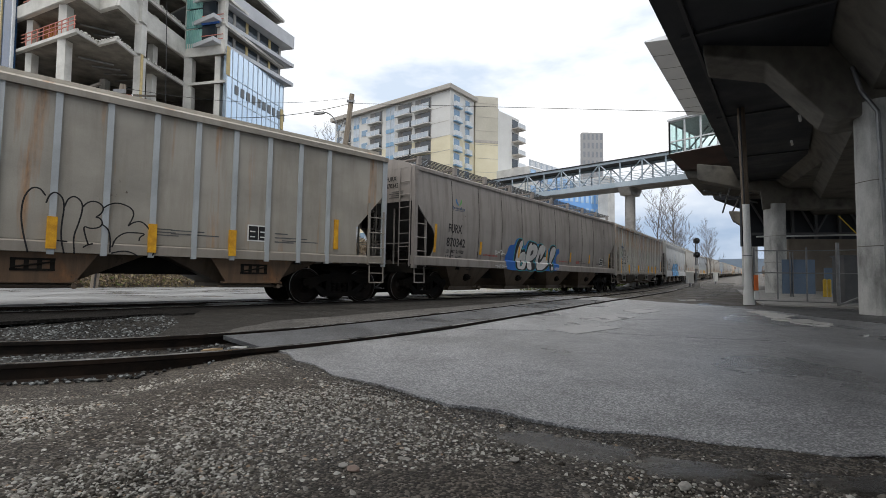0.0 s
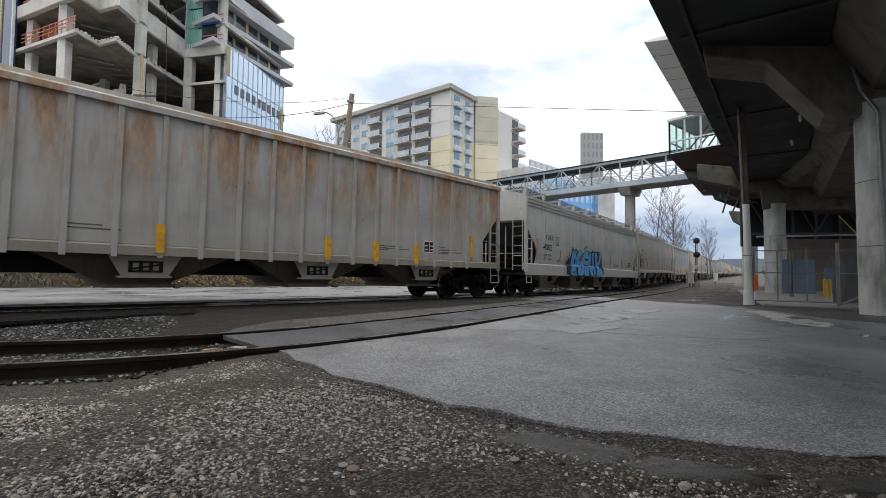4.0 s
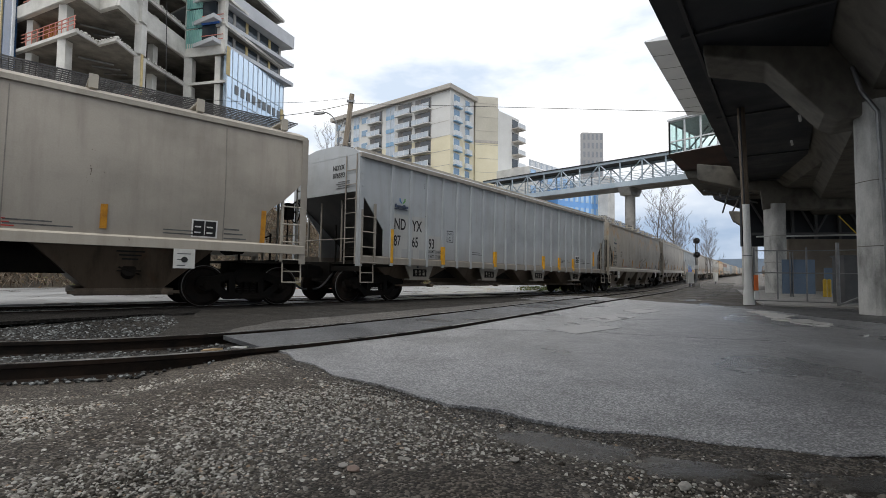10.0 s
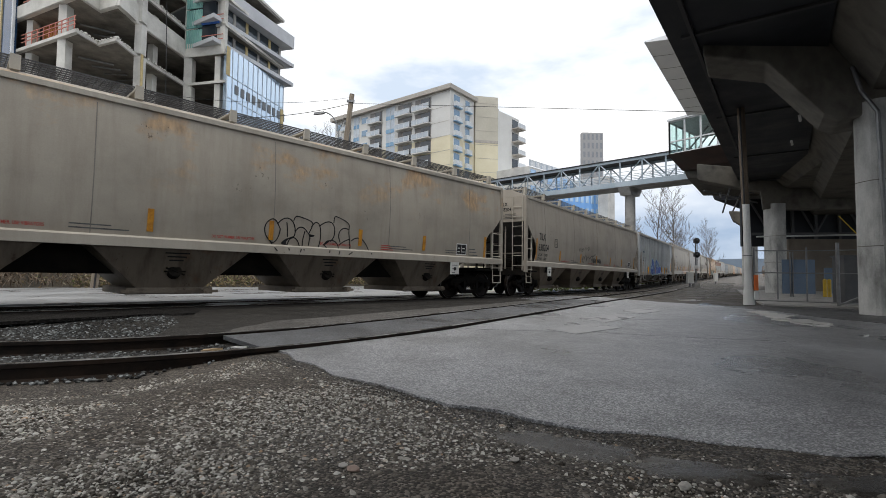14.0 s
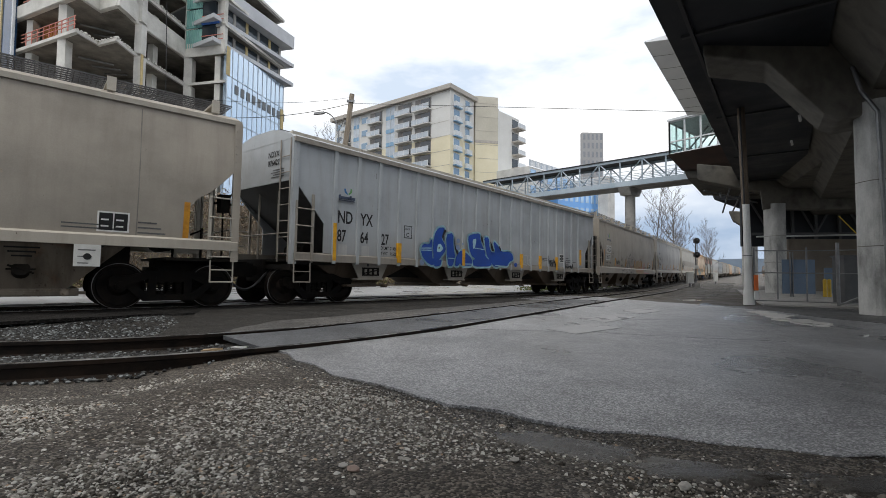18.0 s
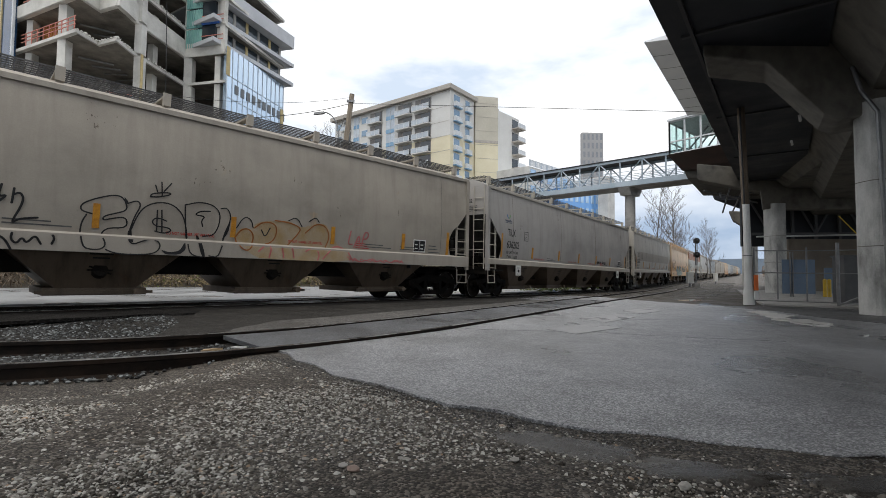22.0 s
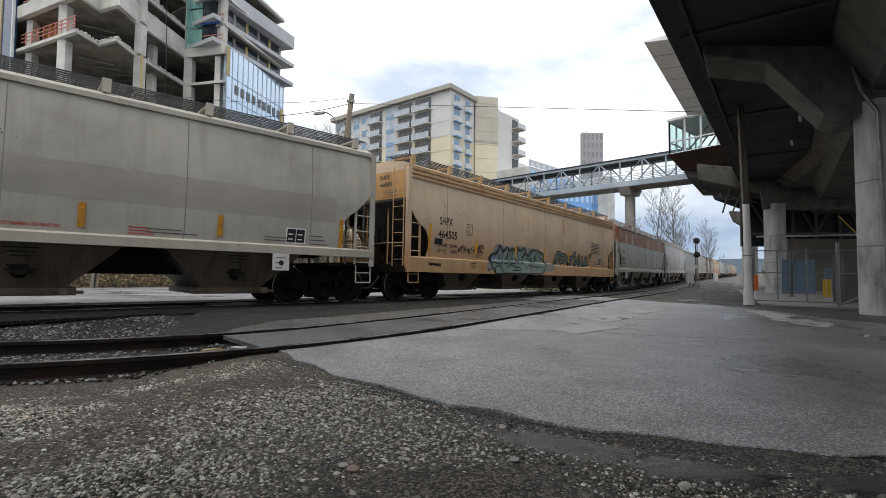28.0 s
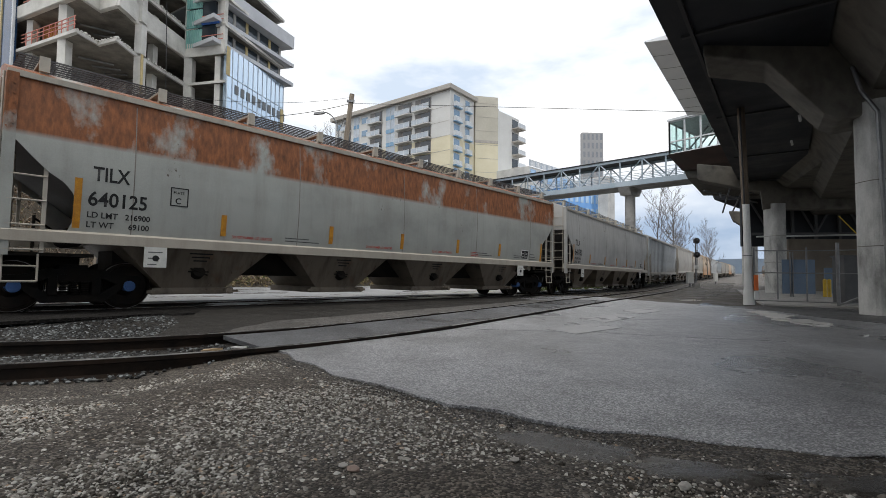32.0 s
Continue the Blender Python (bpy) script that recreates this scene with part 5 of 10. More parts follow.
def make_train():
    """The cars in order from the leading one, each with the place of its leading end along the track at the clip's start."""
    cars = []

    def add(s, car):
        cars.append((s, car))

    # ribbed car leading out of view
    c = railcar("ribbed", P_DULL, "ribbed grey-beige covered hopper car with a sprayed black tag", post_mat=P_BLUEPOST, reflector=M_YELLOW, plate_mat=M_HOPPER_RUST)
    K = "ribbed"
    stroke(c, K, S_BLACK, 0.026, ((1.37, 1.07), (1.29, 1.42), (1.25, 1.71), (1.27, 2.01), (1.36, 2.2), (1.48, 2.21), (1.56, 2.09)))
    stroke(c, K, S_BLACK, 0.026, ((1.58, 1.96), (1.62, 2.11), (1.7, 2.17), (1.8, 2.09), (1.84, 1.92), (1.81, 1.56), (1.82, 1.3), (1.87, 1.07)))
    stroke(c, K, S_BLACK, 0.026, ((1.84, 1.92), (1.88, 2.06), (1.97, 2.13), (2.08, 2.05), (2.11, 1.9), (2.06, 1.63), (1.99, 1.37), (2.02, 1.07)))
    stroke(c, K, S_BLACK, 0.026, ((2.11, 1.94), (2.17, 2.03), (2.28, 2.07), (2.39, 2.02), (2.43, 1.93), (2.38, 1.82), (2.3, 1.76), (2.38, 1.76), (2.43, 1.65), (2.37, 1.57), (2.24, 1.54), (2.13, 1.59), (2.16, 1.43), (2.22, 1.24)))
    stroke(c, K, S_BLACK, 0.026, ((2.43, 1.96), (2.52, 2.04), (2.66, 2.08), (2.85, 2.02), (2.93, 1.9), (2.88, 1.74), (2.82, 1.62), (2.91, 1.72), (3.05, 1.76), (3.17, 1.65), (3.28, 1.45), (3.32, 1.25), (3.28, 1.09)))
    stroke(c, K, S_BLACK, 0.026, ((2.41, 1.64), (2.52, 1.56), (2.56, 1.35), (2.56, 1.12)))
    stroke(c, K, S_BLACK, 0.026, ((2.59, 1.22), (2.64, 1.39), (2.78, 1.51), (2.96, 1.52), (3.14, 1.51), (3.04, 1.44), (3.03, 1.37)))
    stroke(c, K, S_BLACK, 0.026, ((2.59, 1.1), (2.75, 1.15), (2.89, 1.14), (3.01, 1.07)))
    stroke(c, K, S_BLACK, 0.026, ((1.77, 1.29), (1.9, 1.28)))
    stroke(c, K, S_BLACK, 0.026, ((2.15, 1.19), (2.21, 1.24), (2.28, 1.26)))
    add(CAR_S[0], c)

    c = railcar("smooth", P_GREY, "grey covered hopper car with dark seams and blue sprayed piece", marks("FURX", "870342", "LD LMT  219300", "LT WT   66700", XL + 0.42, 1.76, 0.43), seams=10, hopper_mat=M_HOPPER_DK, sill_mat=P_GREY, reflector=M_YELLOW, sill=(1.1, 1.38))
    K = "smooth"
    blob(c, K, S_BLUE, 0.005, ((-3.67, 1.22), (-3.66, 1.56), (-3.51, 1.75), (-3.46, 1.93), (-3.31, 2.04), (-3, 2.07), (-2.88, 2.29), (-2.65, 2.36), (-2.31, 2.35), (-2.25, 2.08), (-2.05, 2.1), (-1.88, 2.33), (-1.37, 2.31), (-1.08, 2.18), (-0.93, 2.25), (-0.32, 2.19), (-0.23, 2.01), (0.1, 2.01), (0.34, 2.25), (0.78, 2.22), (0.97, 2.08), (1.19, 2.14), (1.25, 1.92), (1.07, 1.86), (0.89, 1.7), (0.93, 1.47), (1.18, 1.37), (1.1, 1.09), (-0.89, 1.06), (-3.58, 1.04)))
    blob(c, K, S_BLACK, 0.008, ((-2.92, 1.07), (-2.98, 1.5), (-2.91, 1.92), (-2.78, 2.22), (-2.59, 2.35), (-2.34, 2.32), (-2.25, 2.12), (-2.37, 1.89), (-2.12, 1.97), (-1.99, 1.76), (-1.99, 1.31), (-2.11, 1.05)), S_TEALGLOW, 0.035)
    blob(c, K, S_BLACK, 0.008, ((-2.08, 1.05), (-2.03, 1.69), (-1.96, 2.08), (-1.77, 2.31), (-1.36, 2.28), (-1.08, 2.23), (-0.92, 1.99), (-1.03, 1.66), (-1.3, 1.48), (-1.31, 1.06)), S_TEALGLOW, 0.035)
    blob(c, K, S_BLACK, 0.008, ((-1.27, 1.06), (-1.17, 1.63), (-0.97, 2.08), (-0.81, 2.25), (-0.48, 2.21), (-0.18, 2.04), (-0.27, 1.76), (-0.04, 1.73), (0.15, 1.43), (-0.09, 1.2), (-0.59, 1.04)), S_TEALGLOW, 0.035)
    blob(c, K, S_BLACK, 0.008, ((0.09, 1.21), (0.12, 1.79), (0.24, 2.17), (0.51, 2.27), (0.87, 2.2), (0.85, 1.89), (0.51, 1.37), (0.59, 1.12), (0.22, 1.02)), S_TEALGLOW, 0.035)
    blob(c, K, S_SILVER, 0.012, ((-2.8, 1.12), (-2.84, 1.39), (-2.79, 1.73), (-2.66, 2.01), (-2.5, 2.24), (-2.35, 2.3), (-2.3, 2.15), (-2.42, 1.91), (-2.53, 1.68), (-2.39, 1.79), (-2.14, 1.84), (-2.02, 1.72), (-2.03, 1.5), (-2.12, 1.28), (-2.28, 1.08)))
    blob(c, K, S_SILVER, 0.012, ((-2.01, 1.13), (-2, 1.57), (-1.89, 1.94), (-1.74, 2.16), (-1.56, 2.26), (-1.52, 2.13), (-1.36, 2.2), (-1.1, 2.15), (-0.98, 1.98), (-1, 1.8), (-1.17, 1.63), (-1.42, 1.5), (-1.66, 1.46), (-1.59, 1.08)))
    blob(c, K, S_SILVER, 0.012, ((-1.18, 1.25), (-1.08, 1.56), (-0.92, 1.92), (-0.78, 2.14), (-0.51, 2.22), (-0.27, 2.15), (-0.23, 1.98), (-0.38, 1.85), (-0.58, 1.6), (-0.69, 1.49), (-0.57, 1.47), (-0.38, 1.68), (-0.11, 1.7), (0.08, 1.54), (0.04, 1.39), (-0.2, 1.29), (-0.59, 1.11), (-1.09, 1.09)))
    blob(c, K, S_SILVER, 0.012, ((0.25, 1.34), (0.22, 1.72), (0.31, 2.03), (0.48, 2.16), (0.73, 2.2), (0.84, 2.07), (0.71, 1.79), (0.5, 1.57), (0.37, 1.35)))
    blob(c, K, S_SILVER, 0.012, ((0.24, 1.17), (0.26, 1.26), (0.38, 1.29), (0.5, 1.25), (0.48, 1.13), (0.35, 1.08)))
    blob(c, K, S_BLACK, 0.015, ((-2.63, 1.25), (-2.52, 1.43), (-2.37, 1.49), (-2.36, 1.37), (-2.45, 1.24), (-2.6, 1.21)))
    blob(c, K, S_BLACK, 0.015, ((-1.64, 1.7), (-1.57, 1.86), (-1.43, 1.95), (-1.35, 1.91), (-1.41, 1.77), (-1.55, 1.69)))
    blob(c, K, S_BLACK, 0.015, ((-0.9, 1.45), (-0.79, 1.76), (-0.71, 1.85), (-0.67, 1.69), (-0.73, 1.55), (-0.45, 1.65), (-0.6, 1.47), (-0.82, 1.37)))
    blob(c, K, S_TEALGLOW, 0.018, ((-2.58, 1.28), (-2.49, 1.37), (-2.39, 1.41), (-2.46, 1.29), (-2.55, 1.23)))
    stroke(c, K, S_WHITE, 0.03, ((-4.39, 1.61), (-4.4, 1.77), (-4.33, 1.75), (-4.36, 1.64), (-4.24, 1.65), (-4.23, 1.78), (-4.15, 1.66), (-4.03, 1.8), (-3.91, 1.77), (-3.85, 1.68), (-3.94, 1.61), (-4.02, 1.69), (-3.65, 1.66)))
    stroke(c, K, S_WHITE, 0.028, ((-4.35, 1.1), (-4.32, 1.25), (-4.26, 1.13), (-4.21, 1.26), (-4.2, 1.11)))
    stroke(c, K, S_WHITE, 0.028, ((-4.06, 1.25), (-4.15, 1.22), (-4.13, 1.1), (-4.05, 1.11)))
    stroke(c, K, S_WHITE, 0.028, ((-3.98, 1.23), (-4.04, 1.16), (-3.98, 1.11), (-3.92, 1.18), (-3.98, 1.23)))
    stroke(c, K, S_WHITE, 0.028, ((-3.9, 1.23), (-3.88, 1.11), (-3.84, 1.19), (-3.81, 1.11), (-3.79, 1.25)))
    stroke(c, K, S_WHITE, 0.028, ((-3.8, 1.19), (-3.63, 1.18)))
    stroke(c, K, S_WHITE, 0.028, ((-4.48, 1.2), (-4.37, 1.21)))
    lettering(c, "smooth", "=2015=", 0.62, 1.14, 0.16, S_WHITE, 0.95, 0.115)
    end_marks(c, "smooth", "FURX", "870342")
    logo(c, "smooth", -6.9, 3.1, 0.8)
    add(CAR_S[1], c)

    def ribbed(l1, l2, paint, label, white_on_black=False):
        c = railcar("ribbed", paint, label, post_mat=P_BLUERIB if paint != P_RUSTGREY else P_RUSTGREY, reflector=M_YELLOW)
        x = -HALF + 1.37
        size, up = (1.0, 0.0) if white_on_black else (0.8, -0.15)
        for j, (t1, t2) in enumerate(zip(l1, l2)):
            lettering(c, "ribbed", t1, x + 0.785 * j, 2.28 + up, 0.58 * size, None, 0.72)
            if t2 in ("87", "65", "93") and l2[1] == "65":
                patch(c, "ribbed", "number_panel", x + 0.785 * j - 0.05, x + 0.785 * j + 0.6, 1.56, 2.58 if t1 else 2.04, P_LTGREY, "pale repainted number panel", 0.003)
            if white_on_black:
                patch(c, "ribbed", "number_panel", x + 0.785 * j - 0.04, x + 0.785 * j + 0.62, 1.74, 2.2, M_BLACK, "black number panel")
            lettering(c, "ribbed", t2, x + 0.785 * j, 1.79 + up, 0.55 * size, M_WHITE if white_on_black else None, 0.66, 0.006 if white_on_black else 0.0)
        xl = x if white_on_black else x + 1.5
        lettering(c, "ribbed", "LD LMT", xl, 1.5, 0.13, None, 0.85)
        lettering(c, "ribbed", "LT WT", xl, 1.34, 0.13, None, 0.85)
        lettering(c, "ribbed", "214500", xl + 0.42, 1.5, 0.13, None, 0.85)
        lettering(c, "ribbed", "71500", xl + 0.42, 1.34, 0.13, None, 0.85)
        for k in range(2):
            patch(c, "ribbed", "faded_patch", x + 0.06 + 0.785 * k, x + 0.34 + 0.785 * k, 1.28, 1.56, P_LTGREY, "pale painted-out square", 0.003)
        logo(c, "ribbed", x + 0.2, 2.85, 0.6)
        plate_c(c, "ribbed", x + (1.68 if white_on_black else 2.5), 1.9)
        end_marks(c, "ribbed", "".join(l1), "".join(l2))
        return c

    add(CAR_S[2], ribbed(("ND", "YX"), ("376", "449"), P_RUSTGREY, "rust-streaked grey ribbed covered hopper car", True))

    c = railcar("teardrop", P_LTGREY, "light grey covered hopper car with a large light blue sprayed piece", [("A O K X", XL + 0.72, 2.42, 0.36, None, 0.62), ("-40002", XL + 0.42, 1.98, 0.38, None, 0.92), ("LD LMT   202000", XL + 0.55, 1.72, 0.14, None, 0.85), ("LT WT      66000", XL + 0.55, 1.55, 0.14, None, 0.85), ("NEW 4-92", XL + 2.1, 1.5, 0.14, None, 0.85)], reflector=M_ORANGE, seams=6, inset=0.35)
    K = "teardrop"
    blob(c, K, S_NAVY, 0.005, ((-4.72, 0.89), (-4.7, 1.23), (-4.62, 1.56), (-4.47, 1.57), (-4.35, 1.75), (-4.11, 1.77), (-3.97, 2.06), (-3.83, 2.34), (-3.73, 2.28), (-3.67, 2.1), (-3.53, 2.23), (-3.3, 2.23), (-3.14, 2.09), (-2.91, 2.19), (-2.63, 2.17), (-2.34, 2.04), (-1.98, 2.21), (-1.42, 2.19), (-1.09, 2.16), (-0.92, 2.28), (-0.57, 2.24), (0.18, 2.27), (0.62, 2.21), (0.77, 2.02), (0.89, 1.7), (1.02, 1.38), (1.12, 0.95), (-2.15, 0.88)))
    blob(c, K, S_SKY, 0.009, ((-4.18, 0.9), (-4.05, 1.33), (-3.92, 1.82), (-3.8, 2.19), (-3.67, 1.98), (-3.58, 2.12), (-3.4, 2.18), (-3.22, 2.08), (-3.13, 1.88), (-3.15, 1.68), (-3.27, 1.54), (-3.11, 1.25), (-3.01, 0.91)), S_NAVY, 0.03)
    blob(c, K, S_SKY, 0.009, ((-3.2, 1.54), (-3.16, 1.89), (-3.06, 2.1), (-2.84, 2.17), (-2.56, 2.15), (-2.34, 1.97), (-2.22, 1.71), (-2.21, 1.3), (-2.27, 0.92), (-3.09, 0.91), (-3.17, 1.32)), S_NAVY, 0.03)
    blob(c, K, S_SKY, 0.009, ((-2.29, 1.99), (-2.2, 2.08), (-1.9, 2.19), (-1.5, 2.18), (-1.4, 2.1), (-1.37, 1.27), (-1.53, 1.09), (-1.44, 0.92), (-2.21, 0.9), (-2.17, 1.37)), S_NAVY, 0.03)
    blob(c, K, S_SKY, 0.009, ((-1.34, 2.16), (-1.06, 2.16), (-1.05, 1.43), (-0.82, 1.44), (-0.92, 2.15), (-0.57, 2.18), (-0.51, 1.46), (-0.31, 0.94), (-1.21, 0.91), (-1.35, 1.41)), S_NAVY, 0.03)
    blob(c, K, S_SKY, 0.009, ((-0.46, 2.15), (-0.16, 2.22), (0, 1.72), (0.16, 1.65), (0.35, 1.82), (0.38, 2.14), (0.3, 2.23), (0.58, 2.23), (0.67, 2.01), (0.5, 1.59), (0.21, 1.31), (0.51, 1.35), (0.84, 1.21), (0.85, 0.95), (-0.27, 0.92), (-0.14, 1.4), (-0.34, 1.77)), S_NAVY, 0.03)
    blob(c, K, S_NAVY, 0.013, ((-3.59, 1.64), (-3.5, 1.74), (-3.37, 1.71), (-3.33, 1.56), (-3.42, 1.43), (-3.52, 1.5)))
    blob(c, K, S_NAVY, 0.013, ((-3.5, 2.11), (-3.36, 2.09), (-3.24, 1.95), (-3.24, 1.76), (-3.31, 1.88), (-3.45, 2.01)))
    blob(c, K, S_NAVY, 0.013, ((-3.52, 1.3), (-3.16, 1.32), (-3.14, 0.91), (-3.27, 0.9)))
    blob(c, K, S_NAVY, 0.013, ((-2.82, 1.7), (-2.78, 1.86), (-2.65, 1.93), (-2.48, 1.89), (-2.43, 1.73), (-2.54, 1.58), (-2.72, 1.55)))
    blob(c, K, S_NAVY, 0.013, ((-2.56, 2.1), (-2.38, 1.98), (-2.3, 1.77), (-2.45, 1.89)))
    blob(c, K, S_NAVY, 0.013, ((-2.77, 1.47), (-2.66, 1.54), (-2.52, 1.22), (-2.73, 1.25)))
    blob(c, K, S_NAVY, 0.013, ((-2.07, 1.82), (-1.49, 1.81), (-1.49, 1.69), (-2.06, 1.71)))
    blob(c, K, S_NAVY, 0.013, ((-2.05, 1.51), (-1.46, 1.46), (-1.52, 1.32), (-1.99, 1.38)))
    blob(c, K, S_NAVY, 0.013, ((-1.69, 2.14), (-1.47, 2.12), (-1.48, 1.95)))
    blob(c, K, S_NAVY, 0.013, ((-1.04, 2.14), (-0.92, 2.13), (-0.77, 1.44), (-0.96, 1.43)))
    blob(c, K, S_NAVY, 0.013, ((-0.94, 1.26), (-0.78, 1.3), (-0.58, 0.93), (-0.77, 0.92)))
    blob(c, K, S_NAVY, 0.013, ((-0.14, 2.17), (0.2, 2.19), (0.23, 1.89), (0.04, 1.74)))
    blob(c, K, S_NAVY, 0.013, ((-0.71, 2.05), (-0.62, 2.06), (-0.62, 1.63), (-0.66, 1.63)))
    blob(c, K, S_GREENS, 0.006, ((-2.2, 2.3), (-2.13, 2.42), (-1.91, 2.49), (-1.66, 2.5), (-1.72, 2.33), (-1.98, 2.24), (-2.16, 2.19)))
    stroke(c, K, S_INKS, 0.03, ((-4.7, 1.35), (-4.67, 1.56), (-4.67, 1.64), (-4.58, 1.63)))
    stroke(c, K, S_INKS, 0.05, ((-4.52, 1.8), (-4.44, 1.79), (-4.45, 1.6), (-4.49, 1.42)))
    stroke(c, K, S_INKS, 0.09, ((-4.32, 1.93), (-4.27, 1.83)))
    lettering(c, "teardrop", "MASTER", -3.95, 1.0, 0.17, S_NAVY, 0.9, 0.125)
    patch(c, "teardrop", "repaint_patch", -2.75, -1.5, 2.2, 3.25, P_BLUEGREY, "bluish repainted square", 0.003)
    plate_c(c, "teardrop", -6.0, 2.25)
    add(CAR_S[3], c)

    c = railcar("smooth", P_BEIGE2, "pale beige covered hopper car with dusty sides", marks("TILX", "639262", "LD LMT 219000", "LT WT   67000", XL - 0.28, 1.98, 0.42), sill_mat=P_CREAM, seams=5, hopper_mat=M_HOPPER_DK)
    plate_c(c, "smooth", -6.2, 2.1)
    logo(c, "smooth", XL + 0.2, 2.95, 0.7)
    end_marks(c, "smooth", "TILX", "639262")
    add(CAR_S[4], c)

    add(CAR_S[5], ribbed(("ND", "YX", ""), ("87", "65", "93"), P_BLUEGREY, "blue-grey ribbed covered hopper car"))

    c = railcar("smooth", P_TAN, "beige covered hopper car with orange rust haze and black tag", marks("TILX", "637671", "LD LMT 217600", "LT WT   68400", XL - 0.08, 1.95, 0.39), sill_mat=P_CREAM, seams=5)
    K = "smooth"
    stroke(c, K, S_BLACK, 0.028, ((-0.03, 1.51), (-0.17, 1.63), (-0.23, 1.79), (-0.2, 1.95), (-0.07, 2.07), (0.04, 2.06), (0.14, 1.9), (0.18, 1.83), (0.12, 1.6), (0.03, 1.5), (-0.05, 1.51)))
    stroke(c, K, S_BLACK, 0.028, ((0.09, 1.96), (0.21, 2.09), (0.35, 2.13), (0.48, 2.07), (0.56, 1.92), (0.57, 1.69), (0.45, 1.65), (0.26, 1.55), (0.22, 1.48), (0.36, 1.48)))
    stroke(c, K, S_BLACK, 0.028, ((0.38, 1.48), (0.43, 1.62), (0.55, 1.67), (0.66, 1.58), (0.73, 1.41), (0.71, 1.31)))
    stroke(c, K, S_BLACK, 0.028, ((-0.03, 1.5), (0.02, 1.38), (0.09, 1.31)))
    stroke(c, K, S_BLACK, 0.028, ((0.38, 1.48), (0.4, 1.34)))
    stroke(c, K, S_BLACK, 0.028, ((0.51, 2.08), (0.55, 2.19), (0.68, 2.19), (1.06, 2.09), (1.02, 1.94), (0.94, 1.78)))
    stroke(c, K, S_BLACK, 0.028, ((0.57, 1.81), (0.66, 1.93), (0.8, 1.93), (0.92, 1.8), (0.99, 1.73), (0.96, 1.49)))
    stroke(c, K, S_BLACK, 0.028, ((0.83, 1.83), (0.78, 1.59), (0.8, 1.36)))
    stroke(c, K, S_BLACK, 0.028, ((1.01, 1.97), (1.11, 2.1), (1.23, 2.06), (1.29, 1.87), (1.29, 1.63), (1.24, 1.41)))
    stroke(c, K, S_BLACK, 0.028, ((1.26, 2.02), (1.42, 2.13), (1.6, 2.14), (1.71, 1.98), (1.7, 1.76), (1.6, 1.63)))
    stroke(c, K, S_BLACK, 0.028, ((1.39, 1.52), (1.51, 1.65), (1.71, 1.66), (1.84, 1.55), (1.87, 1.4), (1.83, 1.3)))
    stroke(c, K, S_BLACK, 0.028, ((1.66, 2.13), (1.67, 2.29), (1.76, 2.3), (2.17, 2.15), (2.14, 1.95), (2.2, 1.64), (2.23, 1.51)))
    stroke(c, K, S_BLACK, 0.028, ((1.89, 1.63), (1.82, 1.8), (1.88, 1.96), (2.02, 2.02), (2.14, 1.98)))
    stroke(c, K, S_BLACK, 0.028, ((1.87, 1.55), (2.01, 1.66), (2.2, 1.73)))
    stroke(c, K, S_BLACK, 0.028, ((2.24, 1.68), (2.39, 1.78), (2.59, 1.77), (2.77, 1.61), (2.92, 1.35)))
    stroke(c, K, S_BLACK, 0.028, ((1.42, 1.52), (1.56, 1.41), (1.54, 1.33)))
    stroke(c, K, S_BLACK, 0.028, ((2.21, 1.51), (2.28, 1.38), (2.15, 1.31)))
    stroke(c, K, S_BLACK, 0.028, ((0.33, 2.01), (0.36, 1.84), (0.37, 1.67)))
    blob(c, K, S_BLACK, 0.008, ((0.22, 1.48), (0.31, 1.61), (0.49, 1.66), (0.37, 1.58), (0.34, 1.48)))
    blob(c, K, S_BLACK, 0.008, ((0.94, 1.78), (1.13, 1.76), (1.08, 1.71), (0.97, 1.7)))
    blob(c, K, S_BLACK, 0.008, ((1.39, 1.52), (1.48, 1.65), (1.6, 1.66), (1.49, 1.55)))
    logo(c, "smooth", XL + 0.25, 2.98, 0.7)
    plate_c(c, "smooth", -6.1, 2.15)
    end_marks(c, "smooth", "TILX", "637671")
    add(CAR_S[6], c)

    c = railcar("smooth", P_BEIGE, "dirty beige covered hopper car with scrawled tags", marks("TILX", "638204"), sill_mat=P_CREAM, seams=5)
    K = "smooth"
    stroke(c, K, S_BLACK, 0.034, ((-2.09, 1.58), (-2.2, 1.63), (-2.3, 1.64), (-2.36, 1.58)))
    stroke(c, K, S_BLACK, 0.034, ((-2.38, 1.62), (-2.37, 1.79), (-2.31, 1.92), (-2.25, 1.92), (-2.18, 1.78), (-2.13, 1.73), (-2.07, 1.85), (-1.97, 1.95), (-1.86, 1.96), (-1.79, 1.88), (-1.78, 1.75), (-1.8, 1.64)))
    stroke(c, K, S_BLACK, 0.034, ((-1.78, 1.67), (-1.7, 1.79), (-1.58, 1.88), (-1.44, 1.91), (-1.35, 1.84), (-1.32, 1.68), (-1.36, 1.59)))
    stroke(c, K, S_BLACK, 0.034, ((-1.35, 1.82), (-1.29, 1.87), (-1.23, 1.79), (-1.12, 1.9), (-0.95, 1.99), (-0.81, 1.94), (-0.74, 1.79), (-0.8, 1.62), (-0.99, 1.59)))
    stroke(c, K, S_BLACK, 0.034, ((-1.01, 1.7), (-0.9, 1.82)))
    stroke(c, K, S_BLACK, 0.034, ((-1.02, 1.81), (-0.9, 1.71)))
    stroke(c, K, S_BLACK, 0.034, ((-0.81, 1.97), (-0.75, 2.03), (-0.71, 1.93), (-0.58, 2.03), (-0.32, 2.08)))
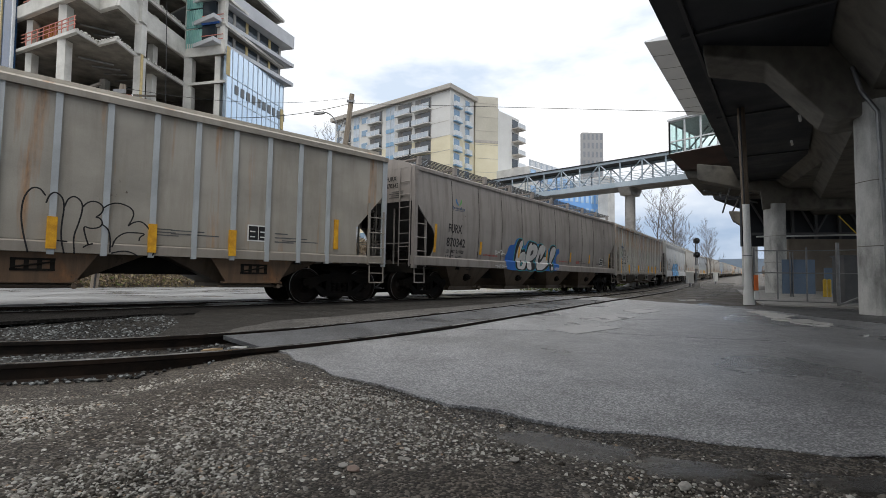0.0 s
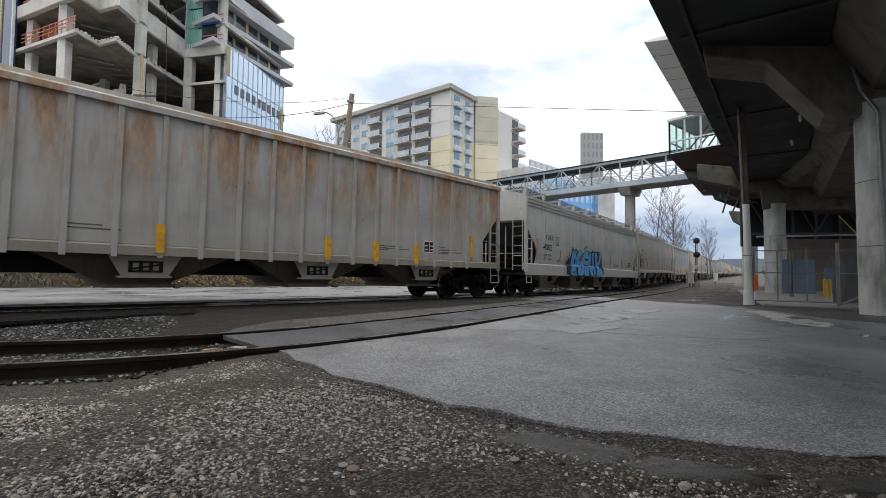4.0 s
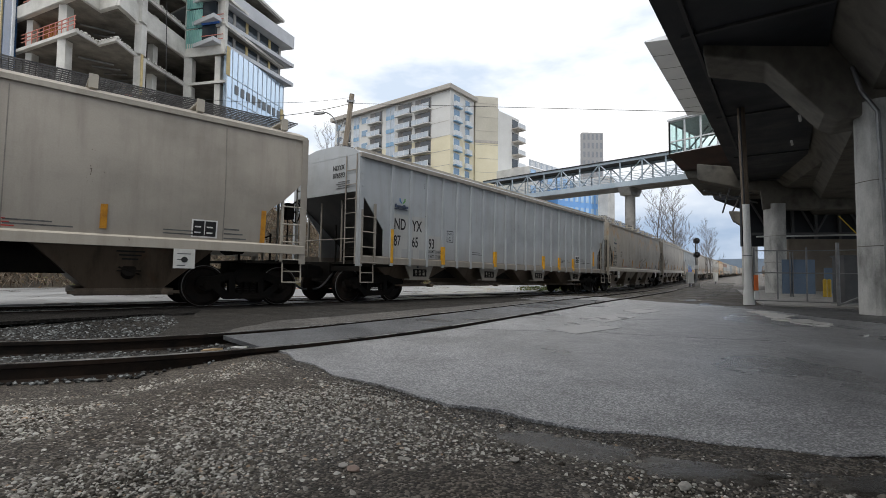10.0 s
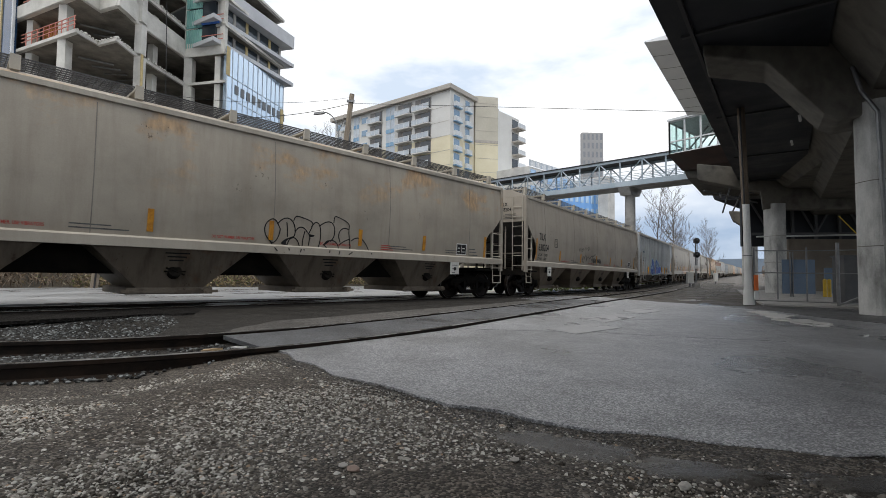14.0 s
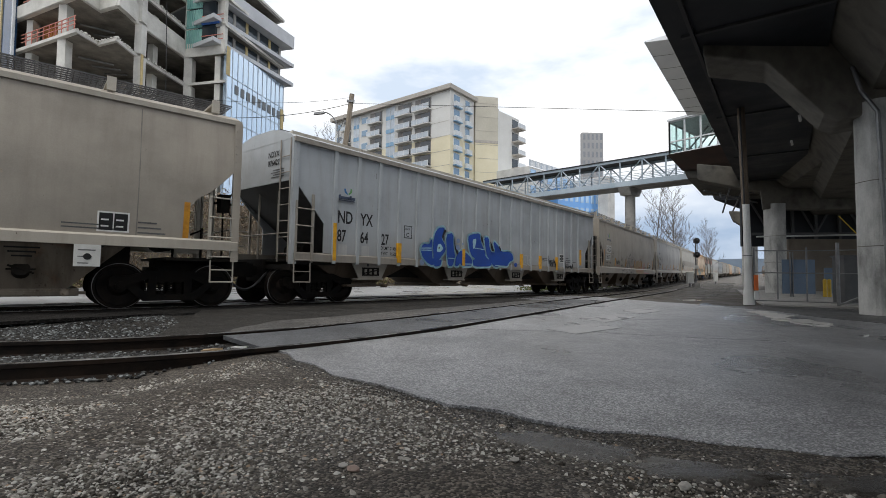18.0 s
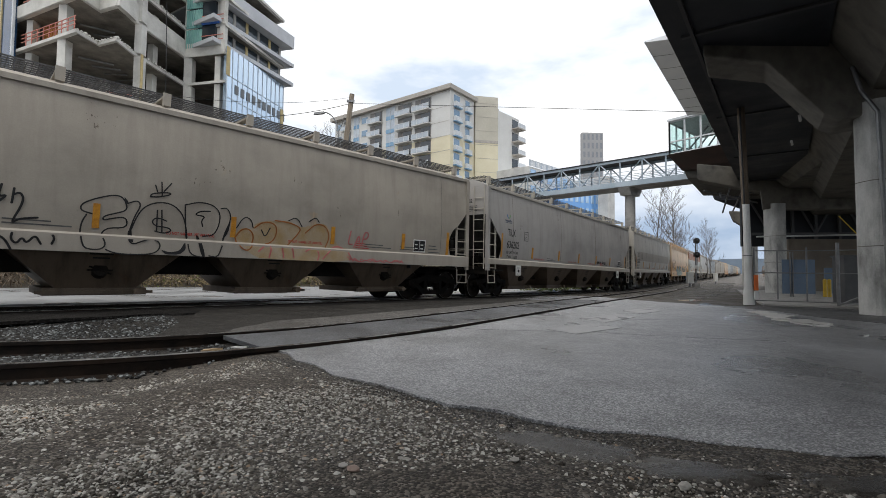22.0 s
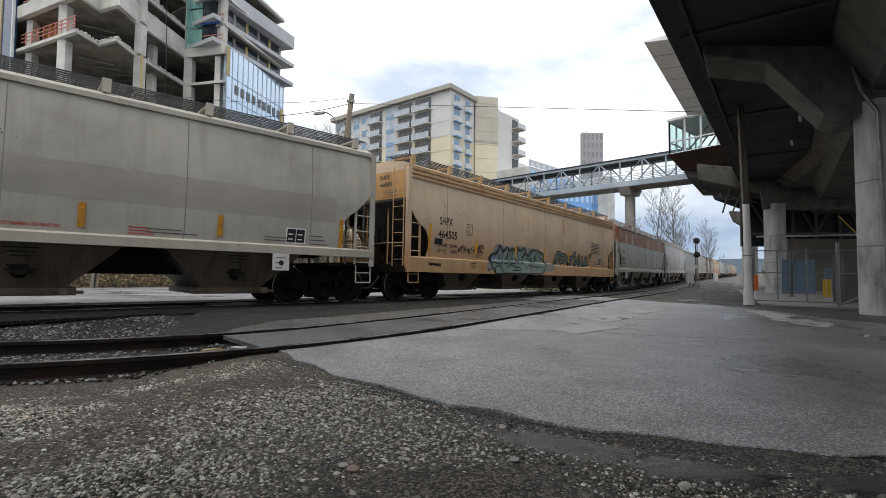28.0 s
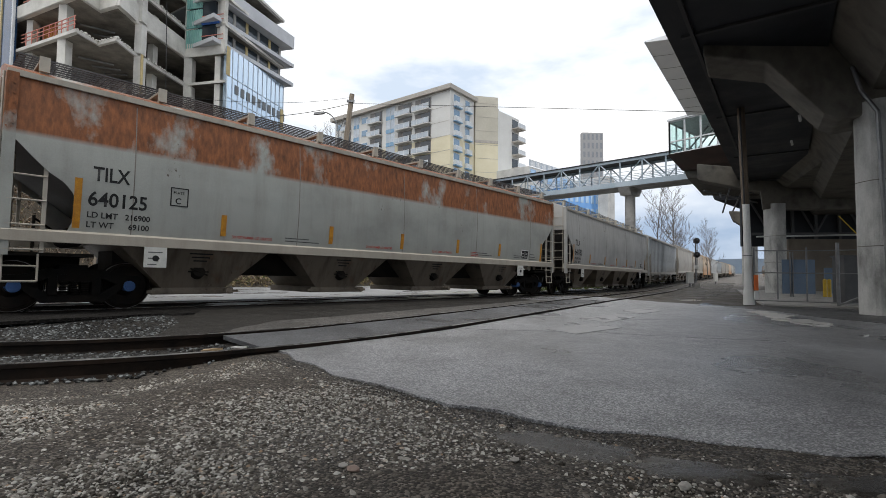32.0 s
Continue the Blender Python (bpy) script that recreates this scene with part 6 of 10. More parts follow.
    stroke(c, K, S_BLACK, 0.034, ((-0.64, 1.78), (-0.57, 1.67), (-0.41, 1.68), (-0.28, 1.72)))
    blob(c, K, S_BLACK, 0.008, ((-2.41, 1.73), (-2.37, 1.82), (-2.34, 1.62), (-2.39, 1.59)))
    blob(c, K, S_BLACK, 0.008, ((-2.13, 1.73), (-2.1, 1.85), (-2.01, 1.93), (-2.07, 1.79)))
    blob(c, K, S_BLACK, 0.008, ((-1.78, 1.64), (-1.77, 1.78), (-1.66, 1.83)))
    blob(c, K, S_BLACK, 0.008, ((-0.64, 1.74), (-0.51, 1.65), (-0.41, 1.61), (-0.59, 1.6)))
    stroke(c, K, S_INKS, 0.03, ((-2.89, 2.13), (-2.85, 2.19), (-2.87, 2.27), (-2.93, 2.24), (-2.92, 2.16), (-2.89, 2.13)))
    stroke(c, K, S_INKS, 0.03, ((-2.67, 2.29), (-2.74, 2.27), (-2.72, 2.15), (-2.66, 2.14)))
    stroke(c, K, S_INKS, 0.03, ((-2.74, 2.21), (-2.68, 2.22)))
    stroke(c, K, S_INKS, 0.03, ((-2.57, 2.21), (-2.42, 2.28)))
    stroke(c, K, S_INKS, 0.03, ((-2.52, 2.32), (-2.56, 2.22), (-2.49, 2.16)))
    stroke(c, K, S_INKS, 0.03, ((-2.43, 2.34), (-2.43, 2.13)))
    stroke(c, K, S_INKS, 0.03, ((-2.31, 2.31), (-2.29, 2.19)))
    stroke(c, K, S_INKS, 0.03, ((-2.25, 2.34), (-2.23, 2.22), (-2.17, 2.25)))
    stroke(c, K, S_INKS, 0.03, ((-2.03, 2.38), (-1.92, 2.27)))
    stroke(c, K, S_INKS, 0.03, ((-1.93, 2.48), (-1.94, 2.31), (-1.91, 2)))
    stroke(c, K, S_INKS, 0.03, ((-1.82, 2.37), (-1.82, 2.28), (-1.75, 2.27), (-1.74, 2.36)))
    stroke(c, K, S_INKS, 0.03, ((-1.51, 2.41), (-1.6, 2.38), (-1.53, 2.34), (-1.59, 2.25), (-1.49, 2.26)))
    stroke(c, K, S_INKS, 0.03, ((-1.39, 2.41), (-1.34, 2.28)))
    stroke(c, K, S_INKS, 0.03, ((-1.31, 2.44), (-1.29, 2.31)))
    for k in range(4):
        strokes(c, "smooth", scribble(-0.75 + 0.05 * k, 1.5 + 0.04 * k, 1.35, 0.46 - 0.05 * k, 61 + k, 16), 0.018, S_BLACK, 0.006, "graffiti", "dense black sprayed tag")
    plate_c(c, "smooth", -6.1, 2.15)
    end_marks(c, "smooth", "TILX", "638204")
    add(CAR_S[7], c)

    c = ribbed(("ND", "YX", ""), ("87", "64", "27"), P_BLUEGREY, "blue-grey ribbed covered hopper car with a royal blue sprayed piece")
    K = "ribbed"
    blob(c, K, S_ROYAL, 0.06, ((-4.5, 1.6), (-4.37, 1.77), (-4.08, 1.77), (-4.01, 1.94), (-3.94, 1.92), (-3.94, 1.3), (-3.68, 1.25), (-3.9, 1.1), (-4.13, 1.16), (-4.39, 1.35)), S_CYAN, 0.07)
    blob(c, K, S_ROYAL, 0.06, ((-3.87, 1.37), (-3.9, 1.79), (-3.82, 2.14), (-3.65, 2.34), (-3.38, 2.38), (-3.31, 2.32), (-3.43, 2.14), (-3.48, 1.99), (-3.31, 1.83), (-3.25, 1.62), (-3.45, 1.43), (-3.61, 1.28), (-3.45, 1.31), (-3.52, 1.1), (-3.8, 1.06), (-3.9, 1.24)), S_CYAN, 0.07)
    blob(c, K, S_ROYAL, 0.06, ((-3.26, 2.15), (-2.87, 2.24), (-2.84, 1.72), (-2.74, 1.46), (-2.87, 1.11), (-3.1, 1.1), (-3.18, 1.41)), S_CYAN, 0.07)
    blob(c, K, S_ROYAL, 0.06, ((-2.71, 1.44), (-2.4, 1.7), (-2.02, 1.54), (-1.79, 1.39), (-1.74, 1.15), (-2.34, 1.13), (-2.49, 1.23), (-2.59, 1.1), (-2.76, 1.11)), S_CYAN, 0.07)
    blob(c, K, S_ROYAL, 0.06, ((-2.04, 2.17), (-1.82, 2.27), (-1.32, 2.35), (-1.28, 2.13), (-1.16, 1.88), (-0.95, 1.7), (-0.99, 1.56), (-0.81, 1.44), (-0.55, 1.39), (-0.54, 1.16), (-1.68, 1.12), (-1.75, 1.33), (-1.59, 1.42), (-1.79, 1.49), (-1.95, 1.71)), S_CYAN, 0.07)
    blob(c, K, S_ROYAL, 0.06, ((-1.05, 2.21), (-0.75, 2.24), (-0.7, 1.88), (-0.56, 1.69), (-0.29, 1.7), (-0.43, 2.03), (-0.35, 2.11), (-0.06, 1.92), (0.18, 1.73), (0.61, 1.79), (0.92, 1.69), (1.01, 1.46), (0.68, 1.37), (0.58, 1.19), (0.05, 1.21), (-0.2, 1.13), (-0.43, 1.19), (-0.66, 1.38), (-0.86, 1.54), (-0.95, 1.86)), S_CYAN, 0.07)
    blob(c, K, S_CYAN, 0.064, ((-3.73, 1.55), (-3.67, 1.78), (-3.55, 1.84), (-3.38, 1.68), (-3.51, 1.56)))
    blob(c, K, S_CYAN, 0.064, ((-1.77, 2.08), (-1.52, 2.14), (-1.61, 1.81), (-1.72, 1.73)))
    blob(c, K, S_BLACK, 0.067, ((-3.33, 2.33), (-3.23, 2.27), (-3.38, 2.11), (-3.38, 1.9), (-3.48, 2.07)))
    blob(c, K, S_BLACK, 0.067, ((-2.8, 2.2), (-2.74, 1.73), (-2.54, 1.6), (-2.64, 1.47), (-2.82, 1.8)))
    blob(c, K, S_BLACK, 0.067, ((-1.22, 2.29), (-1.13, 2.17), (-1.15, 1.97), (-1.25, 2.13)))
    blob(c, K, S_BLACK, 0.067, ((-0.66, 2.13), (-0.58, 1.75), (-0.36, 1.73), (-0.52, 1.97)))
    blob(c, K, S_BLACK, 0.067, ((-0.11, 2), (0.1, 1.85), (0.06, 1.73)))
    blob(c, K, S_BLACK, 0.067, ((-3.64, 1.64), (-3.61, 1.75), (-3.56, 1.67)))
    blob(c, K, S_PALEBLUE, 0.058, ((-4.3, 1.19), (-4.34, 1.11), (-4.44, 1.08), (-4.51, 1.14), (-4.52, 1.23), (-4.44, 1.29), (-4.35, 1.27)))
    blob(c, K, S_PALEBLUE, 0.058, ((-2.48, 1.99), (-2.52, 1.92), (-2.61, 1.89), (-2.68, 1.93), (-2.68, 2.01), (-2.61, 2.07), (-2.52, 2.06)))
    blob(c, K, S_PALEBLUE, 0.058, ((-2.49, 1.75), (-2.54, 1.65), (-2.66, 1.62), (-2.75, 1.68), (-2.76, 1.78), (-2.66, 1.85), (-2.54, 1.84)))
    blob(c, K, S_PALEBLUE, 0.058, ((-2.28, 1.9), (-2.3, 1.86), (-2.34, 1.85), (-2.38, 1.87), (-2.38, 1.91), (-2.34, 1.94), (-2.3, 1.93)))
    blob(c, K, S_ROYAL, 0.058, ((1.33, 1.27), (1.28, 1.2), (1.17, 1.18), (1.08, 1.22), (1.07, 1.3), (1.16, 1.35), (1.27, 1.34)))
    stroke(c, K, S_CYAN, 0.03, ((-4.49, 1.63), (-3.96, 1.66)))
    stroke(c, K, S_CYAN, 0.03, ((-4.46, 1.57), (-3.97, 1.59)))
    stroke(c, K, S_CYAN, 0.03, ((-3.11, 1.37), (-2.74, 1.36)))
    stroke(c, K, S_CYAN, 0.03, ((-2.27, 1.2), (-1.74, 1.21)))
    stroke(c, K, S_CYAN, 0.03, ((-1.65, 1.79), (-1.03, 1.76)))
    stroke(c, K, S_CYAN, 0.03, ((-0.32, 1.2), (0.39, 1.19)))
    strokes(c, "ribbed", bubbles(1.75, 1.25, 0.75, 0.5, 2, 5), 0.02, S_SILVER, 0.055, "graffiti", "faint sprayed outline")
    strokes(c, "ribbed", scribble(4.0, 1.15, 0.75, 0.65, 9, 16), 0.03, S_BLACK, 0.055, "graffiti", "small black sprayed tag")
    strokes(c, "ribbed", scribble(5.65, 1.14, 0.9, 0.42, 10, 12), 0.04, S_BLACK, 0.055, "graffiti", "small black sprayed tag")
    add(CAR_S[8], c)

    c = railcar("smooth", P_BEIGE, "beige covered hopper car with amber and black tags", [("LD LMT   219900", XL + 0.35, 1.66, 0.14), ("LT WT     66100", XL + 0.35, 1.48, 0.14)], sill_mat=P_BEIGE2, seams=2, hopper_mat=M_HOPPER_DK, sill=(1.1, 1.46), inset=0.4)
    patch(c, "smooth", "mark_panel", XL + 0.3, XL + 1.35, 2.28, 2.7, M_PLACARD, "white panel behind the marks", 0.004)
    patch(c, "smooth", "mark_panel", XL + 0.28, XL + 1.2, 1.84, 2.2, M_PLACARD, "white panel behind the marks", 0.004)
    lettering(c, "smooth", "AEX", XL + 0.45, 2.35, 0.42, None, 0.95, 0.004)
    lettering(c, "smooth", "19637", XL + 0.3, 1.9, 0.38, None, 0.82, 0.004)
    logo(c, "smooth", XL + 0.75, 3.08, 1.0)
    plate_c(c, "smooth", XL + 1.5, 2.0)
    K = "smooth"
    stroke(c, K, S_BLACK, 0.026, ((-2.66, 1.82), (-2.83, 1.86), (-2.85, 1.95), (-2.75, 2.05), (-2.46, 2.18), (-2.27, 2.22), (-2.16, 2.15), (-2.1, 1.95), (-2.28, 1.87), (-2.48, 1.8), (-2.5, 1.71), (-2.33, 1.77), (-2.14, 1.81), (-2.09, 1.7), (-2.13, 1.6), (-2.38, 1.58), (-2.47, 1.52), (-2.51, 1.43), (-2.43, 1.26), (-2.5, 1.16), (-2.67, 1.15), (-2.78, 1.19), (-2.83, 1.41), (-2.82, 1.64), (-2.75, 1.8)))
    stroke(c, K, S_BLACK, 0.026, ((-2.11, 2.08), (-1.94, 2.16), (-1.88, 2.06), (-1.98, 1.84), (-2.04, 1.59), (-2.08, 1.37), (-2, 1.28), (-1.85, 1.35), (-1.69, 1.42), (-1.54, 1.37), (-1.51, 1.24), (-1.63, 1.11), (-2.02, 1.08), (-2.3, 1.1), (-2.43, 1.16)))
    stroke(c, K, S_BLACK, 0.026, ((-2.04, 1.52), (-1.93, 1.88), (-1.8, 2.07), (-1.58, 2.17), (-1.32, 2.16), (-1.12, 1.98), (-1.04, 1.73), (-1, 1.49)))
    stroke(c, K, S_BLACK, 0.026, ((-1.41, 1.8), (-1.59, 1.86), (-1.68, 1.78), (-1.62, 1.68), (-1.37, 1.67), (-1.3, 1.6), (-1.45, 1.54), (-1.61, 1.58)))
    stroke(c, K, S_BLACK, 0.026, ((-1.59, 2), (-1.58, 1.58)))
    stroke(c, K, S_BLACK, 0.026, ((-1.51, 2.01), (-1.48, 1.56)))
    stroke(c, K, S_BLACK, 0.026, ((-1.08, 2.17), (-0.79, 2.27), (-0.5, 2.23), (-0.35, 2.06), (-0.37, 1.78), (-0.47, 1.57), (-0.69, 1.54)))
    stroke(c, K, S_BLACK, 0.026, ((-1.08, 2.17), (-1.06, 1.86), (-1, 1.34), (-0.95, 1.14), (-0.74, 1.08), (-0.66, 1.11), (-0.72, 1.35), (-0.81, 1.54)))
    stroke(c, K, S_BLACK, 0.026, ((-0.57, 2.09), (-0.78, 2.07), (-0.89, 1.98), (-0.66, 1.97), (-0.74, 1.88), (-0.71, 1.75)))
    stroke(c, K, S_BLACK, 0.026, ((-0.35, 2.17), (-0.21, 2.21), (-0.11, 2.01), (-0.19, 1.72), (-0.29, 1.37), (-0.38, 1.09), (-0.57, 1.12)))
    stroke(c, K, S_BLACK, 0.026, ((-1.73, 2.26), (-1.58, 2.27), (-1.35, 2.35), (-1.4, 2.39), (-1.71, 2.33), (-1.73, 2.26)))
    stroke(c, K, S_BLACK, 0.026, ((-1.52, 2.29), (-1.54, 2.58)))
    stroke(c, K, S_BLACK, 0.026, ((-1.49, 2.4), (-1.36, 2.58)))
    stroke(c, K, S_BLACK, 0.026, ((-1.61, 2.38), (-1.65, 2.5)))
    stroke(c, K, S_BLACK, 0.026, ((0.02, 1.78), (0.17, 2.05), (0.34, 2.01), (0.4, 1.81)))
    stroke(c, K, S_BLACK, 0.026, ((0.6, 1.78), (0.7, 1.6), (0.81, 1.84)))
    stroke(c, K, S_BLACK, 0.026, ((1.27, 2.06), (1.48, 2.17), (1.64, 1.94)))
    stroke(c, K, S_BLACK, 0.026, ((1.82, 2.08), (2.01, 2.22), (2.11, 2.1)))
    blob(c, K, S_BLACK, 0.008, ((-1.51, 1.21), (-1.34, 1.16), (-1.15, 1.2), (-1.05, 1.4), (-1.03, 1.23), (-1.15, 1.12), (-1.41, 1.11)))
    blob(c, K, S_BLACK, 0.008, ((-0.83, 1.53), (-0.76, 1.53), (-0.63, 1.09), (-0.71, 1.08)))
    blob(c, K, S_BLACK, 0.008, ((-0.11, 1.97), (-0.15, 1.66), (-0.29, 1.44), (-0.22, 1.72)))
    blob(c, K, S_BLACK, 0.008, ((-2.08, 1.52), (-2.02, 1.62), (-1.98, 1.33), (-2.05, 1.33)))
    blob(c, K, S_BLACK, 0.008, ((-2.18, 2.22), (-2.08, 2.09), (-2.13, 2.06)))
    blob(c, K, S_AMBERHAZE, 0.004, ((-0.03, 1.6), (0.12, 1.79), (0.35, 1.76), (0.46, 1.92), (0.75, 2.02), (1.01, 2.01), (1.27, 2.06), (1.64, 1.91), (2.01, 2.05), (2.31, 2.07), (2.51, 1.85), (2.73, 1.53), (3.05, 1.47), (3.1, 1.09), (0.62, 1.1), (0.37, 1.19), (0.13, 1.4)))
    stroke(c, K, S_RUST, 0.03, ((0, 1.56), (0.12, 1.75), (0.3, 1.79), (0.44, 1.63), (0.37, 1.34), (0.23, 1.26), (0.07, 1.39), (0, 1.56)))
    stroke(c, K, S_RUST, 0.03, ((0.43, 1.81), (0.62, 1.97), (0.89, 1.97), (1, 1.81), (0.91, 1.51), (0.61, 1.42)))
    stroke(c, K, S_RUST, 0.03, ((0.92, 2.03), (1.27, 2.02), (1.64, 1.91), (1.5, 1.7), (1.29, 1.46)))
    stroke(c, K, S_RUST, 0.03, ((1.74, 1.79), (2.01, 2.05), (2.31, 2.02), (2.46, 1.76), (2.33, 1.43)))
    stroke(c, K, S_PINK, 0.035, ((0.53, 1.27), (0.69, 1.43), (0.86, 1.4), (0.79, 1.14)))
    stroke(c, K, S_PINK, 0.035, ((1.12, 1.37), (1.16, 1.15)))
    stroke(c, K, S_PINK, 0.035, ((1.38, 1.39), (1.43, 1.16)))
    stroke(c, K, S_PINK, 0.035, ((1.75, 1.33), (2.03, 1.5), (2.14, 1.22), (2.08, 1.12)))
    stroke(c, K, S_PINK, 0.035, ((2.24, 1.16), (2.59, 1.53), (2.94, 1.46), (3.17, 1.14)))
    stroke(c, K, S_BLACK, 0.035, ((-3.93, 2.19), (-3.97, 1.97), (-3.85, 2.02), (-3.95, 1.9)))
    stroke(c, K, S_BLACK, 0.035, ((-3.77, 2.14), (-3.79, 1.89)))
    stroke(c, K, S_BLACK, 0.035, ((-3.78, 2.03), (-3.68, 2.09), (-3.63, 1.94), (-3.79, 1.53), (-3.69, 1.63), (-3.44, 1.67)))
    stroke(c, K, S_BLACK, 0.035, ((-3.96, 1.34), (-3.85, 1.27), (-3.77, 1.1)))
    stroke(c, K, S_BLACK, 0.035, ((-3.76, 1.4), (-3.78, 1.27), (-3.7, 1.19), (-3.63, 1.32), (-3.57, 1.2), (-3.46, 1.37), (-3.38, 1.21)))
    stroke(c, K, S_BLACK, 0.035, ((-3.27, 1.44), (-3.19, 1.33), (-3.23, 1.22)))
    end_marks(c, "smooth", "AEX 19637", "", True)
    strokes(c, "smooth", scribble(-5.2, 1.55, 0.9, 0.5, 26, 16), 0.03, S_BLACK, 0.006, "graffiti", "black sprayed tag")
    strokes(c, "smooth", tag_lines("lap", 3.0, 1.55, 0.7, 0.4, 0.2), 0.04, S_PINK, 0.006, "graffiti", "pink sprayed tag")
    strokes(c, "smooth", scribble(3.0, 1.08, 2.0, 0.18, 22, 16), 0.025, S_PINK, 0.006, "graffiti", "pink sprayed tag", 0.1)
    shorten(c, 1.1)
    add(CAR_S[9], c)

    c = railcar("smooth", P_PALE, "light grey covered hopper car with a clean side", marks("TILX", "636202", "LD LMT 216200", "LT WT   67600", XL + 0.2, 1.9, 0.42), sill_mat=P_CREAM, seams=4, hopper_mat=M_HOPPER_DK)
    strokes(c, "smooth", scribble(2.65, 1.53, 0.75, 0.32, 23, 12), 0.035, S_BLACK, 0.006, "graffiti", "black sprayed tag")
    strokes(c, "smooth", scribble(3.6, 1.53, 0.6, 0.26, 24, 10), 0.035, S_BLACK, 0.006, "graffiti", "black sprayed tag")
    logo(c, "smooth", XL + 0.25, 2.98, 0.6)
    plate_c(c, "smooth", -6.2, 2.25)
    end_marks(c, "smooth", "TILX", "636202")
    add(CAR_S[10], c)

    c = railcar("smooth", P_PALEBEIGE, "pale beige covered hopper car with a darker lower band", marks("TILX", "636258"), sill_mat=P_CREAM, seams=6, hopper_mat=M_HOPPER_DK)
    patch(c, "smooth", "stain_band", -HALF + 1.6, HALF - 1.2, 2.1, 2.75, M_DUSTBAND, "darker dusty band", 0.002)
    strokes(c, "smooth", bubbles(-1.3, 1.55, 0.5, 0.5, 2, 4), 0.018, S_WHITE, 0.006, "graffiti", "thin white chalk tag")
    plate_c(c, "smooth", -6.2, 2.25)
    end_marks(c, "smooth", "TILX", "636258")
    add(CAR_S[11], c)

    c = railcar("teardrop", P_ORANGE, "orange-beige covered hopper car with rusty ends and grey sprayed pieces", [("SHPX", XL + 0.29, 2.43, 0.36, None, 0.8), ("464505", XL + 0.25, 2.0, 0.36, None, 0.95), ("LD LMT  220400", XL + 0.25, 1.72, 0.15), ("LT WT      65600", XL + 0.25, 1.53, 0.15)], reflector=M_YELLOW, seams=5, sill_mat=P_ORANGE_SILL, end_mat=P_ORANGE_END, hopper_mat=M_HOPPER_DK, inset=0.4)
    patch(c, "teardrop", "mark_panel", XL + 0.08, XL + 0.48, 1.78, 1.97, S_BLACK, "black painted-out panel", 0.008)
    strokes(c, "teardrop", scribble(XL + 1.35, 1.45, 0.75, 0.5, 31, 12), 0.022, S_BLACK, 0.006, "graffiti", "black sprayed tag")
    strokes(c, "teardrop", scribble(XL + 2.1, 1.55, 0.65, 0.35, 32, 10), 0.02, S_BLACK, 0.006, "graffiti", "black sprayed tag")
    K = "teardrop"
    blob(c, K, S_GREYHAZE, 0.004, ((-4.24, 1.74), (-4.21, 1.91), (-4.05, 2.04), (-3.83, 2.02), (-3.58, 1.98), (-2.67, 1.97), (-2.22, 2.06), (-1.94, 2.02), (-0.96, 2), (-0.12, 1.9), (0.07, 1.46), (0.82, 1.42), (1.03, 1.03), (-4.81, 0.96), (-4.78, 1.31), (-4.54, 1.38)))
    blob(c, K, S_TEAL, 0.008, ((-4.52, 1.32), (-4.5, 1.49), (-4.36, 1.61), (-4.05, 1.65), (-3.93, 1.77), (-3.87, 1.95), (-3.8, 1.98), (-3.68, 1.83), (-3.55, 1.74), (-3.4, 1.85), (-3.24, 1.94), (-3.16, 1.8), (-2.92, 1.9), (-2.56, 1.83), (-2.52, 1.99), (-2.41, 1.91), (-2.21, 1.81), (-1.94, 1.99), (-1.79, 1.9), (-1.8, 1.73), (-1.49, 1.65), (-1.35, 1.87), (-1.12, 1.93), (-0.88, 1.91), (-0.63, 1.93), (-0.46, 1.84), (-0.12, 1.78), (-0.18, 1.62), (0, 1.38), (-0.09, 1.15), (-0.35, 0.94), (-0.92, 0.98), (-1.38, 0.94), (-2.17, 0.94), (-2.88, 0.95), (-3.59, 0.94), (-4.17, 0.91), (-4.23, 1.06), (-4.34, 1.16)), S_BLACK, 0.06)
    stroke(c, K, S_BLACK, 0.04, ((-4.5, 1.3), (-4.14, 1.3), (-3.71, 1.25), (-3.92, 1.48), (-3.86, 1.66), (-3.76, 1.43), (-3.67, 1.3)))
    stroke(c, K, S_BLACK, 0.04, ((-3.55, 1.74), (-3.63, 1.5), (-3.56, 1.26), (-3.2, 1.33), (-3.36, 1.45), (-3.25, 1.67), (-3.18, 1.77)))
    stroke(c, K, S_BLACK, 0.04, ((-3.08, 1.29), (-3.1, 1.53), (-3.04, 1.76), (-2.86, 1.85), (-2.64, 1.8), (-2.55, 1.57), (-2.6, 1.34), (-3.08, 1.29)))
    stroke(c, K, S_BLACK, 0.04, ((-2.88, 1.8), (-2.85, 1.4)))
    stroke(c, K, S_BLACK, 0.04, ((-2.48, 1.9), (-2.4, 1.58), (-2.23, 1.33), (-1.98, 1.37), (-2.1, 1.54), (-1.86, 1.78)))
    stroke(c, K, S_BLACK, 0.04, ((-1.79, 1.57), (-1.56, 1.56), (-1.25, 1.44), (-0.86, 1.41), (-0.83, 1.84)))
    stroke(c, K, S_BLACK, 0.04, ((-1.3, 1.86), (-1.32, 1.59), (-1.13, 1.46)))
    stroke(c, K, S_BLACK, 0.04, ((-0.63, 1.88), (-0.49, 1.65), (-0.37, 1.55), (-0.11, 1.57)))
    stroke(c, K, S_BLACK, 0.04, ((-4.23, 1.09), (-3.98, 1.24), (-3.7, 1.11), (-3.53, 0.9)))
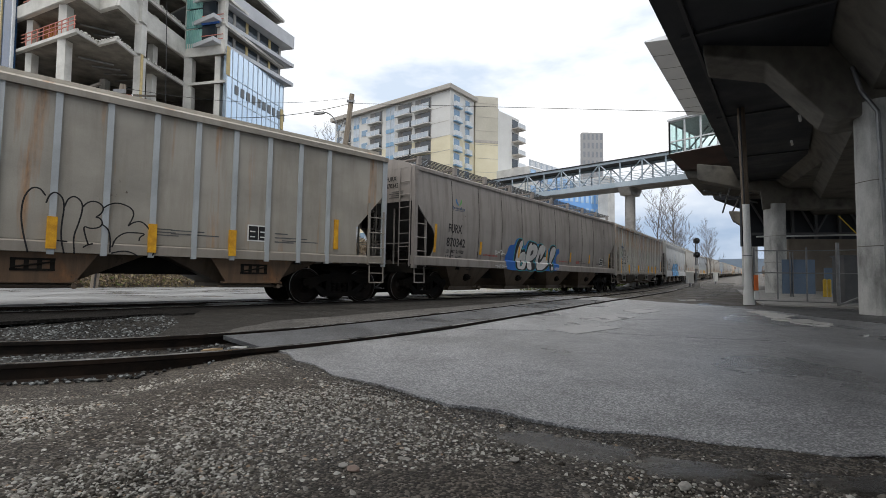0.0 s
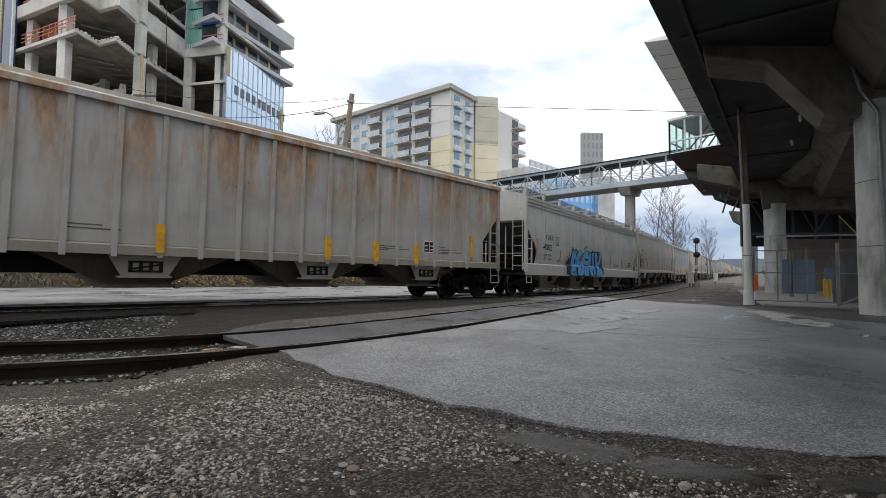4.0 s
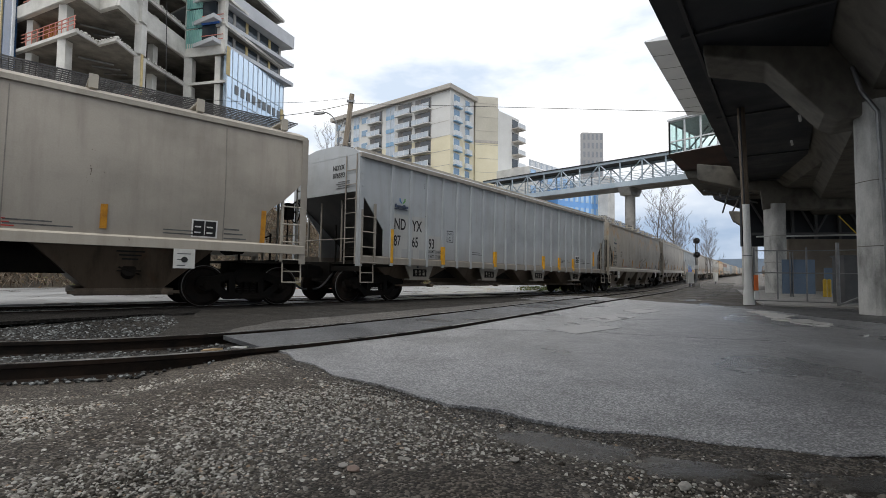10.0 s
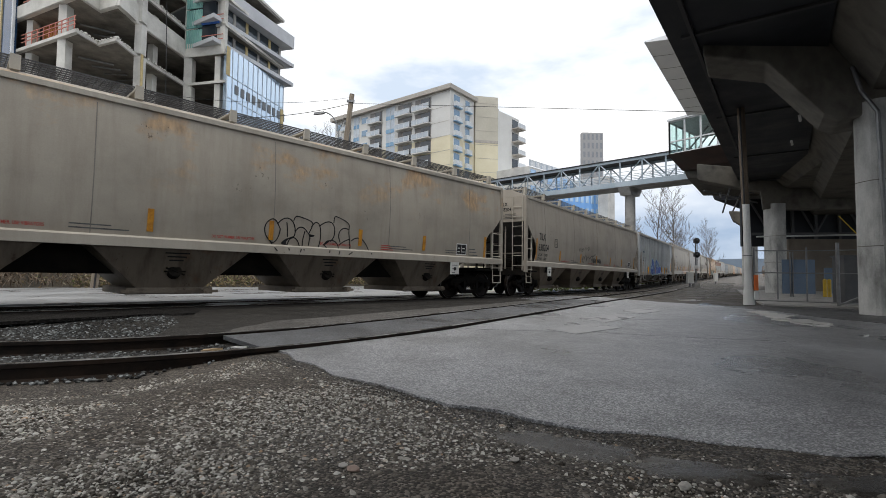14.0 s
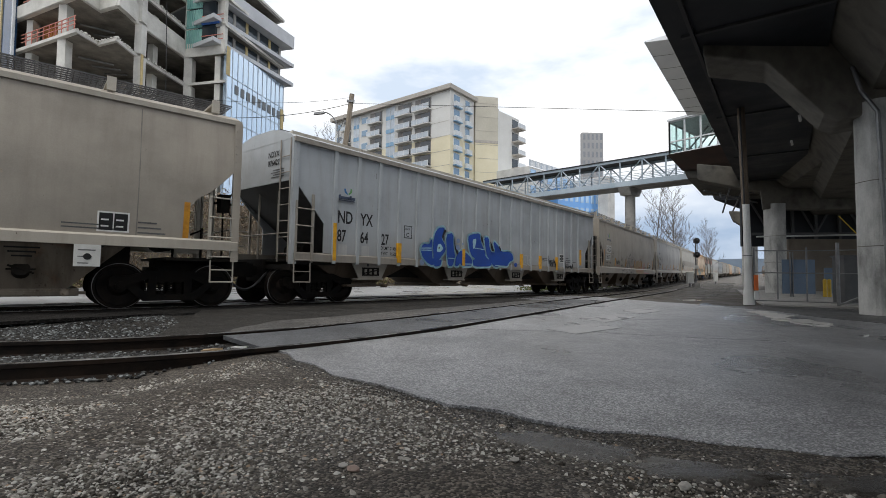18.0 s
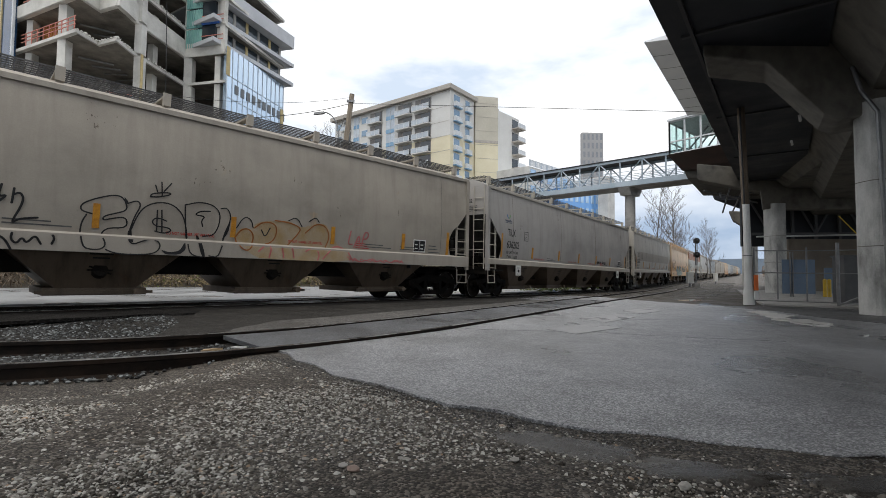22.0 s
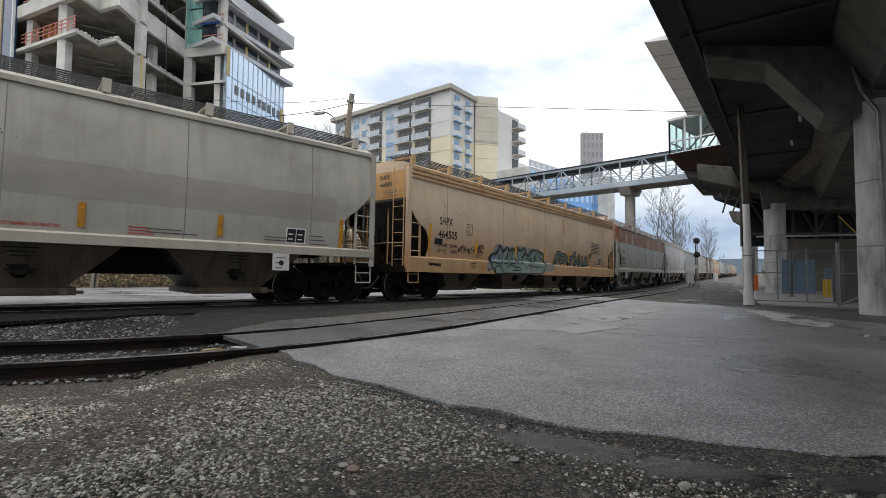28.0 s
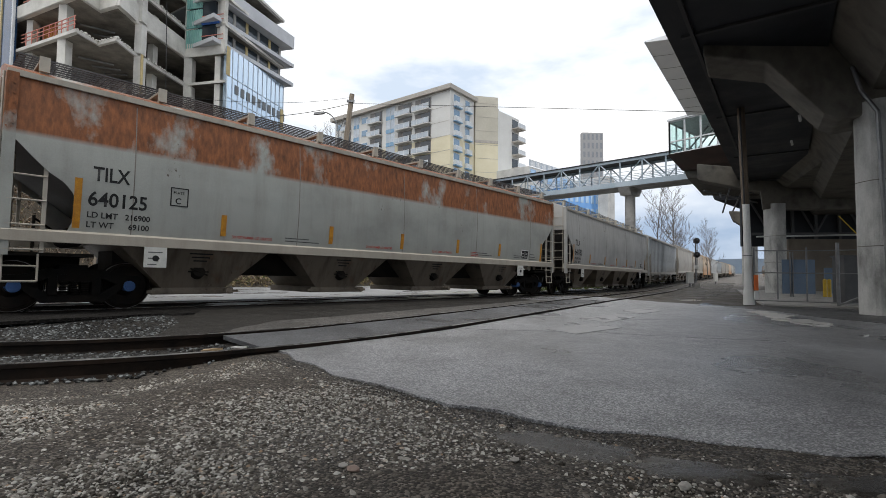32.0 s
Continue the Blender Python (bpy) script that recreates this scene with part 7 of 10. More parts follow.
    stroke(c, K, S_BLACK, 0.04, ((-3.25, 1.16), (-3.08, 1.29), (-2.77, 1.15), (-2.38, 1.2), (-2.24, 1.07), (-2.63, 1.03), (-2.89, 1.05)))
    stroke(c, K, S_BLACK, 0.04, ((-1.83, 1.09), (-1.55, 1.3), (-1.24, 1.25), (-0.85, 1.19), (-0.61, 1.25), (-0.27, 1.22)))
    stroke(c, K, S_BLACK, 0.04, ((-2.58, 1.29), (-2.52, 1.45), (-2.44, 1.32)))
    blob(c, K, S_BLACK, 0.012, ((-3.36, 1.45), (-3.25, 1.67), (-3.18, 1.75), (-3.17, 1.55), (-3.29, 1.42)))
    blob(c, K, S_BLACK, 0.012, ((-2.04, 1.5), (-1.94, 1.75), (-1.83, 1.84), (-1.85, 1.62)))
    blob(c, K, S_BLACK, 0.012, ((-1.04, 1.54), (-0.95, 1.76), (-0.89, 1.83), (-0.89, 1.46)))
    blob(c, K, S_BLACK, 0.012, ((-4.33, 1.11), (-4.21, 1.09), (-4.13, 0.98), (-4.2, 0.89)))
    blob(c, K, S_STEELBLUE, 0.01, ((-4.5, 1.38), (-4.37, 1.53), (-4.1, 1.6), (-3.94, 1.53), (-4.04, 1.44)))
    blob(c, K, S_STEELBLUE, 0.01, ((-3.71, 1.73), (-3.59, 1.62), (-3.63, 1.44), (-3.72, 1.55)))
    blob(c, K, S_STEELBLUE, 0.01, ((-2.41, 1.78), (-2.2, 1.7), (-2.11, 1.79), (-2.18, 1.53)))
    blob(c, K, S_STEELBLUE, 0.01, ((-2.83, 1.18), (-2.58, 1.24), (-2.31, 1.17), (-2.51, 1.04)))
    blob(c, K, S_STEELBLUE, 0.01, ((-0.63, 1.78), (-0.43, 1.72), (-0.49, 1.6)))
    stroke(c, K, S_BLACK, 0.028, ((-5.37, 1.43), (-5.39, 1.84), (-5.31, 1.67), (-5.28, 1.85)))
    stroke(c, K, S_BLACK, 0.028, ((-5.25, 1.75), (-5.24, 1.91), (-5.18, 1.83), (-5.25, 1.75)))
    stroke(c, K, S_BLACK, 0.028, ((-5.15, 1.92), (-5.12, 1.76), (-5.07, 1.87), (-5.15, 1.92)))
    stroke(c, K, S_BLACK, 0.028, ((-5.04, 1.91), (-5.02, 1.79)))
    stroke(c, K, S_BLACK, 0.028, ((-4.93, 1.92), (-4.98, 1.85), (-4.91, 1.82), (-4.98, 1.77)))
    stroke(c, K, S_BLACK, 0.028, ((-5.33, 1.61), (-5.16, 1.69), (-4.94, 1.64)))
    stroke(c, K, S_BLACK, 0.028, ((-5.29, 1.61), (-5.28, 1.46)))
    stroke(c, K, S_BLACK, 0.028, ((-5.16, 1.65), (-5.15, 1.47)))
    stroke(c, K, S_BLACK, 0.028, ((-5.03, 1.66), (-5.02, 1.51)))
    stroke(c, K, S_BLACK, 0.028, ((-5.82, 1.22), (-5.44, 1.22)))
    stroke(c, K, S_BLACK, 0.028, ((-5.75, 1.2), (-5.73, 1.06)))
    stroke(c, K, S_BLACK, 0.028, ((-5.62, 1.15), (-5.67, 1.09), (-5.62, 1.05)))
    stroke(c, K, S_BLACK, 0.028, ((-5.56, 1.18), (-5.53, 1.05)))
    stroke(c, K, S_BLACK, 0.028, ((-4.72, 0.96), (-4.7, 1.09), (-4.65, 1.07), (-4.68, 0.96), (-4.57, 1.04), (-4.45, 1.1)))
    piece(c, "teardrop", "resoohe", 0.8, 1.08, 4.2, 0.85, 0.11, S_TEAL, S_BLACK, None, None, 0.35, 0.04, False, 0.10, 1.4, 0.09)
    strokes(c, "teardrop", scribble(-8.1, 1.06, 0.6, 0.16, 33, 14), 0.03, S_BLACK, 0.006, "graffiti", "black sprayed tag", 0.1)
    plate_c(c, "teardrop", -6.05, 2.2)
    strokes(c, "teardrop", scribble(4.5, 1.5, 0.75, 0.45, 34, 9), 0.03, S_BLACK, 0.006, "graffiti", "black sprayed tag")
    for k in range(8):
        patch(c, "teardrop", "small_stencil", 5.45, 6.75 - 0.12 * (k % 3), 2.1 + 0.075 * k, 2.135 + 0.075 * k, M_BLACK, "line of small stencilled words", 0.004)
    end_marks(c, "teardrop", "SHPX", "464505")
    add(CAR_S[12], c)

    c = railcar("smooth", P_GREENGREY, "green-grey covered hopper car with wide rust along its upper side", marks("TILX", "640125", "LD LMT   216900", "LT WT      69100", XL - 0.02, 1.95, 0.40), sill_mat=P_CREAM, seams=5, blue_hubs=True)
    plate_c(c, "smooth", -6.5, 2.1)
    end_marks(c, "smooth", "TILX", "640125")
    add(CAR_S[13], c)

    c = railcar("smooth", P_LTGREY, "light grey covered hopper car in the train", marks("TILX", "640180"), sill_mat=P_CREAM, seams=4)
    add(CAR_S[14], c)
    tail = (("ribbed", P_BLUEGREY, "blue-grey ribbed covered hopper car further back"), ("smooth", P_BEIGE2, "pale beige covered hopper car further back"), ("smooth", P_TAN, "tan covered hopper car further back"),
            ("teardrop", P_ORANGE, "orange-beige covered hopper car further back"), ("smooth", P_LTGREY, "light grey covered hopper car further back"))
    s = CAR_S[14]
    for k in range(11):
        s += 19.3
        kind, paint, label = tail[k % 5]
        add(s, railcar(kind, paint, label, full=False, seams=4 if kind != "ribbed" else None))
    return cars


M_DUSTBAND = coarse("dust_band", (0.30, 0.275, 0.24), (0.37, 0.34, 0.30), 0.8, 0.75, 0.1)


TRAIN = make_train()


# ---- elevated station and guideway ----
def frame_at(x, y, z, heading):
    """A frame whose +y runs along the heading (degrees from the view's depth towards the right)."""
    return pose(x, y, z, 0, 0, -heading)


def station():
    top = thing("elevated_station", frame_at(4.8, 10.5, 0, 35.4), "dark elevated concrete station deck on brackets and columns", "station")
    # x: to the right of the deck's near edge, y: along it
    # Stretch past x 14 and before y -14 is added to block sky light.
    deck = Mesh().box(0.0, 24.0, -27.0, 46.0, 7.05, 8.1)
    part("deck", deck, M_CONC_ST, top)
    # Before y -14 the beam only follows the added, unseen deck.
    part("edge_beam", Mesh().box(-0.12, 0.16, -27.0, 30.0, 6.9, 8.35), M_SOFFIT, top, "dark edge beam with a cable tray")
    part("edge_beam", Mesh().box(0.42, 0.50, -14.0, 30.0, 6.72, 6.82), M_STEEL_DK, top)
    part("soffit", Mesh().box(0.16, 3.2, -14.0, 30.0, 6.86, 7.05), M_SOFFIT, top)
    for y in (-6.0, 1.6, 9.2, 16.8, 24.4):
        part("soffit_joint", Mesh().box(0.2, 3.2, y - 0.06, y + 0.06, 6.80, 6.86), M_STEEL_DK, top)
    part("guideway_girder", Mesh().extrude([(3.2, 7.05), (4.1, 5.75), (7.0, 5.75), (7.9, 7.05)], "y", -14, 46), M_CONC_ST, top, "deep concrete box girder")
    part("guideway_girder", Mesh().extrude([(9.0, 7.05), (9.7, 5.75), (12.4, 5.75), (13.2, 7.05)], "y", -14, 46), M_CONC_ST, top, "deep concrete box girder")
    return top


def crosshead(parent, y):
    """Tapered concrete bracket arms over a column, across the deck."""
    m = Mesh().extrude([(0.9, 6.85), (0.9, 6.35), (3.3, 5.2), (3.9, 4.35), (9.6, 4.35), (10.6, 5.2), (13.6, 6.2), (13.6, 6.85)], "y", y - 0.75, y + 0.75)
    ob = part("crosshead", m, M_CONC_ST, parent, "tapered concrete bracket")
    bevelled(ob, 0.06)


def column(parent, x, y, w=1.25, d=1.5, z1=4.4):
    m = Mesh()
    n = 20
    ring = [(x + w / 2 * math.copysign(abs(math.cos(a)) ** 0.45, math.cos(a)), y + d / 2 * math.copysign(abs(math.sin(a)) ** 0.45, math.sin(a))) for a in [i * math.tau / n for i in range(n)]]
    m.hull([(a, b, -0.4) for a, b in ring], [(a, b, z1) for a, b in ring])
    part("column", m, M_CONC, parent, "stained concrete column with rounded corners")
    for z in (0.75, 2.6):
        k = 1.004
        part("form_joint", Mesh().hull([(x + (a - x) * k, y + (b - y) * k, z) for a, b in ring], [(x + (a - x) * k, y + (b - y) * k, z + 0.012) for a, b in ring]), M_CONC_ST, parent)


ST = station()


M_BROWN = coarse("brown_steel_fascia", (0.035, 0.022, 0.018), (0.075, 0.048, 0.04), 0.9, 0.6, 0.05)
M_WING = coarse("pale_metal_soffit", (0.78, 0.80, 0.83), (0.88, 0.90, 0.92), 0.4, 0.5, 0.05)
M_WHITEFRAME = plain("white_window_frame", (0.62, 0.65, 0.67))
M_CLEAR = bpy.data.materials.new("clear_greenish_glass")
M_CLEAR.use_nodes = True
_b = M_CLEAR.node_tree.nodes["Principled BSDF"]
_b.inputs["Base Color"].default_value, _b.inputs["Roughness"].default_value = (0.75, 0.88, 0.86, 1), 0.03
_b.inputs["Transmission Weight"].default_value, _b.inputs["IOR"].default_value = 1.0, 1.1
M_GALV = coarse("galvanised_steel", (0.15, 0.153, 0.157), (0.26, 0.263, 0.267), 2.0, 0.45, 0.05, metal=0.5)
M_CABINET = coarse("dull_grey_cabinet_paint", (0.06, 0.062, 0.065), (0.10, 0.102, 0.105), 1.5, 0.55, 0.05)
M_BLUEPANEL = coarse("slate_blue_panel", (0.10, 0.15, 0.22), (0.15, 0.21, 0.29), 0.8, 0.6, 0.05)
M_YPOST = coarse("yellow_bollard_paint", (0.55, 0.36, 0.02), (0.70, 0.47, 0.04), 4.0, 0.5, 0.05)
M_TANWALL = coarse("tan_block_wall", (0.13, 0.108, 0.085), (0.20, 0.17, 0.135), 0.7, 0.85, 0.1)
M_PVC = coarse("white_plastic_guard", (0.58, 0.58, 0.56), (0.72, 0.72, 0.70), 1.2, 0.45, 0.05)
M_ORANGEP = plain("orange_marker_plastic", (0.75, 0.17, 0.03))


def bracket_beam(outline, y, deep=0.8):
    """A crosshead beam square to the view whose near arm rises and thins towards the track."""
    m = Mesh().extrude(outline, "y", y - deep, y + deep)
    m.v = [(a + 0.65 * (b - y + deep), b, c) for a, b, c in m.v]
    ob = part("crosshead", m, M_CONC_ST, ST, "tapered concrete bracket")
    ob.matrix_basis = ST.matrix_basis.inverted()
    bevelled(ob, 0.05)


def world_part(name, mesh, mat, label=""):
    ob = part(name, mesh, mat, ST, label)
    ob.matrix_basis = ST.matrix_basis.inverted()
    return ob


def round_column(x, y, w, d, z1):
    n = 24
    ring = [(x + w / 2 * math.copysign(abs(math.cos(a)) ** 0.55, math.cos(a)), y + d / 2 * math.copysign(abs(math.sin(a)) ** 0.55, math.sin(a))) for a in [i * math.tau / n for i in range(n)]]
    world_part("column", Mesh().hull([(a, b, -0.5) for a, b in ring], [(a, b, z1) for a, b in ring]), M_COLUMN, "stained concrete column with rounded corners")
    for z in (1.7, 3.35):
        k = 1.003
        world_part("form_joint", Mesh().hull([(x + (a - x) * k, y + (b - y) * k, z) for a, b in ring], [(x + (a - x) * k, y + (b - y) * k, z + 0.02) for a, b in ring]), M_CONC_ST)


round_column(11.55, 12.15, 1.7, 0.95, 5.4)
world_part("conduit", Mesh().path([(10.42, 12.05, 6.3), (10.5, 11.9, 5.6), (10.62, 11.6, 5.0), (10.75, 11.55, -0.2)], 0.05, n=8), M_GALV, "grey conduit pipe down the column")
round_column(21.05, 30.4, 0.9, 1.2, 5.4)
round_column(31.0, 48.5, 1.2, 1.2, 5.8)
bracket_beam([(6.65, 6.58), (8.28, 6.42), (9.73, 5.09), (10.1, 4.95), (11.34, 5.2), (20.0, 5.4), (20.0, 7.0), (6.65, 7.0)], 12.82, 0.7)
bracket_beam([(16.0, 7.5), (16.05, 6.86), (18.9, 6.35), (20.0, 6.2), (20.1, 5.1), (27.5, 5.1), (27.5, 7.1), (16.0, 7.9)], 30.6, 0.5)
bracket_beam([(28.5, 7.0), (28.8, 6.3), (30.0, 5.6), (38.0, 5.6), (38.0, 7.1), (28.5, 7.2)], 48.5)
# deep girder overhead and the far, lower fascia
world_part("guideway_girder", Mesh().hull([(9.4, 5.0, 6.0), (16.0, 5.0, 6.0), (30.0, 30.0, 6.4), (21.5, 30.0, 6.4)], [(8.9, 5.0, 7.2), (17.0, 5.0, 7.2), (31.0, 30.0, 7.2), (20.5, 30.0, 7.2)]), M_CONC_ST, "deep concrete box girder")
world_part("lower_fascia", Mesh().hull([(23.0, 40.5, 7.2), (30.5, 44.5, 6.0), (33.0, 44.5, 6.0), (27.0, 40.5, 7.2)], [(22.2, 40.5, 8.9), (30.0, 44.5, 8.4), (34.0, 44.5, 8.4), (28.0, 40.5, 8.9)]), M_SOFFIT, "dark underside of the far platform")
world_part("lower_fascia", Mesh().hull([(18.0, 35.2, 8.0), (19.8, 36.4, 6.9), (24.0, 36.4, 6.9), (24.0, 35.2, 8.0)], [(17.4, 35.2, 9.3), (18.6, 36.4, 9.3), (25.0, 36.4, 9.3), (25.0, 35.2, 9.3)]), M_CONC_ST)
for a, b in (((19.0, 34.8, 7.0), (24.0, 36.5, 6.4)), ((20.2, 34.8, 6.9), (20.2, 34.8, 6.5)), ((21.0, 35.0, 7.2), (22.2, 38.0, 5.8)), ((22.0, 35.0, 7.2), (23.0, 38.0, 5.9))):
    world_part("drain_pipe", Mesh().rod(a, b, 0.06), M_GALV)


def glass_lobby():
    top = thing("glass_lobby", Matrix(), "white-framed glazed lobby joining the footbridge to the station", "glazed lobby")
    a, b, c = Vector((16.15, 34.0)), Vector((19.4, 29.6)), Vector((20.6, 38.0))
    z0, z1 = 9.45, 11.75
    for p, q in ((a, b), (a, c)):
        d = (q - p)
        n = 5
        for k in range(n + 1):
            e = p + d * k / n
            part("mullion", Mesh().box(e.x - 0.05, e.x + 0.05, e.y - 0.05, e.y + 0.05, z0, z1), M_WHITEFRAME, top)
        for z in (z0, z0 + 0.85, z1):
            part("transom", Mesh().rod((*p, z), (*q, z), 0.06, n=4), M_WHITEFRAME, top)
        for k in range(n):
            e, f = p + d * k / n, p + d * (k + 1) / n
            g = part("pane", Mesh().hull([(*e, z0), (*f, z0), (f.x + 0.02, f.y + 0.02, z0), (e.x + 0.02, e.y + 0.02, z0)], [(*e, z1), (*f, z1), (f.x + 0.02, f.y + 0.02, z1), (e.x + 0.02, e.y + 0.02, z1)]), M_CLEAR, top, "clear greenish pane")
            g.visible_shadow = False
    ring = [a + Vector((-0.2, -0.1)), b + Vector((0, -0.2)), b + Vector((4, 4)), c]
    part("roof", Mesh().hull([(*p, z1 + 0.02) for p in ring], [(*p, z1 + 0.18) for p in ring]), M_WHITEFRAME, top)
    part("floor", Mesh().hull([(*p, z0 - 0.9) for p in [ring[0] + Vector((1.6, 1.2)), ring[1] + Vector((1.2, 1.0)), ring[2], ring[3]]], [(*p, z0 - 0.05) for p in ring]), M_BROWN, top, "dark brown fascia")
    for k in range(4):
        part("stair_beam", Mesh().rod((17.4 + 0.5 * k, 34.0 - 0.3 * k, z0 + 0.2), (18.6 + 0.5 * k, 33.4, z1 - 0.4), 0.07, n=4), M_GALV, top)


glass_lobby()


def roof_wing():
    top = thing("station_roof", Matrix(), "pale metal roof soffit overhanging the platform edge", "roof")
    near, far = [(8.9, 21.0, 11.25), (11.6, 21.0, 11.65)], [(15.4, 30.0, 10.95), (18.2, 30.0, 11.3)]
    def lift(p, h):
        return (p[0], p[1], p[2] + h)
    part("soffit", Mesh().hull([near[0], near[1], far[1], far[0]], [lift(near[0], 0.05), lift(near[1], 0.5), lift(far[1], 0.5), lift(far[0], 0.05)]), M_WING, top)
    for k in range(1, 7):
        a = Vector(near[0]).lerp(Vector(far[0]), k / 7) - Vector((0, 0, 0.01))
        b = Vector(near[1]).lerp(Vector(far[1]), k / 7) - Vector((0, 0, 0.01))
        part("panel_joint", Mesh().rod(a, b, 0.009, n=4), M_GALV, top)
    part("cable_tray", Mesh().rod(Vector(near[0]).lerp(Vector(near[1]), 0.8) - Vector((0, 0, 0.06)), Vector(far[0]).lerp(Vector(far[1]), 0.75) - Vector((0, 0, 0.06)), 0.06, n=4), M_STEEL_DK, top)


roof_wing()

# lamps tubes and conduits under the deck
world_part("conduit", Mesh().path([(11.9, 11.4, 6.4), (11.95, 11.45, 5.6), (12.1, 11.3, 5.2), (12.1, 11.3, 0.1)], 0.05), M_GALV, "grey conduit down the column")
for a, b in (((11.7, 15.6, 6.2), (12.1, 16.1, 6.2)), ((13.9, 19.0, 6.3), (14.3, 19.5, 6.3))):
    world_part("tube_lamp", Mesh().rod(a, b, 0.05), M_PVC, "unlit fluorescent tube")


def guard_pole():
    top = thing("steel_pole", pose(10.55, 16.75, 0), "tall brown steel pole with a white plastic cable guard", "pole")
    part("shaft", Mesh().rod((0.22, 0.1, -0.1), (0.0, 0.1, 6.9), 0.12, n=14), M_BROWNPOLE, top, "weathered brown shaft")
    m = Mesh()
    n = 14
    lo = [(0.02 + 0.19 * math.cos(i * math.tau / n), -0.12 + 0.16 * math.sin(i * math.tau / n), -0.08) for i in range(n)]
    mid = [(0.02 + 0.13 * math.cos(i * math.tau / n), -0.12 + 0.11 * math.sin(i * math.tau / n), 0.9) for i in range(n)]
    hi = [(-0.02 + 0.11 * math.cos(i * math.tau / n), -0.12 + 0.09 * math.sin(i * math.tau / n), 3.4) for i in range(n)]
    m.hull(lo, mid).hull(mid, hi)
    part("cable_guard", m, M_PVC, top, "white plastic cable guard, dirty at the foot")
    part("marker", Mesh().box(0.1, 0.24, -0.3, -0.27, 0.42, 0.95), M_ORANGEP, top, "orange warning marker")
    part("marker", Mesh().box(0.1, 0.24, -0.3, -0.27, 0.1, 0.40), M_PVC, top, "white marker foot")
    part("cable", Mesh().rod((-0.06, -0.1, 3.4), (-0.1, 0.0, 6.9), 0.03), M_STEEL_DK, top)
    part("strap", Mesh().rod((0.0, -0.12, 1.6), (0.0, -0.12, 1.63), 0.15, n=14), M_GALV, top)


M_BROWNPOLE = coarse("brown_weathered_pole", (0.10, 0.075, 0.055), (0.20, 0.155, 0.115), 3.0, 0.8, 0.3, stretch=(4, 4, 0.4))
guard_pole()

# ---- yard under the station ----
M_PALEGUT = coarse("pale_damp_concrete", (0.42, 0.415, 0.40), (0.62, 0.61, 0.59), 1.5, 0.5, 0.2, wet=0.15)
loft("yard_apron", [(10.8, 16.2), (12.7, 15.1), (15.5, 13.4)], [(22.0, 36.0), (27.0, 34.0), (32.0, 31.0)], M_CONC, "pale concrete apron under the station", 16, 24, 0.05, 0.12, cat="apron")
loft("gutter_strip", [(8.1, 12.9), (7.7, 11.6), (7.3, 10.6)], [(8.5, 12.8), (8.25, 11.5), (7.5, 10.5)], M_PALEGUT, "worn pale concrete gutter strip", 24, 5, 0.016, 0.05, rough=0.2, cat="kerb")
loft("gutter_strip", [(7.15, 10.3), (6.95, 9.7), (6.8, 8.9)], [(7.75, 10.3), (7.6, 9.5), (6.95, 8.8)], M_PALEGUT, "worn pale concrete gutter strip", 24, 5, 0.016, 0.05, rough=0.2, cat="kerb")


def fence():
    top = thing("chain_link_fence", Matrix(), "galvanised chain-link fence with a gate before the yard", "fence")
    line = [(10.72, 16.55), (12.78, 15.55), (13.6, 14.2)]
    for k, (x, y) in enumerate(line + [(13.55, 17.9), (14.2, 20.4)]):
        z = ground_z(x, y)
        part("post", Mesh().rod((x, y, z - 0.1), (x, y, z + (2.1 if k else 1.95)), 0.03 if k != 1 else 0.05, n=8), M_GALV, top)
    for (a, b) in zip(line, line[1:]):
        for h in (0.15, 1.1, 1.85):
            part("rail", Mesh().rod((*a, ground_z(*a) + h), (*b, ground_z(*b) + h), 0.018), M_GALV, top)
    a, b = Vector(line[0]), Vector(line[1])
    m = Mesh()
    n = 24
    for k in range(-10, n):
        for sg in (1, -1):
            u0, u1 = k / n, (k + 10) / n
            z0, z1 = 0.12, 1.85
            if u0 < 0:
                z0 += (z1 - z0) * (-u0) / (u1 - u0)
                u0 = 0
            if u1 > 1:
                z1 = z0 + (z1 - z0) * (1 - u0) / (u1 - u0)
                u1 = 1
            if sg < 0:
                u0, u1 = 1 - u0, 1 - u1
            p, q = a + (b - a) * u0, a + (b - a) * u1
            m.rod((*p, ground_z(*p) + z0), (*q, ground_z(*q) + z1), 0.0012, n=3)
    part("mesh", m, M_GALV, top, "thin wire mesh")
    p, q = Vector((12.78, 15.55)), Vector((13.4, 14.9))
    part("brace", Mesh().rod((*p, 0.0), (13.5, 14.4, 0.7), 0.03), M_GALV, top)
    part("brace", Mesh().rod((12.9, 15.6, 2.9), (13.5, 15.4, 2.1), 0.013), M_YPOST, top)


fence()


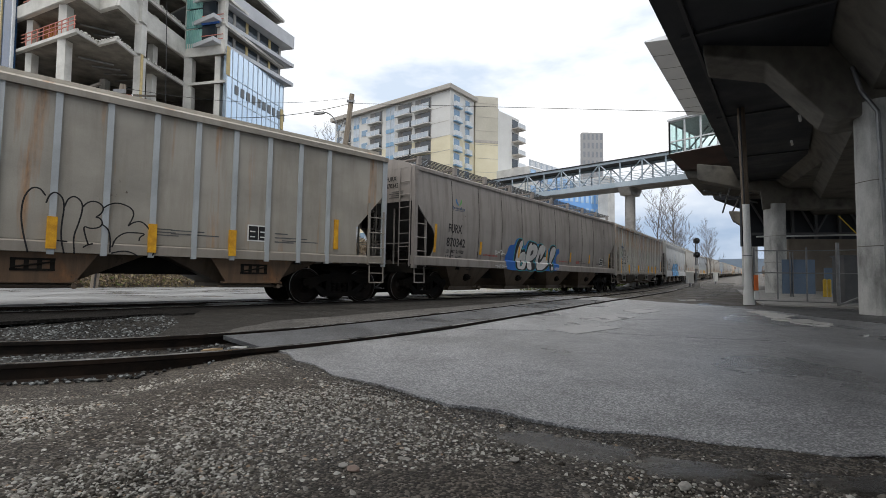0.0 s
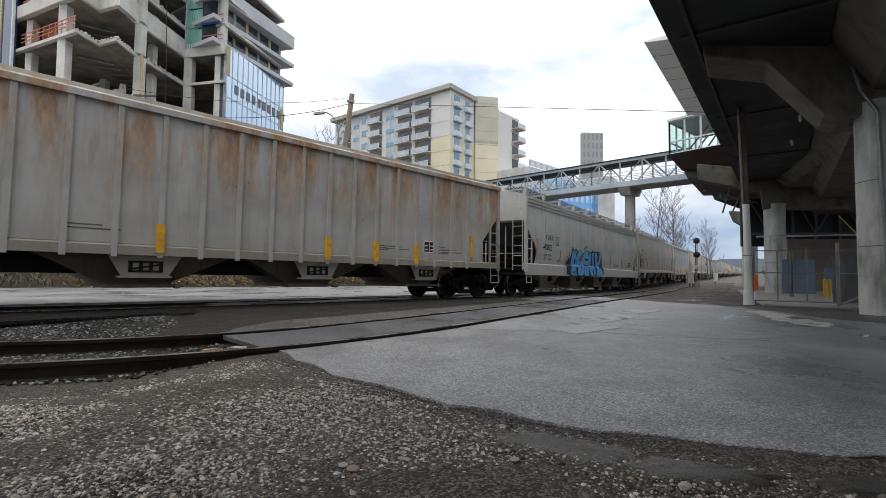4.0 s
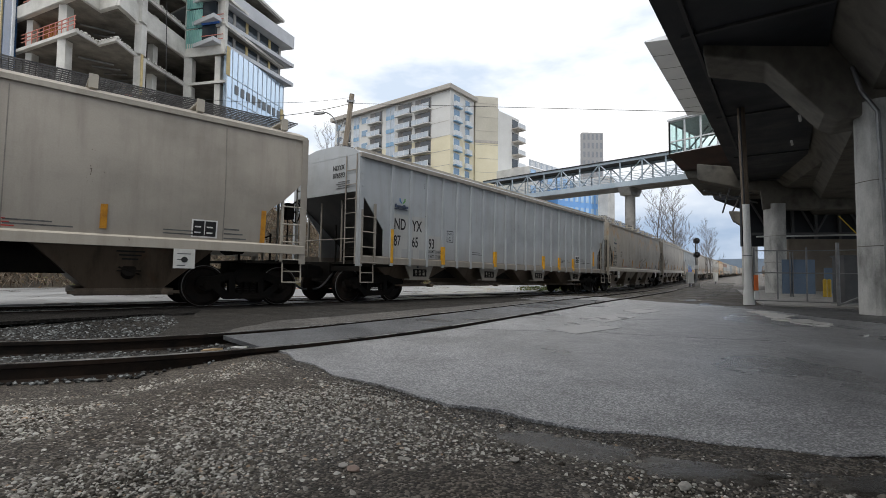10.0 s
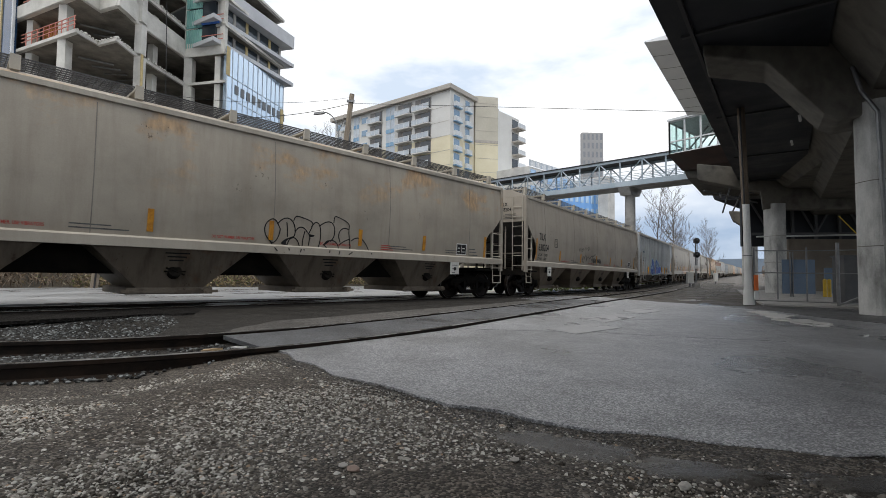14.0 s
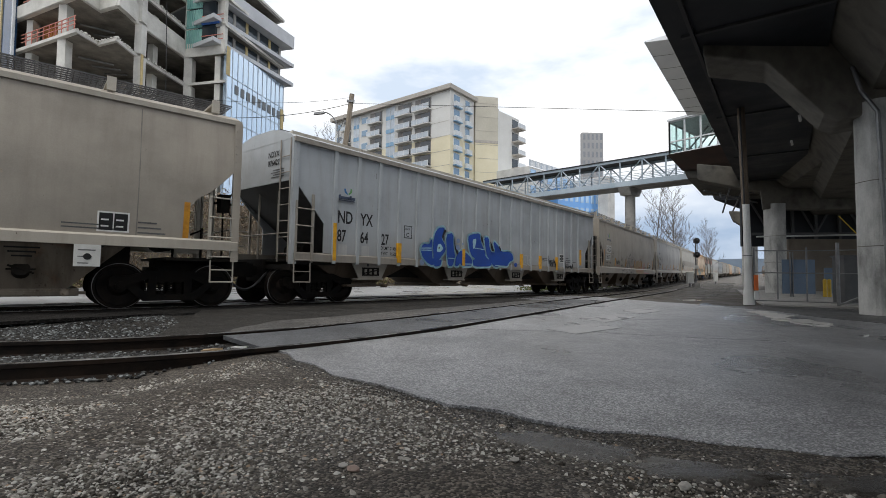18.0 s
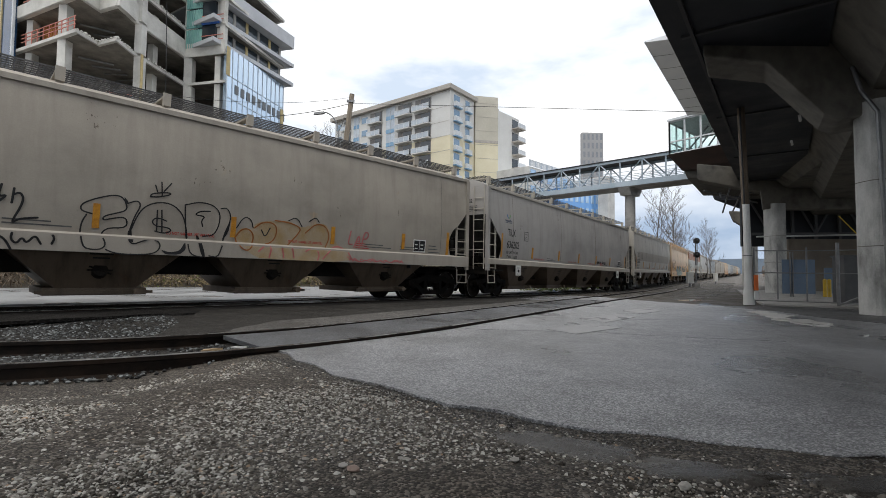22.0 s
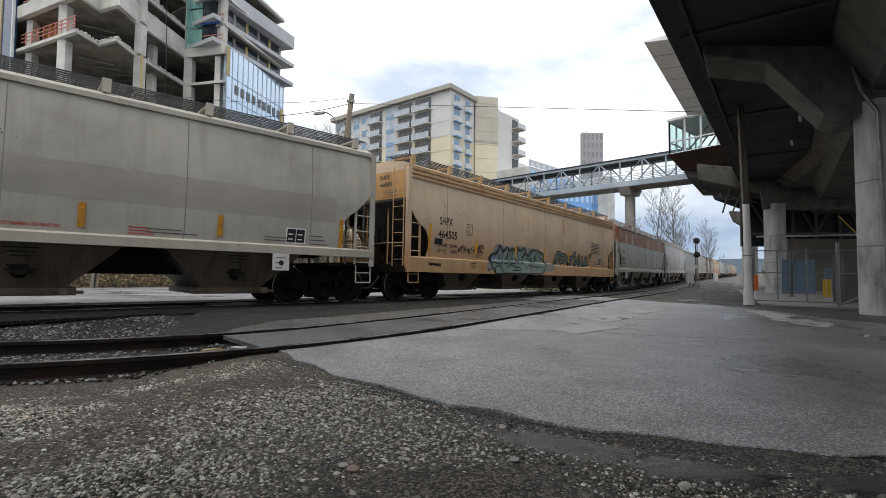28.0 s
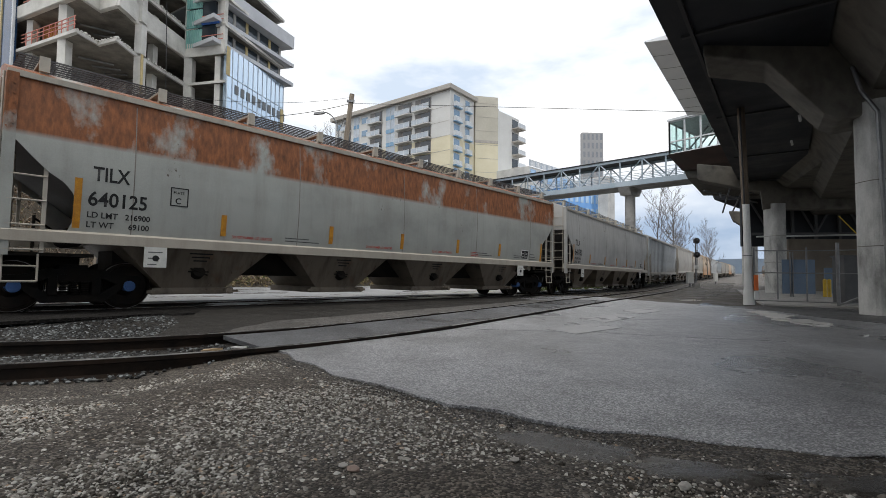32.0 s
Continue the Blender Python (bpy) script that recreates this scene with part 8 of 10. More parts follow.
def yard():
    t = thing("hoarding_panel", pose(17.9, 24.2, 0.0, 0, 0, -8), "slate-blue sheet hoarding panel standing on the apron", "hoarding")
    part("sheet", Mesh().box(-0.75, 0.75, -0.03, 0.03, 0.0, 1.72), M_BLUEPANEL, t)
    for x in (-0.42, -0.3):
        part("post", Mesh().rod((x, -0.08, -0.2), (x, -0.08, 2.1), 0.035), M_GALV, t)
    t = thing("hoarding_panel", pose(21.75, 27.0, -0.2, 0, 0, -8), "small slate-blue sheet panel beside the gate", "hoarding")
    part("sheet", Mesh().box(-0.3, 0.3, -0.03, 0.03, 0.1, 1.55), M_BLUEPANEL, t)
    part("post", Mesh().rod((0.33, 0, -0.2), (0.33, 0, 2.2), 0.04), M_GALV, t)
    for x, y in ((19.85, 25.0), (20.12, 25.05), (20.1, 24.0)):
        z = ground_z(x, y) + 0.05
        t = thing("bollard", pose(x, y, z), "yellow steel bollard on the apron", "bollard", "bollards in the yard")
        part("pipe", Mesh().rod((0, 0, 0), (0, 0, 0.88), 0.085, n=14), M_YPOST, t)
        part("cap", Mesh().rod((0, 0, 0.88), (0, 0, 0.93), 0.085, 0.04, n=14), M_YPOST, t)
    t = thing("electrical_cabinet", pose(13.75, 16.2, -0.05), "grey electrical cabinet beside the column", "cabinet")
    part("body", Mesh().box(-0.42, 0.42, -0.25, 0.25, 0.1, 1.62), M_CABINET, t)
    part("plinth", Mesh().box(-0.46, 0.46, -0.29, 0.29, 0.0, 0.1), M_CONC, t)
    part("lid", Mesh().box(-0.46, 0.46, -0.3, 0.3, 1.62, 1.68), M_CABINET, t)
    for k in range(4):
        part("sign_bar", Mesh().box(0.02, 0.3, -0.256, -0.25, 1.22 + 0.08 * k, 1.25 + 0.08 * k), M_INK, t, "unreadable lines of a notice")
    w = thing("yard_wall", pose(25.5, 36.0, 0, 0, 0, -8), "tan block wall behind the yard with a pale pipe", "wall")
    part("panel", Mesh().box(0.4, 8.0, 0, 0.3, -0.5, 3.6), M_TANWALL, w)
    part("pipe", Mesh().rod((-2.0, -0.4, 3.75), (6.0, -0.4, 3.9), 0.06), M_PVC, w)
    # Solid dark panel puts the opening's shade behind the truss.
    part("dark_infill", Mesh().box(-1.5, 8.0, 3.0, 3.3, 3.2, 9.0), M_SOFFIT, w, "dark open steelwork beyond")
    for k in range(5):
        u = -1.2 + 1.7 * k
        part("truss_post", Mesh().box(u - 0.09, u + 0.09, 2.7, 2.9, 3.6, 8.6), M_CABINET, w, "dim steel truss member")
        part("truss_diagonal", Mesh().rod((u, 2.8, 4.2 if k % 2 else 7.4), (u + 1.7, 2.8, 7.4 if k % 2 else 4.2), 0.09, n=4), M_CABINET, w, "dim steel truss member")
    part("truss_chord", Mesh().box(-1.4, 7.8, 2.7, 2.9, 7.3, 7.5), M_CABINET, w)
    part("truss_chord", Mesh().box(-1.4, 7.8, 2.7, 2.9, 4.1, 4.3), M_CABINET, w)


yard()


# ---- buildings ----
def wall_box(p, q, z0, z1, t=0.3):
    """A wall between two plan points, its thickness to the far side."""
    p, q = Vector(p), Vector(q)
    d = (q - p).normalized()
    nrm = Vector((-d.y, d.x))
    if nrm.y < 0:
        nrm = -nrm
    a, b = p + nrm * t, q + nrm * t
    return Mesh().hull([(*p, z0), (*q, z0), (*b, z0), (*a, z0)], [(*p, z1), (*q, z1), (*b, z1), (*a, z1)])


def on_wall(m, p, q, u0, u1, z0, z1, out, depth):
    """A box on the wall from p to q: u metres along it, out metres proud, depth thick."""
    p, q = Vector(p), Vector(q)
    d = (q - p).normalized()
    n = Vector((d.y, -d.x))
    if n.y > 0:
        n = -n
    f = [p + d * u + n * o for u in (u0, u1) for o in (out - depth, out)]
    ring = [f[0], f[2], f[3], f[1]]
    return m.hull([(*k, z0) for k in ring], [(*k, z1) for k in ring])


M_STUCCO = coarse("cream_stucco", (0.70, 0.64, 0.46), (0.80, 0.74, 0.56), 0.15, 0.85, 0.05)
M_STUCCO2 = coarse("pale_grey_stucco", (0.62, 0.62, 0.60), (0.72, 0.72, 0.70), 0.15, 0.85, 0.05)
M_TANSTUCCO = coarse("grey_tan_stucco", (0.50, 0.475, 0.40), (0.60, 0.57, 0.49), 0.15, 0.85, 0.05)
M_ROOFBAND = plain("grey_roof_band", (0.44, 0.41, 0.37))
M_PANE = glass("blue_window_pane", (0.20, 0.30, 0.40), 0.08, 0.3)
M_PANE_SKY = glass("sky_blue_glazing", (0.40, 0.56, 0.74), 0.1, 0.6)
M_PANE_DK = glass("dark_window_pane", (0.03, 0.04, 0.05), 0.08)
M_RAILW = plain("white_balcony_rail", (0.66, 0.69, 0.72))
M_PANE_NAVY = glass("deep_blue_window_pane", (0.02, 0.06, 0.14), 0.12)
# Tone for the shade of balcony recesses.
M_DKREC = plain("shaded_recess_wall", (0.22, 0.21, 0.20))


M_SPANDREL = coarse("bright_blue_spandrel", (0.16, 0.32, 0.50), (0.25, 0.42, 0.59), 0.5, 0.35, 0.0)
M_RAILG = coarse("pale_blue_rail_glass", (0.42, 0.48, 0.55), (0.56, 0.62, 0.68), 0.3, 0.25, 0.0)


def residential():
    C, L = Vector((1.2, 95.0)), Vector((-27.0, 118.0))
    R = C + Vector((0.58, 0.81)).normalized() * 9.0
    top = thing("apartment_building", Matrix(), "cream and grey apartment block with white balconies", "apartment building")
    z1, z2, zr = 28.2, 37.5, 38.4
    part("wall", wall_box(C, L, -1, z1), M_STUCCO, top, "cream stucco wall")
    part("wall", wall_box(C, L, z1, z2), M_STUCCO2, top, "pale grey stucco wall")
    part("wall", wall_box(C, R, -1, z1), M_STUCCO, top, "cream stucco wall")
    part("wall", wall_box(C, R, z1, z2), M_STUCCO2, top, "pale grey stucco wall")
    B = L + (R - C) * 2
    ring = [C + Vector((0.0, -1.0)), L + Vector((-1.2, -0.6)), B, R + (R - C) + Vector((1, 0))]
    part("roof", Mesh().hull([(*p, z2) for p in ring], [(*p, zr) for p in ring]), M_ROOFBAND, top, "flat grey roof with a deep band")
    P1, P2 = R + Vector((0.3, -0.2)), R + Vector((5.3, 0.8))
    part("wall", wall_box(P1, P2, -1, 28.9, 4), M_STUCCO, top, "cream stair tower")
    part("wall", wall_box(P1, P2, 28.9, 38.8, 4), M_TANSTUCCO, top, "grey-tan upper stair tower")
    part("wall", wall_box(P1 + Vector((0, -0.05)), P2 + Vector((0, -0.05)), 28.6, 29.2, 0.2), M_ROOFBAND, top)
    for P in (P2,):
        part("wall", wall_box(P, P + Vector((5.6, 6.5)), -1, 36.0, 3), M_STUCCO2, top)
        for k in range(8):
            z = 12 + 3.0 * k
            m = Mesh()
            on_wall(m, P, P + Vector((5.6, 6.5)), 5.4, 8.4, z, z + 0.25, 1.9, 1.9)
            sl = part("balcony", m, M_ROOFBAND, top, "grey balcony slab with a pale rail")
            m = Mesh()
            on_wall(m, P, P + Vector((5.6, 6.5)), 5.4, 8.4, z + 0.25, z + 1.25, 1.85, 0.08)
            part("rail", m, M_RAILW, sl)
            m = Mesh()
            on_wall(m, P, P + Vector((5.6, 6.5)), 5.6, 8.0, z + 0.3, z + 2.4, 0.05, 0.05)
            part("pane", m, M_PANE_DK, sl)
    # long facade: balcony stacks, window stacks and tall blue glazing
    stacks = ((5.0, 9.5, "b"), (10.4, 14.6, "b"), (15.6, 18.3, "g"), (19.6, 23.6, "b"), (24.4, 26.6, "w"), (27.4, 29.4, "g"), (30.4, 33.0, "b"), (33.8, 35.8, "w"))
    for u0, u1, kind in stacks:
        for k in range(10):
            z = 7.4 + 3.0 * k
            if kind == "g":
                w = Mesh()
                on_wall(w, C, L, u0, u1, z + 1.0, z + 2.9, 0.08, 0.1)
                part("window", w, M_RAILG, top, "pale reflecting window")
                w = Mesh()
                on_wall(w, C, L, u0, u1, z + 0.1, z + 0.98, 0.09, 0.1)
                part("spandrel", w, M_SPANDREL, top, "bright blue spandrel panel")
                w = Mesh()
                on_wall(w, C, L, u0 - 0.12, u0, z, z + 3.0, 0.14, 0.16)
                on_wall(w, C, L, (u0 + u1) / 2 - 0.05, (u0 + u1) / 2 + 0.05, z, z + 3.0, 0.14, 0.16)
                part("window_frame", w, M_RAILW, top)
            elif kind == "w":
                w = Mesh()
                on_wall(w, C, L, u0, u1, z + 0.8, z + 2.3, 0.06, 0.08)
                win = part("window", w, M_RAILW, top)
                w = Mesh()
                on_wall(w, C, L, u0 + 0.12, u1 - 0.12, z + 0.9, z + 2.2, 0.09, 0.05)
                part("pane", w, M_PANE, win)
            else:
                # Recess shade is a dark panel flush with the wall face.
                w = Mesh()
                on_wall(w, C, L, u0, u1, z + 0.2, z + 2.7, 0.02, 0.3)
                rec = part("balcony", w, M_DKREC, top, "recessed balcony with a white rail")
                w = Mesh()
                on_wall(w, C, L, u0 + 0.3, u1 - 1.6, z + 0.3, z + 2.5, 0.05, 0.05)
                part("pane", w, M_PANE_DK, rec)
                w = Mesh()
                on_wall(w, C, L, u0 - 0.1, u1 + 0.1, z - 0.05, z + 0.15, 1.1, 1.1)
                part("slab", w, M_STUCCO2, rec)
                w = Mesh()
                on_wall(w, C, L, u0 - 0.1, u1 + 0.1, z + 0.2, z + 1.1, 1.1, 0.05)
                part("rail_glass", w, M_RAILG, rec, "pale blue glass rail")
                w = Mesh()
                on_wall(w, C, L, u0 - 0.1, u1 + 0.1, z + 1.1, z + 1.2, 1.14, 0.1)
                for q in range(4):
                    uu = u0 - 0.1 + (u1 - u0 + 0.2) * q / 3
                    on_wall(w, C, L, uu - 0.06, uu + 0.06, z + 0.15, z + 1.25, 1.14, 0.1)
                part("rail", w, M_RAILW, rec)
    # short facade
    for k in range(10):
        z = 7.4 + 3.0 * k
        for u0, u1 in ((1.2, 3.4), (5.4, 7.2)):
            w = Mesh()
            on_wall(w, C, R, u0, u1, z + 0.3, z + 2.5, 0.06, 0.1)
            win = part("window", w, M_RAILW, top)
            w = Mesh()
            on_wall(w, C, R, u0 + 0.12, u1 - 0.12, z + 1.0, z + 2.4, 0.1, 0.06)
            part("pane", w, M_PANE, win)
            w = Mesh()
            on_wall(w, C, R, u0 - 0.1, u1 + 0.1, z, z + 0.95, 0.7, 0.6)
            bal = part("balcony", w, M_RAILW, top, "small white balcony")
            w = Mesh()
            on_wall(w, C, R, u0 - 0.12, u1 + 0.12, z - 0.22, z - 0.01, 0.74, 0.66)
            part("slab", w, M_SPANDREL, bal, "blue-painted slab edge")
    # shadow joints of the stucco panels
    for k in range(11):
        z = 7.2 + 3.0 * k
        for p, q, u0, u1 in ((C, L, 0.0, 4.9), (P1, P2, 0.0, (P2 - P1).length)):
            w = Mesh()
            on_wall(w, p, q, u0, u1, z, z + 0.07, 0.03, 0.06)
            part("panel_joint", w, M_ROOFBAND, top)


residential()

M_PLY = coarse("orange_plywood", (0.50, 0.22, 0.07), (0.66, 0.34, 0.13), 0.6, 0.7, 0.1)
M_TEAL = coarse("teal_sheathing", (0.16, 0.36, 0.34), (0.28, 0.50, 0.46), 0.8, 0.7, 0.1)
# Interior shade is mixed into these two tones; the scrap heap shares the first.
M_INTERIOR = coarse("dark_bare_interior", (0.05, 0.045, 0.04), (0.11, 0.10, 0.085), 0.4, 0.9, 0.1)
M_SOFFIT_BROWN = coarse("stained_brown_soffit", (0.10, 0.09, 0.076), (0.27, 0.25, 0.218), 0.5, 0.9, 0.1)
M_CURTAIN = glass("pale_blue_curtain_wall", (0.58, 0.72, 0.88), 0.15, 0.6)
M_MULLION = plain("pale_mullion", (0.50, 0.56, 0.62))
M_TARP = plain("blue_tarp", (0.04, 0.14, 0.48))
M_PINK = plain("faded_red_guard_rail", (0.52, 0.20, 0.16))
M_PINKWALL = plain("pinkish_membrane", (0.52, 0.44, 0.42))
M_TANP = plain("tan_panel", (0.50, 0.40, 0.20))


M_SLABG = coarse("pale_blue_grey_concrete", (0.46, 0.48, 0.51), (0.58, 0.60, 0.63), 0.4, 0.8, 0.1)


def construction():
    top = thing("construction_building", Matrix(), "bare concrete building under construction with open floors", "building")
    B, C0, n1, n2, n3 = Vector((-39.8, 43.7)), Vector((-31.2, 39.7)), Vector((-31.0, 42.1)), Vector((-28.8, 41.2)), Vector((-29.0, 43.8))
    A, A2, G = Vector((-28.4, 51.6)), Vector((-23.5, 50.4)), Vector((-21.0, 61.5))
    W = B + (B - C0) * 2
    plan = [W, C0, n1, n2, n3, A, A2, G, G + Vector((-14, 6)), W + Vector((6, 22))]
    inner = [p + (Vector((-36, 55)) - p) * 0.03 for p in plan]
    step, z_mid = 3.1, 20.9
    for k in range(-4, 5):
        if k == -1:
            continue  # the lowest open storey is twice as high
        z, tall = z_mid + step * k, step * (2 if k == -2 else 1)
        part("floor_slab", Mesh().hull([(*p, z) for p in plan], [(*p, z + 0.28) for p in plan]), M_CONC_LT, top, "raw pale concrete floor slab")
        # Dark sheet under each slab puts the floors' shade into colour.
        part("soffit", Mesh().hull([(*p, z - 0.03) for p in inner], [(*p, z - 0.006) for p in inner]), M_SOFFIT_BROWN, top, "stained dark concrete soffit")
        for p, w in ((C0 + Vector((-2.2, 1.7)), 0.5), (B + Vector((1.2, 0.4)), 0.4), (n3 + Vector((0.1, 0.9)), 0.45), (A + Vector((0.35, 0.35)), 0.62), (A2 + Vector((-1.0, 0.9)), 0.42), (B + (B - C0) * 0.9 + Vector((0, 0.8)), 0.4), (C0 + Vector((1.0, 9.0)), 0.4), (n1 + Vector((-5, 8)), 0.4)):
            part("column", Mesh().box(p.x - 0.72 * w, p.x + 0.72 * w, p.y - 0.4, p.y + 0.4, z + 0.28, z + tall), M_CONC_LT, top)
        rail = Mesh()
        for q in range(9):
            e = C0 + (B - C0) * (0.02 + 0.1 * q)
            rail.rod((*e, z + 0.28), (*e, z + 1.4), 0.045, n=4)
        for h in (0.7, 1.05, 1.4):
            rail.rod((*C0, z + h), (*(C0 + (B - C0) * 0.9), z + h), 0.04, n=4)
        part("guard_rail", rail, M_PINK, top, "faded red temporary guard rail")
        # ragged concrete crumbs along the slab edge
        edge = [C0, n1, n2, n3, A]
        crumb = Mesh()
        for p, q in zip(edge, edge[1:]):
            n = int((q - p).length / 0.35)
            for j in range(n):
                e = p.lerp(q, (j + 0.5) / n)
                r = 0.05 + 0.10 * abs(noise.noise((e.x * 3, e.y * 3, z)))
                crumb.box(e.x - r, e.x + r, e.y - r, e.y + r, z + 0.27, z + 0.27 + r * 1.6)
        tagged(part("broken_edge", crumb, M_CONC_LT, top, "broken concrete crumbs on the slab edge"), kind="stuff")
        # hanging ducts and pipes below the floor
        duct = Mesh()
        for j in range(5):
            e = C0.lerp(A, 0.15 + 0.16 * j) + Vector((-3.0 - 0.6 * j, 2.0))
            duct.rod((e.x, e.y, z - 0.5), (e.x + 2.4, e.y + 1.2 - 0.7 * j, z - 0.7), 0.09, n=5)
        part("duct", duct, M_GALV, top, "hanging pipe run")
        # plywood infill behind the guard rail
        w = Mesh()
        p, q = B + Vector((1.6, 1.2)), C0 + (B - C0) * 0.42 + Vector((0.2, 2.2))
        ln = (q - p).length
        on_wall(w, p, q, 0.0, ln * 0.55, z + 0.3, z + step - 0.05, 0.0, 0.08)
        for j in range(11):
            u = ln * j / 10
            on_wall(w, p, q, u - 0.05, u + 0.05, z + 0.3, z + step - 0.05, 0.1, 0.14)
        part("infill_panel", w, M_PLY, top, "orange plywood infill with studs")
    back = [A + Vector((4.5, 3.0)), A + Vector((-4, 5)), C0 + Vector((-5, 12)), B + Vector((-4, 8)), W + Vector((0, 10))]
    # Inner walls coloured dark so the open floors look unlit.
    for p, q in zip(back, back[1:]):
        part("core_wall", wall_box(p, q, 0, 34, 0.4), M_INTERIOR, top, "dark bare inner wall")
    zt = z_mid + step
    for p, q in ((C0, n1), (n1, n2), (n2, n3), (n3, A), (B, C0)):
        w = Mesh()
        on_wall(w, p, q, 0.0, (q - p).length, zt + 0.05, zt + (1.9 if p != B else 1.2), 0.06, 0.3)
        part("edge_beam", w, M_CONC_LT, top, "raw concrete upstand beam")
    w = Mesh()
    on_wall(w, A, A2, 0.0, 5.0, zt, zt + 1.5, 0.08, 0.3)
    part("parapet", w, M_CONC_LT, top)
    part("pipe", Mesh().rod((n3.x + 0.75, n3.y + 0.2, 12.0), (n3.x + 0.75, n3.y + 0.2, 20.9), 0.12), M_TANP, top, "yellowish rubble chute")
    part("cable", Mesh().rod((n3.x + 1.9, n3.y + 2.5, 10.0), (n3.x + 1.7, n3.y + 2.2, 27.0), 0.03), M_STEEL_DK, top)
    for q in range(5):
        z = zt + 1.0 + 2.2 * q
        w = Mesh()
        on_wall(w, A, A2, 0.1, 2.1, z, z + 2.0, 0.05, 0.1)
        for e in range(7):
            on_wall(w, A, A2, 0.12 + 0.29 * e, 0.24 + 0.29 * e, z, z + 2.0, 0.12, 0.08)
        part("sheathing", w, M_TEAL, top, "teal sheathing boards with studs")
        w = Mesh()
        on_wall(w, A, A2, 2.2, 4.2, z, z + 2.0, -0.6, 0.1)
        part("membrane", w, M_PINKWALL, top, "pale pinkish wall membrane")
        for h in (0.6, 1.1):
            w = Mesh()
            on_wall(w, A, A2, 2.1, 4.8, z + h, z + h + 0.07, 0.15, 0.07)
            part("guard_rail", w, M_PINK, top)
        w = Mesh()
        on_wall(w, A, A2, 4.3, 4.9, z, z + 2.2, 0.0, 0.5)
        part("column", w, M_CONC_LT, top)
    w = Mesh()
    on_wall(w, A, A2, 2.2, 4.4, zt + 3.3, zt + 4.0, 0.3, 0.1)
    part("tarp", w, M_TARP, top, "blue tarpaulin strip")
    # glazed neighbour at the building's far corner
    w = Mesh()
    on_wall(w, W, B + Vector((-0.3, 0.1)), 0, (W - B).length, 10.0, 31.0, 0.25, 0.3)
    part("glazed_bay", w, M_PANE_NAVY, top, "dark blue glazed bay")
    for q in range(10):
        w = Mesh()
        u = (W - B).length * q / 9
        on_wall(w, W, B + Vector((-0.3, 0.1)), u - 0.1, u + 0.1, 10.0, 31.0, 0.35, 0.2)
        part("mullion", w, M_RAILW if q % 2 else M_TANP, top)

    g = thing("glass_building", Matrix(), "office block with pale blue curtain wall and overhanging floors", "building")
    g0, g1 = A2 + Vector((0.15, 0.2)), G + Vector((0.05, 0))
    glen = (g1 - g0).length
    part("wall", wall_box(g0, g1, 6, 24.9, 0.4), M_CURTAIN, g, "pale blue curtain wall")
    for k in range(13):
        w = Mesh()
        u = glen * k / 12
        on_wall(w, g0, g1, u - 0.04, u + 0.04, 10, 24.9, 0.05, 0.05)
        part("mullion", w, M_MULLION, g)
    for z in (12.2, 14.6, 17.0, 19.4, 21.8):
        w = Mesh()
        on_wall(w, g0, g1, 0, glen, z, z + 0.07, 0.05, 0.05)
        part("mullion", w, M_MULLION, g)
    for k in range(10):
        w = Mesh()
        on_wall(w, g0, g1, 1.4 + 1.05 * k, 2.0 + 1.05 * k, 20.2, 21.2, 0.06, 0.06)
        part("pane", w, M_PANE_DK, g, "small dark vent window")
    w = Mesh()
    on_wall(w, g0, g1, -0.1, 0.4, 21.8, 24.9, 0.1, 0.1)
    part("corner_panel", w, M_TANP, g)
    w = Mesh()
    on_wall(w, g0, g1, glen - 0.6, glen, 19.0, 21.6, 0.1, 0.1)
    part("corner_panel", w, M_TANP, g)
    for k, z in enumerate((25.0, 27.5, 30.0)):
        ring = [g0 + Vector((-1.0, -1.2)), g1 + Vector((1.1, 0.6)), g1 + Vector((-8, 3)), g0 + Vector((-8, 3))]
        part("floor_slab", Mesh().hull([(*p, z) for p in ring], [(*p, z + (0.45 if k < 2 else 1.6)) for p in ring]), M_SLABG, g, "overhanging grey floor edge")
        part("window_band", wall_box(g0 + Vector((-1.4, 0)), g1 + Vector((-0.6, 0)), z + 0.4, z + 2.45, 4), M_PANE_DK, g, "band of dark windows")
        for q in range(6):
            w = Mesh()
            on_wall(w, g0 + Vector((-1.4, 0)), g1 + Vector((-0.6, 0)), 0.6 + 2.1 * q, 1.0 + 2.1 * q, z + 0.4, z + 2.4, 0.06, 0.06)
            part("pier", w, M_CONC if q % 2 else M_TANP, g)


construction()


